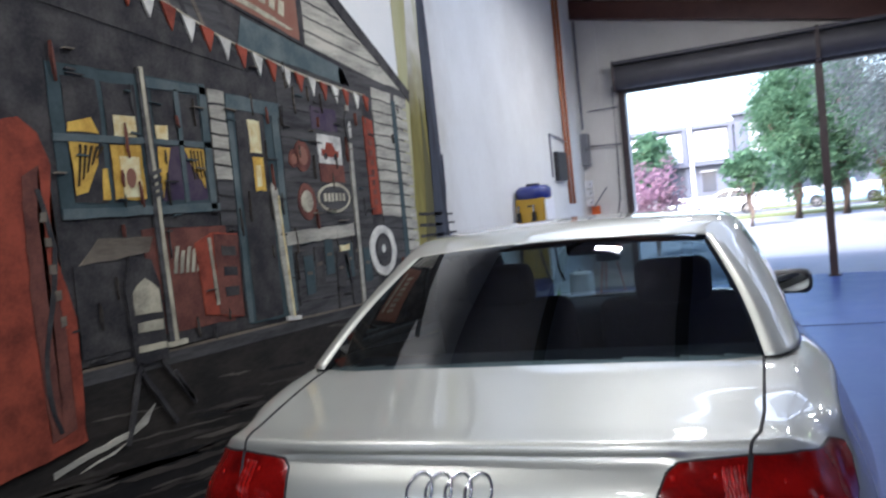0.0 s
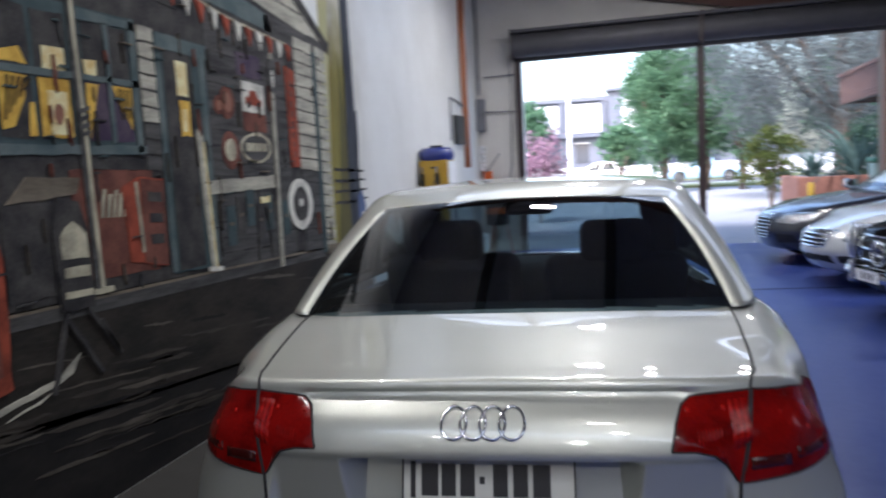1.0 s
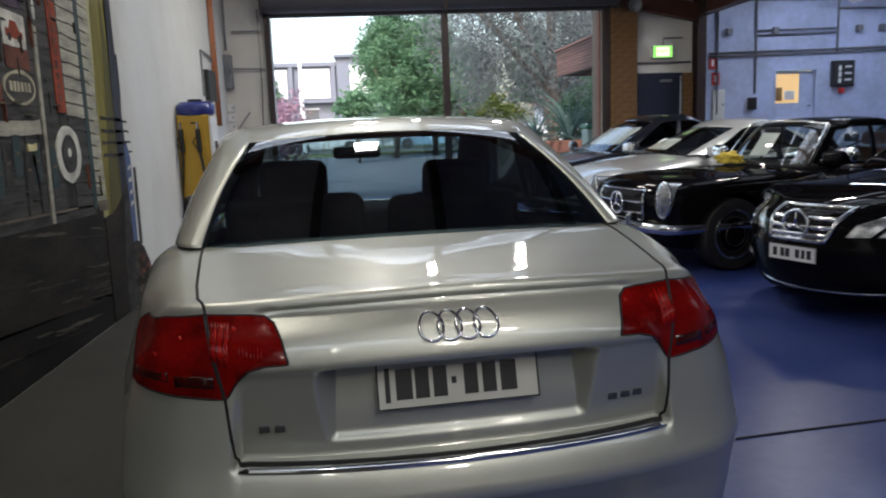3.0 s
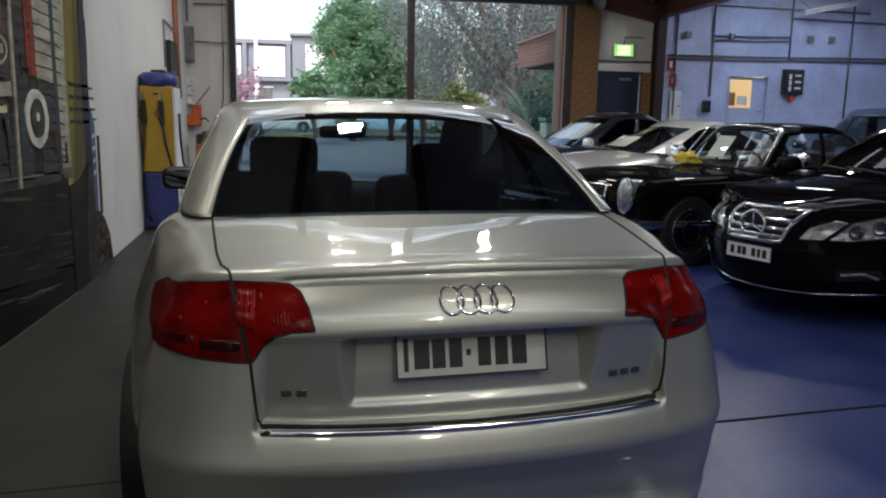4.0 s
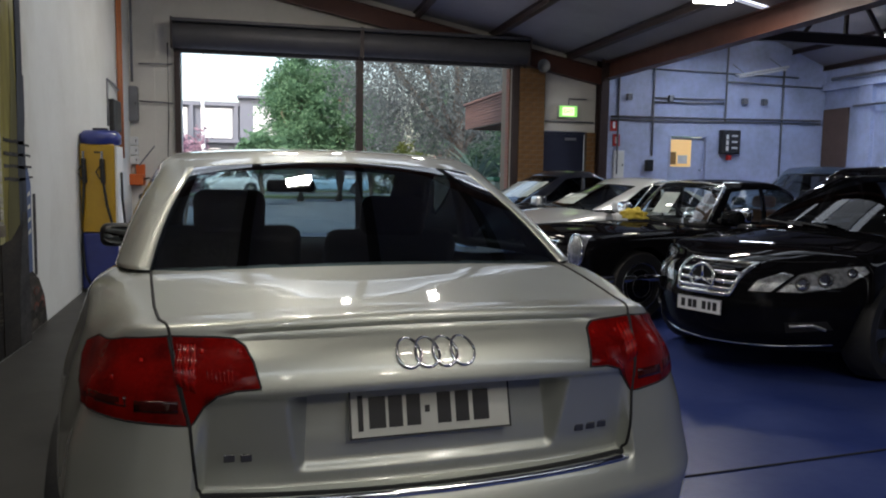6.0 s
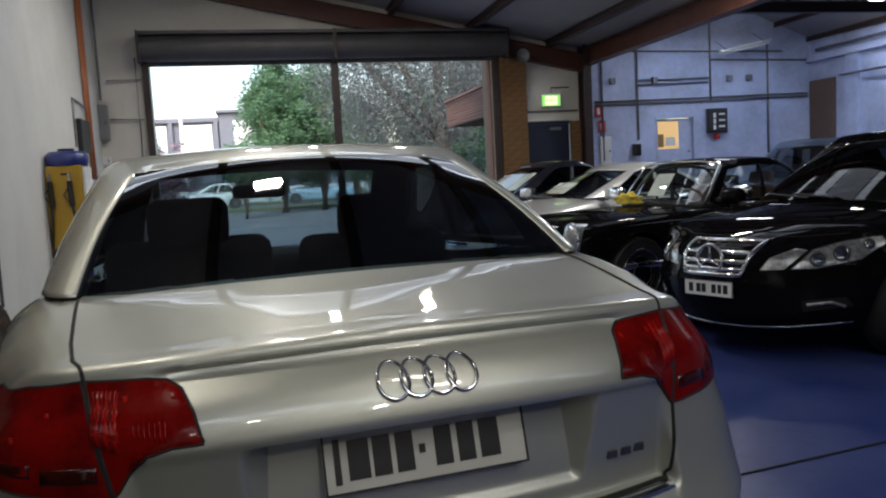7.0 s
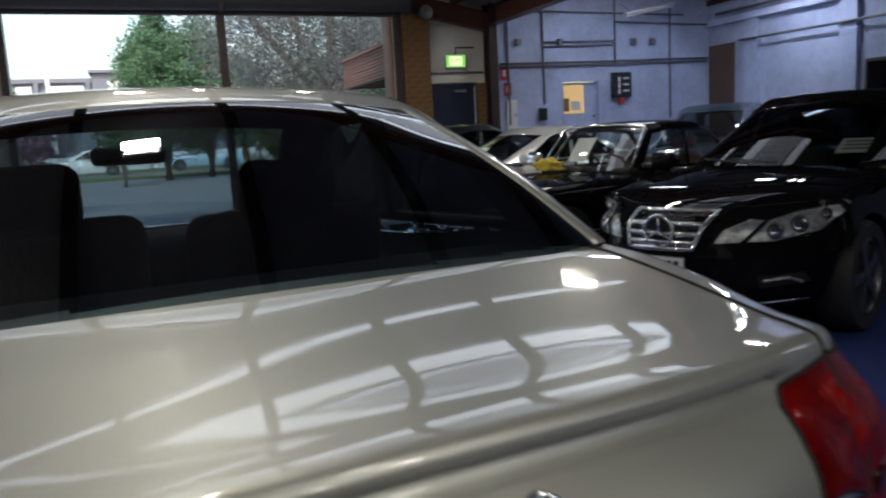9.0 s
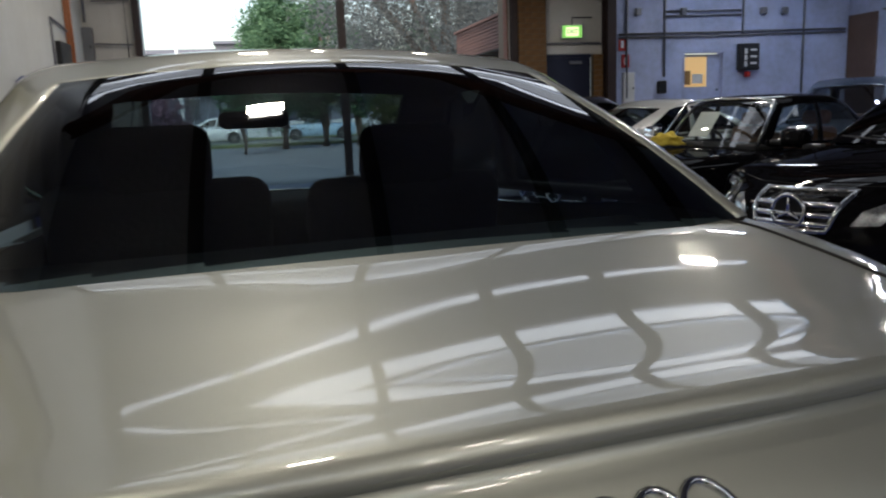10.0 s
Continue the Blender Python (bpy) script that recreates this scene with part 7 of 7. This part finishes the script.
def leafy(name, base, spot):
    m = material(name, base, 0.95, spot=spot, scale=0.8, amount=0.9, spec=0.05)
    nt = m.node_tree
    g = nt.nodes.new("ShaderNodeNewGeometry")
    mx = nt.nodes.new("ShaderNodeMix")
    mx.data_type, mx.blend_type = "RGBA", "MULTIPLY"
    src = nt.nodes["Principled BSDF"].inputs["Base Color"].links[0].from_socket
    rng = nt.nodes.new("ShaderNodeMapRange")
    rng.inputs["To Min"].default_value, rng.inputs["To Max"].default_value = 0.8, 1.2
    nt.links.new(g.outputs["Random Per Island"], rng.inputs["Value"])
    mx.inputs["Factor"].default_value = 1.0
    nt.links.new(src, mx.inputs["A"])
    nt.links.new(rng.outputs["Result"], mx.inputs["B"])
    nt.links.new(mx.outputs["Result"], nt.nodes["Principled BSDF"].inputs["Base Color"])
    # thin leaves let half of the light through
    tl, ms = nt.nodes.new("ShaderNodeBsdfTranslucent"), nt.nodes.new("ShaderNodeMixShader")
    nt.links.new(mx.outputs["Result"], tl.inputs["Color"])
    ms.inputs[0].default_value = 0.5
    nt.links.new(nt.nodes["Principled BSDF"].outputs[0], ms.inputs[1])
    nt.links.new(tl.outputs[0], ms.inputs[2])
    nt.links.new(ms.outputs[0], nt.nodes["Material Output"].inputs["Surface"])
    return m


LEAF = leafy("conifer_leaf", (0.12, 0.215, 0.125), (0.06, 0.125, 0.075))
GUM = leafy("gum_leaf", (0.145, 0.17, 0.18), (0.095, 0.10, 0.095))
SHRUB = leafy("shrub_leaf", (0.065, 0.085, 0.026), (0.10, 0.10, 0.035))
PINK = leafy("pink_blossom", (0.32, 0.2, 0.26), (0.16, 0.13, 0.12))
GARDEN = leafy("garden_leaf", (0.045, 0.085, 0.055), (0.03, 0.055, 0.04))
AGAVE = leafy("agave_leaf", (0.10, 0.15, 0.13), (0.07, 0.11, 0.1))

ground = part("ground", boxed(-900, 900, EY + 0.2, 1500, -0.3, -0.008), ASPHALT)
tagged(ground, "pale concrete forecourt and street running to the horizon", "ground", kind="structure")
tagged(part("ground_behind", boxed(-900, 900, -900, BACK - 0.2, -0.3, -0.02), ASPHALT), "pale concrete yard behind the workshop", "ground", kind="structure")
tagged(part("road", boxed(-200, 200, 42, 52, -0.02, 0.0), ROADMAT), "grey asphalt street across the forecourt", "road", kind="structure")
tagged(part("verge", boxed(-120, 120, 38.0, 41.5, -0.05, 0.12, bevel=0.03), GRASS), "strip of dry grass beside the street", "grass verge", kind="structure")
tagged(part("kerb", boxed(-120, 120, 41.5, 41.7, -0.05, 0.13, bevel=0.03), PALE_FACADE), "pale concrete kerb along the street", "kerb", kind="structure")
tagged(part("verge_far", boxed(-120, 120, 52, 56, -0.05, 0.12, bevel=0.03), GRASS), "strip of dry grass beyond the street", "grass verge", kind="structure")


def crown_clumps(bm, count, spread, size, flat=1.0, seed=1, shape=None, slim=0.45):
    """Many small leaves, each a bent blade, gathered in tufts that fill an uneven crown."""
    rnd = random.Random(seed)
    tufts = []
    while len(tufts) < max(90, count // 110):
        p = Vector((rnd.uniform(-1, 1), rnd.uniform(-1, 1), rnd.uniform(-1, 1)))
        lump = 0.85 + 0.35 * noise.noise(p * 1.7 + Vector((seed, 0, 0))) + 0.25 * noise.noise(p * 5.0 + Vector((0, seed, 0)))
        if p.length > lump or p.length < 0.35 * rnd.random() or (shape and rnd.random() > shape(p.z)):
            continue
        w = shape(p.z) if shape else 1.0
        tufts.append((Vector((p.x * spread[0] * w, p.y * spread[1] * w, p.z * spread[2])), rnd.uniform(0.7, 1.3)))
    reach = 0.11 * (spread[0] + spread[1] + spread[2]) / 3
    for _ in range(count):
        o, k = rnd.choice(tufts)
        c = o + Vector((rnd.gauss(0, 1) * reach, rnd.gauss(0, 1) * reach, rnd.gauss(0, 0.7) * reach * flat)) * k
        d = Vector((rnd.gauss(0, 1), rnd.gauss(0, 1), rnd.gauss(0, 0.6) * flat)).normalized()
        e = d.cross(Vector((rnd.gauss(0, 1), rnd.gauss(0, 1), rnd.gauss(0, 1)))).normalized()
        s = size * rnd.uniform(0.6, 1.4)
        a, b = bm.verts.new(c - d * s), bm.verts.new(c + d * s)
        m1, m2 = bm.verts.new(c + e * s * slim + Vector((0, 0, s * 0.2))), bm.verts.new(c - e * s * slim)
        bm.faces.new((a, m1, b))
        bm.faces.new((a, b, m2))
    return bm


def tree(name, x, y, trunk_h, r, crown_z, spread, count, size, leaf, label, seed, shape=None, flat=1.0):
    th = empty(name, pose(x, y, 0), label, "tree")
    bm = bmesh.new()
    rnd = random.Random(seed)
    tube(bm, ((0, 0, -0.1), (0.05, 0.03, trunk_h * 0.5), (-0.05, 0.0, trunk_h), (0.02, 0.05, crown_z + spread[2] * 0.4)), r, 9)
    for k in range(6):
        a = rnd.uniform(0, math.tau)
        z0 = trunk_h * rnd.uniform(0.75, 1.2)
        tube(bm, ((0, 0, z0), (math.cos(a) * spread[0] * 0.25, math.sin(a) * spread[1] * 0.25, z0 + spread[2] * 0.3), (math.cos(a) * spread[0] * 0.6, math.sin(a) * spread[1] * 0.6, z0 + spread[2] * 0.75)), r * 0.35, 6)
    part("trunk", bm, BARK, th, smooth=True)
    cm = crown_clumps(bmesh.new(), count, spread, size, flat, seed, shape, 0.45 if flat == 1.0 else 0.25)
    bmesh.ops.translate(cm, verts=cm.verts, vec=(0, 0, crown_z))
    part("crown", cm, leaf, th)["kind"] = "stuff"
    return th


cone = lambda z: max(0.15, min(1.0, 1.0 - 0.75 * max(0.0, z) ** 1.6 - 0.12 * max(0.0, -z)))
tree("conifer_tree", 0.75, 34, 2.0, 0.2, 4.2, (2.0, 2.2, 3.3), 30000, 0.075, LEAF, "dense dark green conifer beside the street", 3, cone)
tree("conifer_tree", 2.6, 35, 2.0, 0.2, 4.2, (1.6, 1.9, 3.2), 24000, 0.075, LEAF, "dense dark green conifer beside the street", 5, cone)
tree("conifer_tree", 4.0, 34, 1.6, 0.16, 3.4, (1.5, 1.5, 2.1), 15000, 0.075, LEAF, "smaller dark green conifer beside the street", 8, cone)
tree("gum_tree", 6.0, 25, 2.2, 0.28, 5.2, (4.6, 3.4, 4.4), 95000, 0.062, GUM, "tall grey-green gum tree with drooping leaves", 11, None, 2.0)
tree("gum_tree", 11.5, 31, 2.2, 0.28, 5.6, (4.2, 3.4, 3.6), 16000, 0.14, GUM, "tall grey-green gum tree with drooping leaves", 12, None, 2.0)
tree("street_tree", -0.9, 30, 1.0, 0.09, 2.2, (1.0, 1.0, 0.9), 1800, 0.12, LEAF, "small green street tree with a thin trunk", 21)
tree("street_tree", -9.5, 58, 1.6, 0.16, 4.2, (2.6, 2.4, 2.4), 2500, 0.25, LEAF, "green street tree by the grey building", 22)
for k, x in enumerate((14, 20, 27, -18, -26, 34)):
    tree("street_tree", x, 62 + 3 * (k % 2), 2.5, 0.25, 5.5, (4.0, 3.5, 3.6), 3000, 0.35, LEAF, "broad green street tree far down the street", 30 + k)


def shrub(name, x, y, z, spread, count, size, leaf, label, seed):
    th = empty(name, pose(x, y, 0), label, "shrub")
    bm = bmesh.new()
    for k in range(5):
        a = k * 1.3
        tube(bm, ((0, 0, 0), (0.1 * math.cos(a), 0.1 * math.sin(a), z * 0.5), (spread[0] * 0.5 * math.cos(a), spread[1] * 0.5 * math.sin(a), z)), 0.02, 5)
    part("stems", bm, BARK, th)
    cm = crown_clumps(bmesh.new(), count, spread, size, 1.0, seed)
    bmesh.ops.translate(cm, verts=cm.verts, vec=(0, 0, z))
    part("leaves", cm, leaf, th)["kind"] = "stuff"
    return th


shrub("pink_bush", -2.5, 18, 1.5, (0.75, 0.8, 1.15), 2600, 0.06, PINK, "pink flowering bush by the driveway fence", 41)
shrub("yellow_green_bush", 3.2, 19.6, 1.35, (0.75, 0.8, 0.85), 3200, 0.055, SHRUB, "yellow-green bush behind the brick planter", 42)
shrub("garden_bush", 5.9, 19.0, 1.6, (1.5, 1.0, 1.2), 3500, 0.06, GARDEN, "dark green garden bush behind the planter", 43)
shrub("garden_bush", 8.5, 20.0, 1.6, (1.7, 1.2, 1.3), 3000, 0.07, GARDEN, "dark green garden bush behind the planter", 44)


def agave(x, y, z, r, n, seed, label):
    th = empty("agave_plant", pose(x, y, z), label, "plant", "planter plants")
    rnd = random.Random(seed)
    for k in range(n):
        a, up = rnd.uniform(0, math.tau), rnd.uniform(0.25, 1.35)
        ln, w = r * rnd.uniform(0.7, 1.1), 0.03 + 0.012 * r
        bm = bmesh.new()
        rows = []
        for i in range(6):
            s = i / 5
            d = ln * s * math.cos(up - 0.5 * s * s)
            h = ln * s * math.sin(up) - 0.55 * ln * s * s * (1.3 - up * 0.7)
            c = Vector((math.cos(a) * d, math.sin(a) * d, h))
            t = Vector((-math.sin(a), math.cos(a), 0)) * w * (1 - s) ** 0.6
            rows.append([bm.verts.new(c - t), bm.verts.new(c - Vector((0, 0, 0.012 * (1 - s)))), bm.verts.new(c + t)])
        for p, q in zip(rows, rows[1:]):
            bm.faces.new((p[0], p[1], q[1], q[0]))
            bm.faces.new((p[1], p[2], q[2], q[1]))
        part("leaf", bm, AGAVE, th)
    return th


agave(3.62, 16.6, 0.9, 1.05, 60, 1, "spiky grey-green agave in the brick planter")
agave(4.35, 16.2, 0.9, 1.65, 70, 2, "tall spiky grey-green agave in the brick planter")
agave(5.3, 16.6, 0.9, 1.35, 50, 3, "spiky grey-green agave in the brick planter")
th = empty("brick_planter", pose(4.5, 16.3, 0), "low orange brick planter with spiky plants", "planter")
part("planter_wall", boxed(-1.35, 2.2, -0.75, -0.55, 0, 0.95, bevel=0.01), BRICK, th)
part("planter_wall", boxed(-1.35, -1.15, -0.55, 1.4, 0, 0.95, bevel=0.01), BRICK, th)
part("soil", boxed(-1.15, 2.2, -0.55, 1.4, 0, 0.9), BARK, th)
YEL = material("yellow_bollard_paint", (0.6, 0.36, 0.02), 0.5, scale=8)
th = empty("bollard", pose(3.33, 15.2, 0), "short yellow steel bollard by the driveway", "bollard")
part("post", lathe(bmesh.new(), ((0.06, 0), (0.06, 0.8), (0.04, 0.85), (0.01, 0.86))), YEL, th, smooth=True, angle=40)
part("foot_plate", boxed(-0.1, 0.1, -0.1, 0.1, 0, 0.012), YEL, th)
BIN = material("pale_green_plastic", (0.25, 0.33, 0.28), 0.5, scale=6)
DGREEN = material("dark_green_plastic", (0.02, 0.11, 0.06), 0.5, scale=6)
th = empty("wheelie_bin", pose(4.45, 14.4, 0), "pale wheelie bin with a green lid", "bin")
bm = bmesh.new()
box(bm, -0.24, 0.24, -0.25, 0.25, 0.08, 1.2, bevel=0.03)
for v in bm.verts:
    s = 0.8 + 0.2 * (v.co.z / 1.2)
    v.co.x *= s
    v.co.y *= s
part("body", bm, BIN, th)
part("lid", boxed(-0.27, 0.27, -0.29, 0.28, 1.2, 1.3, bevel=0.035, seg=3), DGREEN, th, "green lid")
for s in (-0.2, 0.2):
    part("wheel", rod(bmesh.new(), (s - 0.02, 0.22, 0.1), (s + 0.02, 0.22, 0.1), 0.1), RUBBER, th)

# slatted canopy beyond the brick jamb
CANOPY = material("weathered_brown_slat", (0.15, 0.075, 0.055), 0.8, spot=(0.09, 0.045, 0.035), scale=4, amount=0.8, bump=0.3, stretch=(1, 0.15, 1))
th = empty("porch_canopy", pose(4.15, 12.5, 0), "brown slatted timber canopy beyond the doorway", "canopy")
for k in range(9):
    part("slat", boxed(-0.02 + 0.004 * (k % 2), 0.015, 0.0, 4.0, 2.42 + k * 0.062, 2.472 + k * 0.062, bevel=0.004), CANOPY, th)
    part("slat", boxed(0.0, 3.3, 4.0, 4.03, 2.42 + k * 0.062, 2.472 + k * 0.062, bevel=0.004), CANOPY, th)
part("backing", boxed(0.016, 0.04, 0.0, 3.99, 2.40, 2.98), DARK_STEEL, th)
part("roof", boxed(-0.05, 3.4, -0.1, 4.1, 2.98, 3.03), CANOPY, th)
for y in (0.3, 3.8):
    part("canopy_post", boxed(1.6, 1.72, y - 0.06, y + 0.06, 0, 2.98), CANOPY, th)

# fence and gate side by the left jamb
th = empty("driveway_fence", pose(-2.6, 13.4, 0), "pale boarded fence beside the driveway", "fence")
for k in range(9):
    part("board", boxed(-0.02, 0.02, k * 0.17 - 0.07, k * 0.17 + 0.08, 0, 1.9), PALE_FACADE, th)
part("rail", boxed(0.02, 0.06, -0.1, 1.5, 1.5, 1.58), PALE_FACADE, th)

# two-storey building across the street
th = empty("office_building", pose(0, 60, 0), "two-storey grey office building with pale panels and dark windows", "building")
part("wall", boxed(-30, -3.0, 0, 8, 0, 6.3), FACADE, th)
part("wall", boxed(-3.0, 9.0, -0.6, 8, 0, 6.9), FACADE, th)
part("roof", boxed(-30.3, -2.9, -0.3, 8.2, 6.3, 6.6), FACADE, th)
part("roof", boxed(-3.2, 9.3, -0.9, 8.2, 6.9, 7.1), FACADE, th)
for k in range(8):
    x = -5.9 - k * 3.3
    part("panel", boxed(x, x + 2.3, -0.12, 0.0, 3.85, 6.1, bevel=0.02), PALE_FACADE, th, "pale upper panel")
    w = part("window", boxed(x + 0.3, x + 1.3, -0.05, 0.02, 1.5, 3.0), PANE, th)
    part("window_frame", boxed(x + 0.2, x + 1.4, -0.09, -0.03, 3.0, 3.1), PALE_FACADE, w)
    part("pier", boxed(x + 2.45, x + 2.75, -0.35, 0.0, 0, 6.3), FACADE, th)
part("sun_hood", boxed(-30, -3.0, -0.6, 0, 3.5, 3.75), FACADE, th)
for k in range(4):
    x = -2.0 + k * 2.7
    part("panel", boxed(x, x + 1.7, -0.72, -0.6, 4.0, 6.3, bevel=0.02), PALE_FACADE, th, "pale upper panel")
    part("window", boxed(x, x + 1.7, -0.66, -0.58, 1.0, 3.0), PANE, th)
th = empty("low_wall", pose(0, 54.5, 0), "low pale wall along the far pavement", "wall")
for k in range(12):
    part("wall_panel", boxed(-14 + k * 3.6, -10.6 + k * 3.6, -0.1, 0.1, 0, 1.15, bevel=0.02), PALE_FACADE, th)
for k in range(3):
    th = empty("far_house", pose(22 + k * 17, 72, 0), "pale house with a tiled roof far down the street", "house")
    part("wall", boxed(-6, 6, -4, 4, 0, 3.2), PALE_FACADE, th)
    bm = bmesh.new()
    slab(bm, ((-6.5, 3.1), (6.5, 3.1), (4.5, 5.2), (-4.5, 5.2)), 8.6, Matrix.Translation((0, 4.3, 0)) @ Matrix.Rotation(math.pi / 2, 4, "X"))
    part("roof", bm, TILE, th)
    for x in (-3.5, 2.0):
        part("window", boxed(x, x + 1.6, -4.05, -3.95, 1.0, 2.3), PANE, th)
th = empty("street_light_pole", pose(-4.0, 40, 0), "pale steel street light pole", "street lamp")
part("pole", lathe(bmesh.new(), ((0.13, 0), (0.1, 4), (0.07, 8.2), (0.01, 8.2)), None, 14), PALE_FACADE, th, smooth=True, angle=50)
part("arm", tube(bmesh.new(), ((0, 0, 8.1), (-0.5, 0, 8.4), (-1.6, 0, 8.5)), 0.045), PALE_FACADE, th, smooth=True)
part("lantern", boxed(-2.1, -1.5, -0.12, 0.12, 8.42, 8.54, bevel=0.04), GREY_STEEL, th)
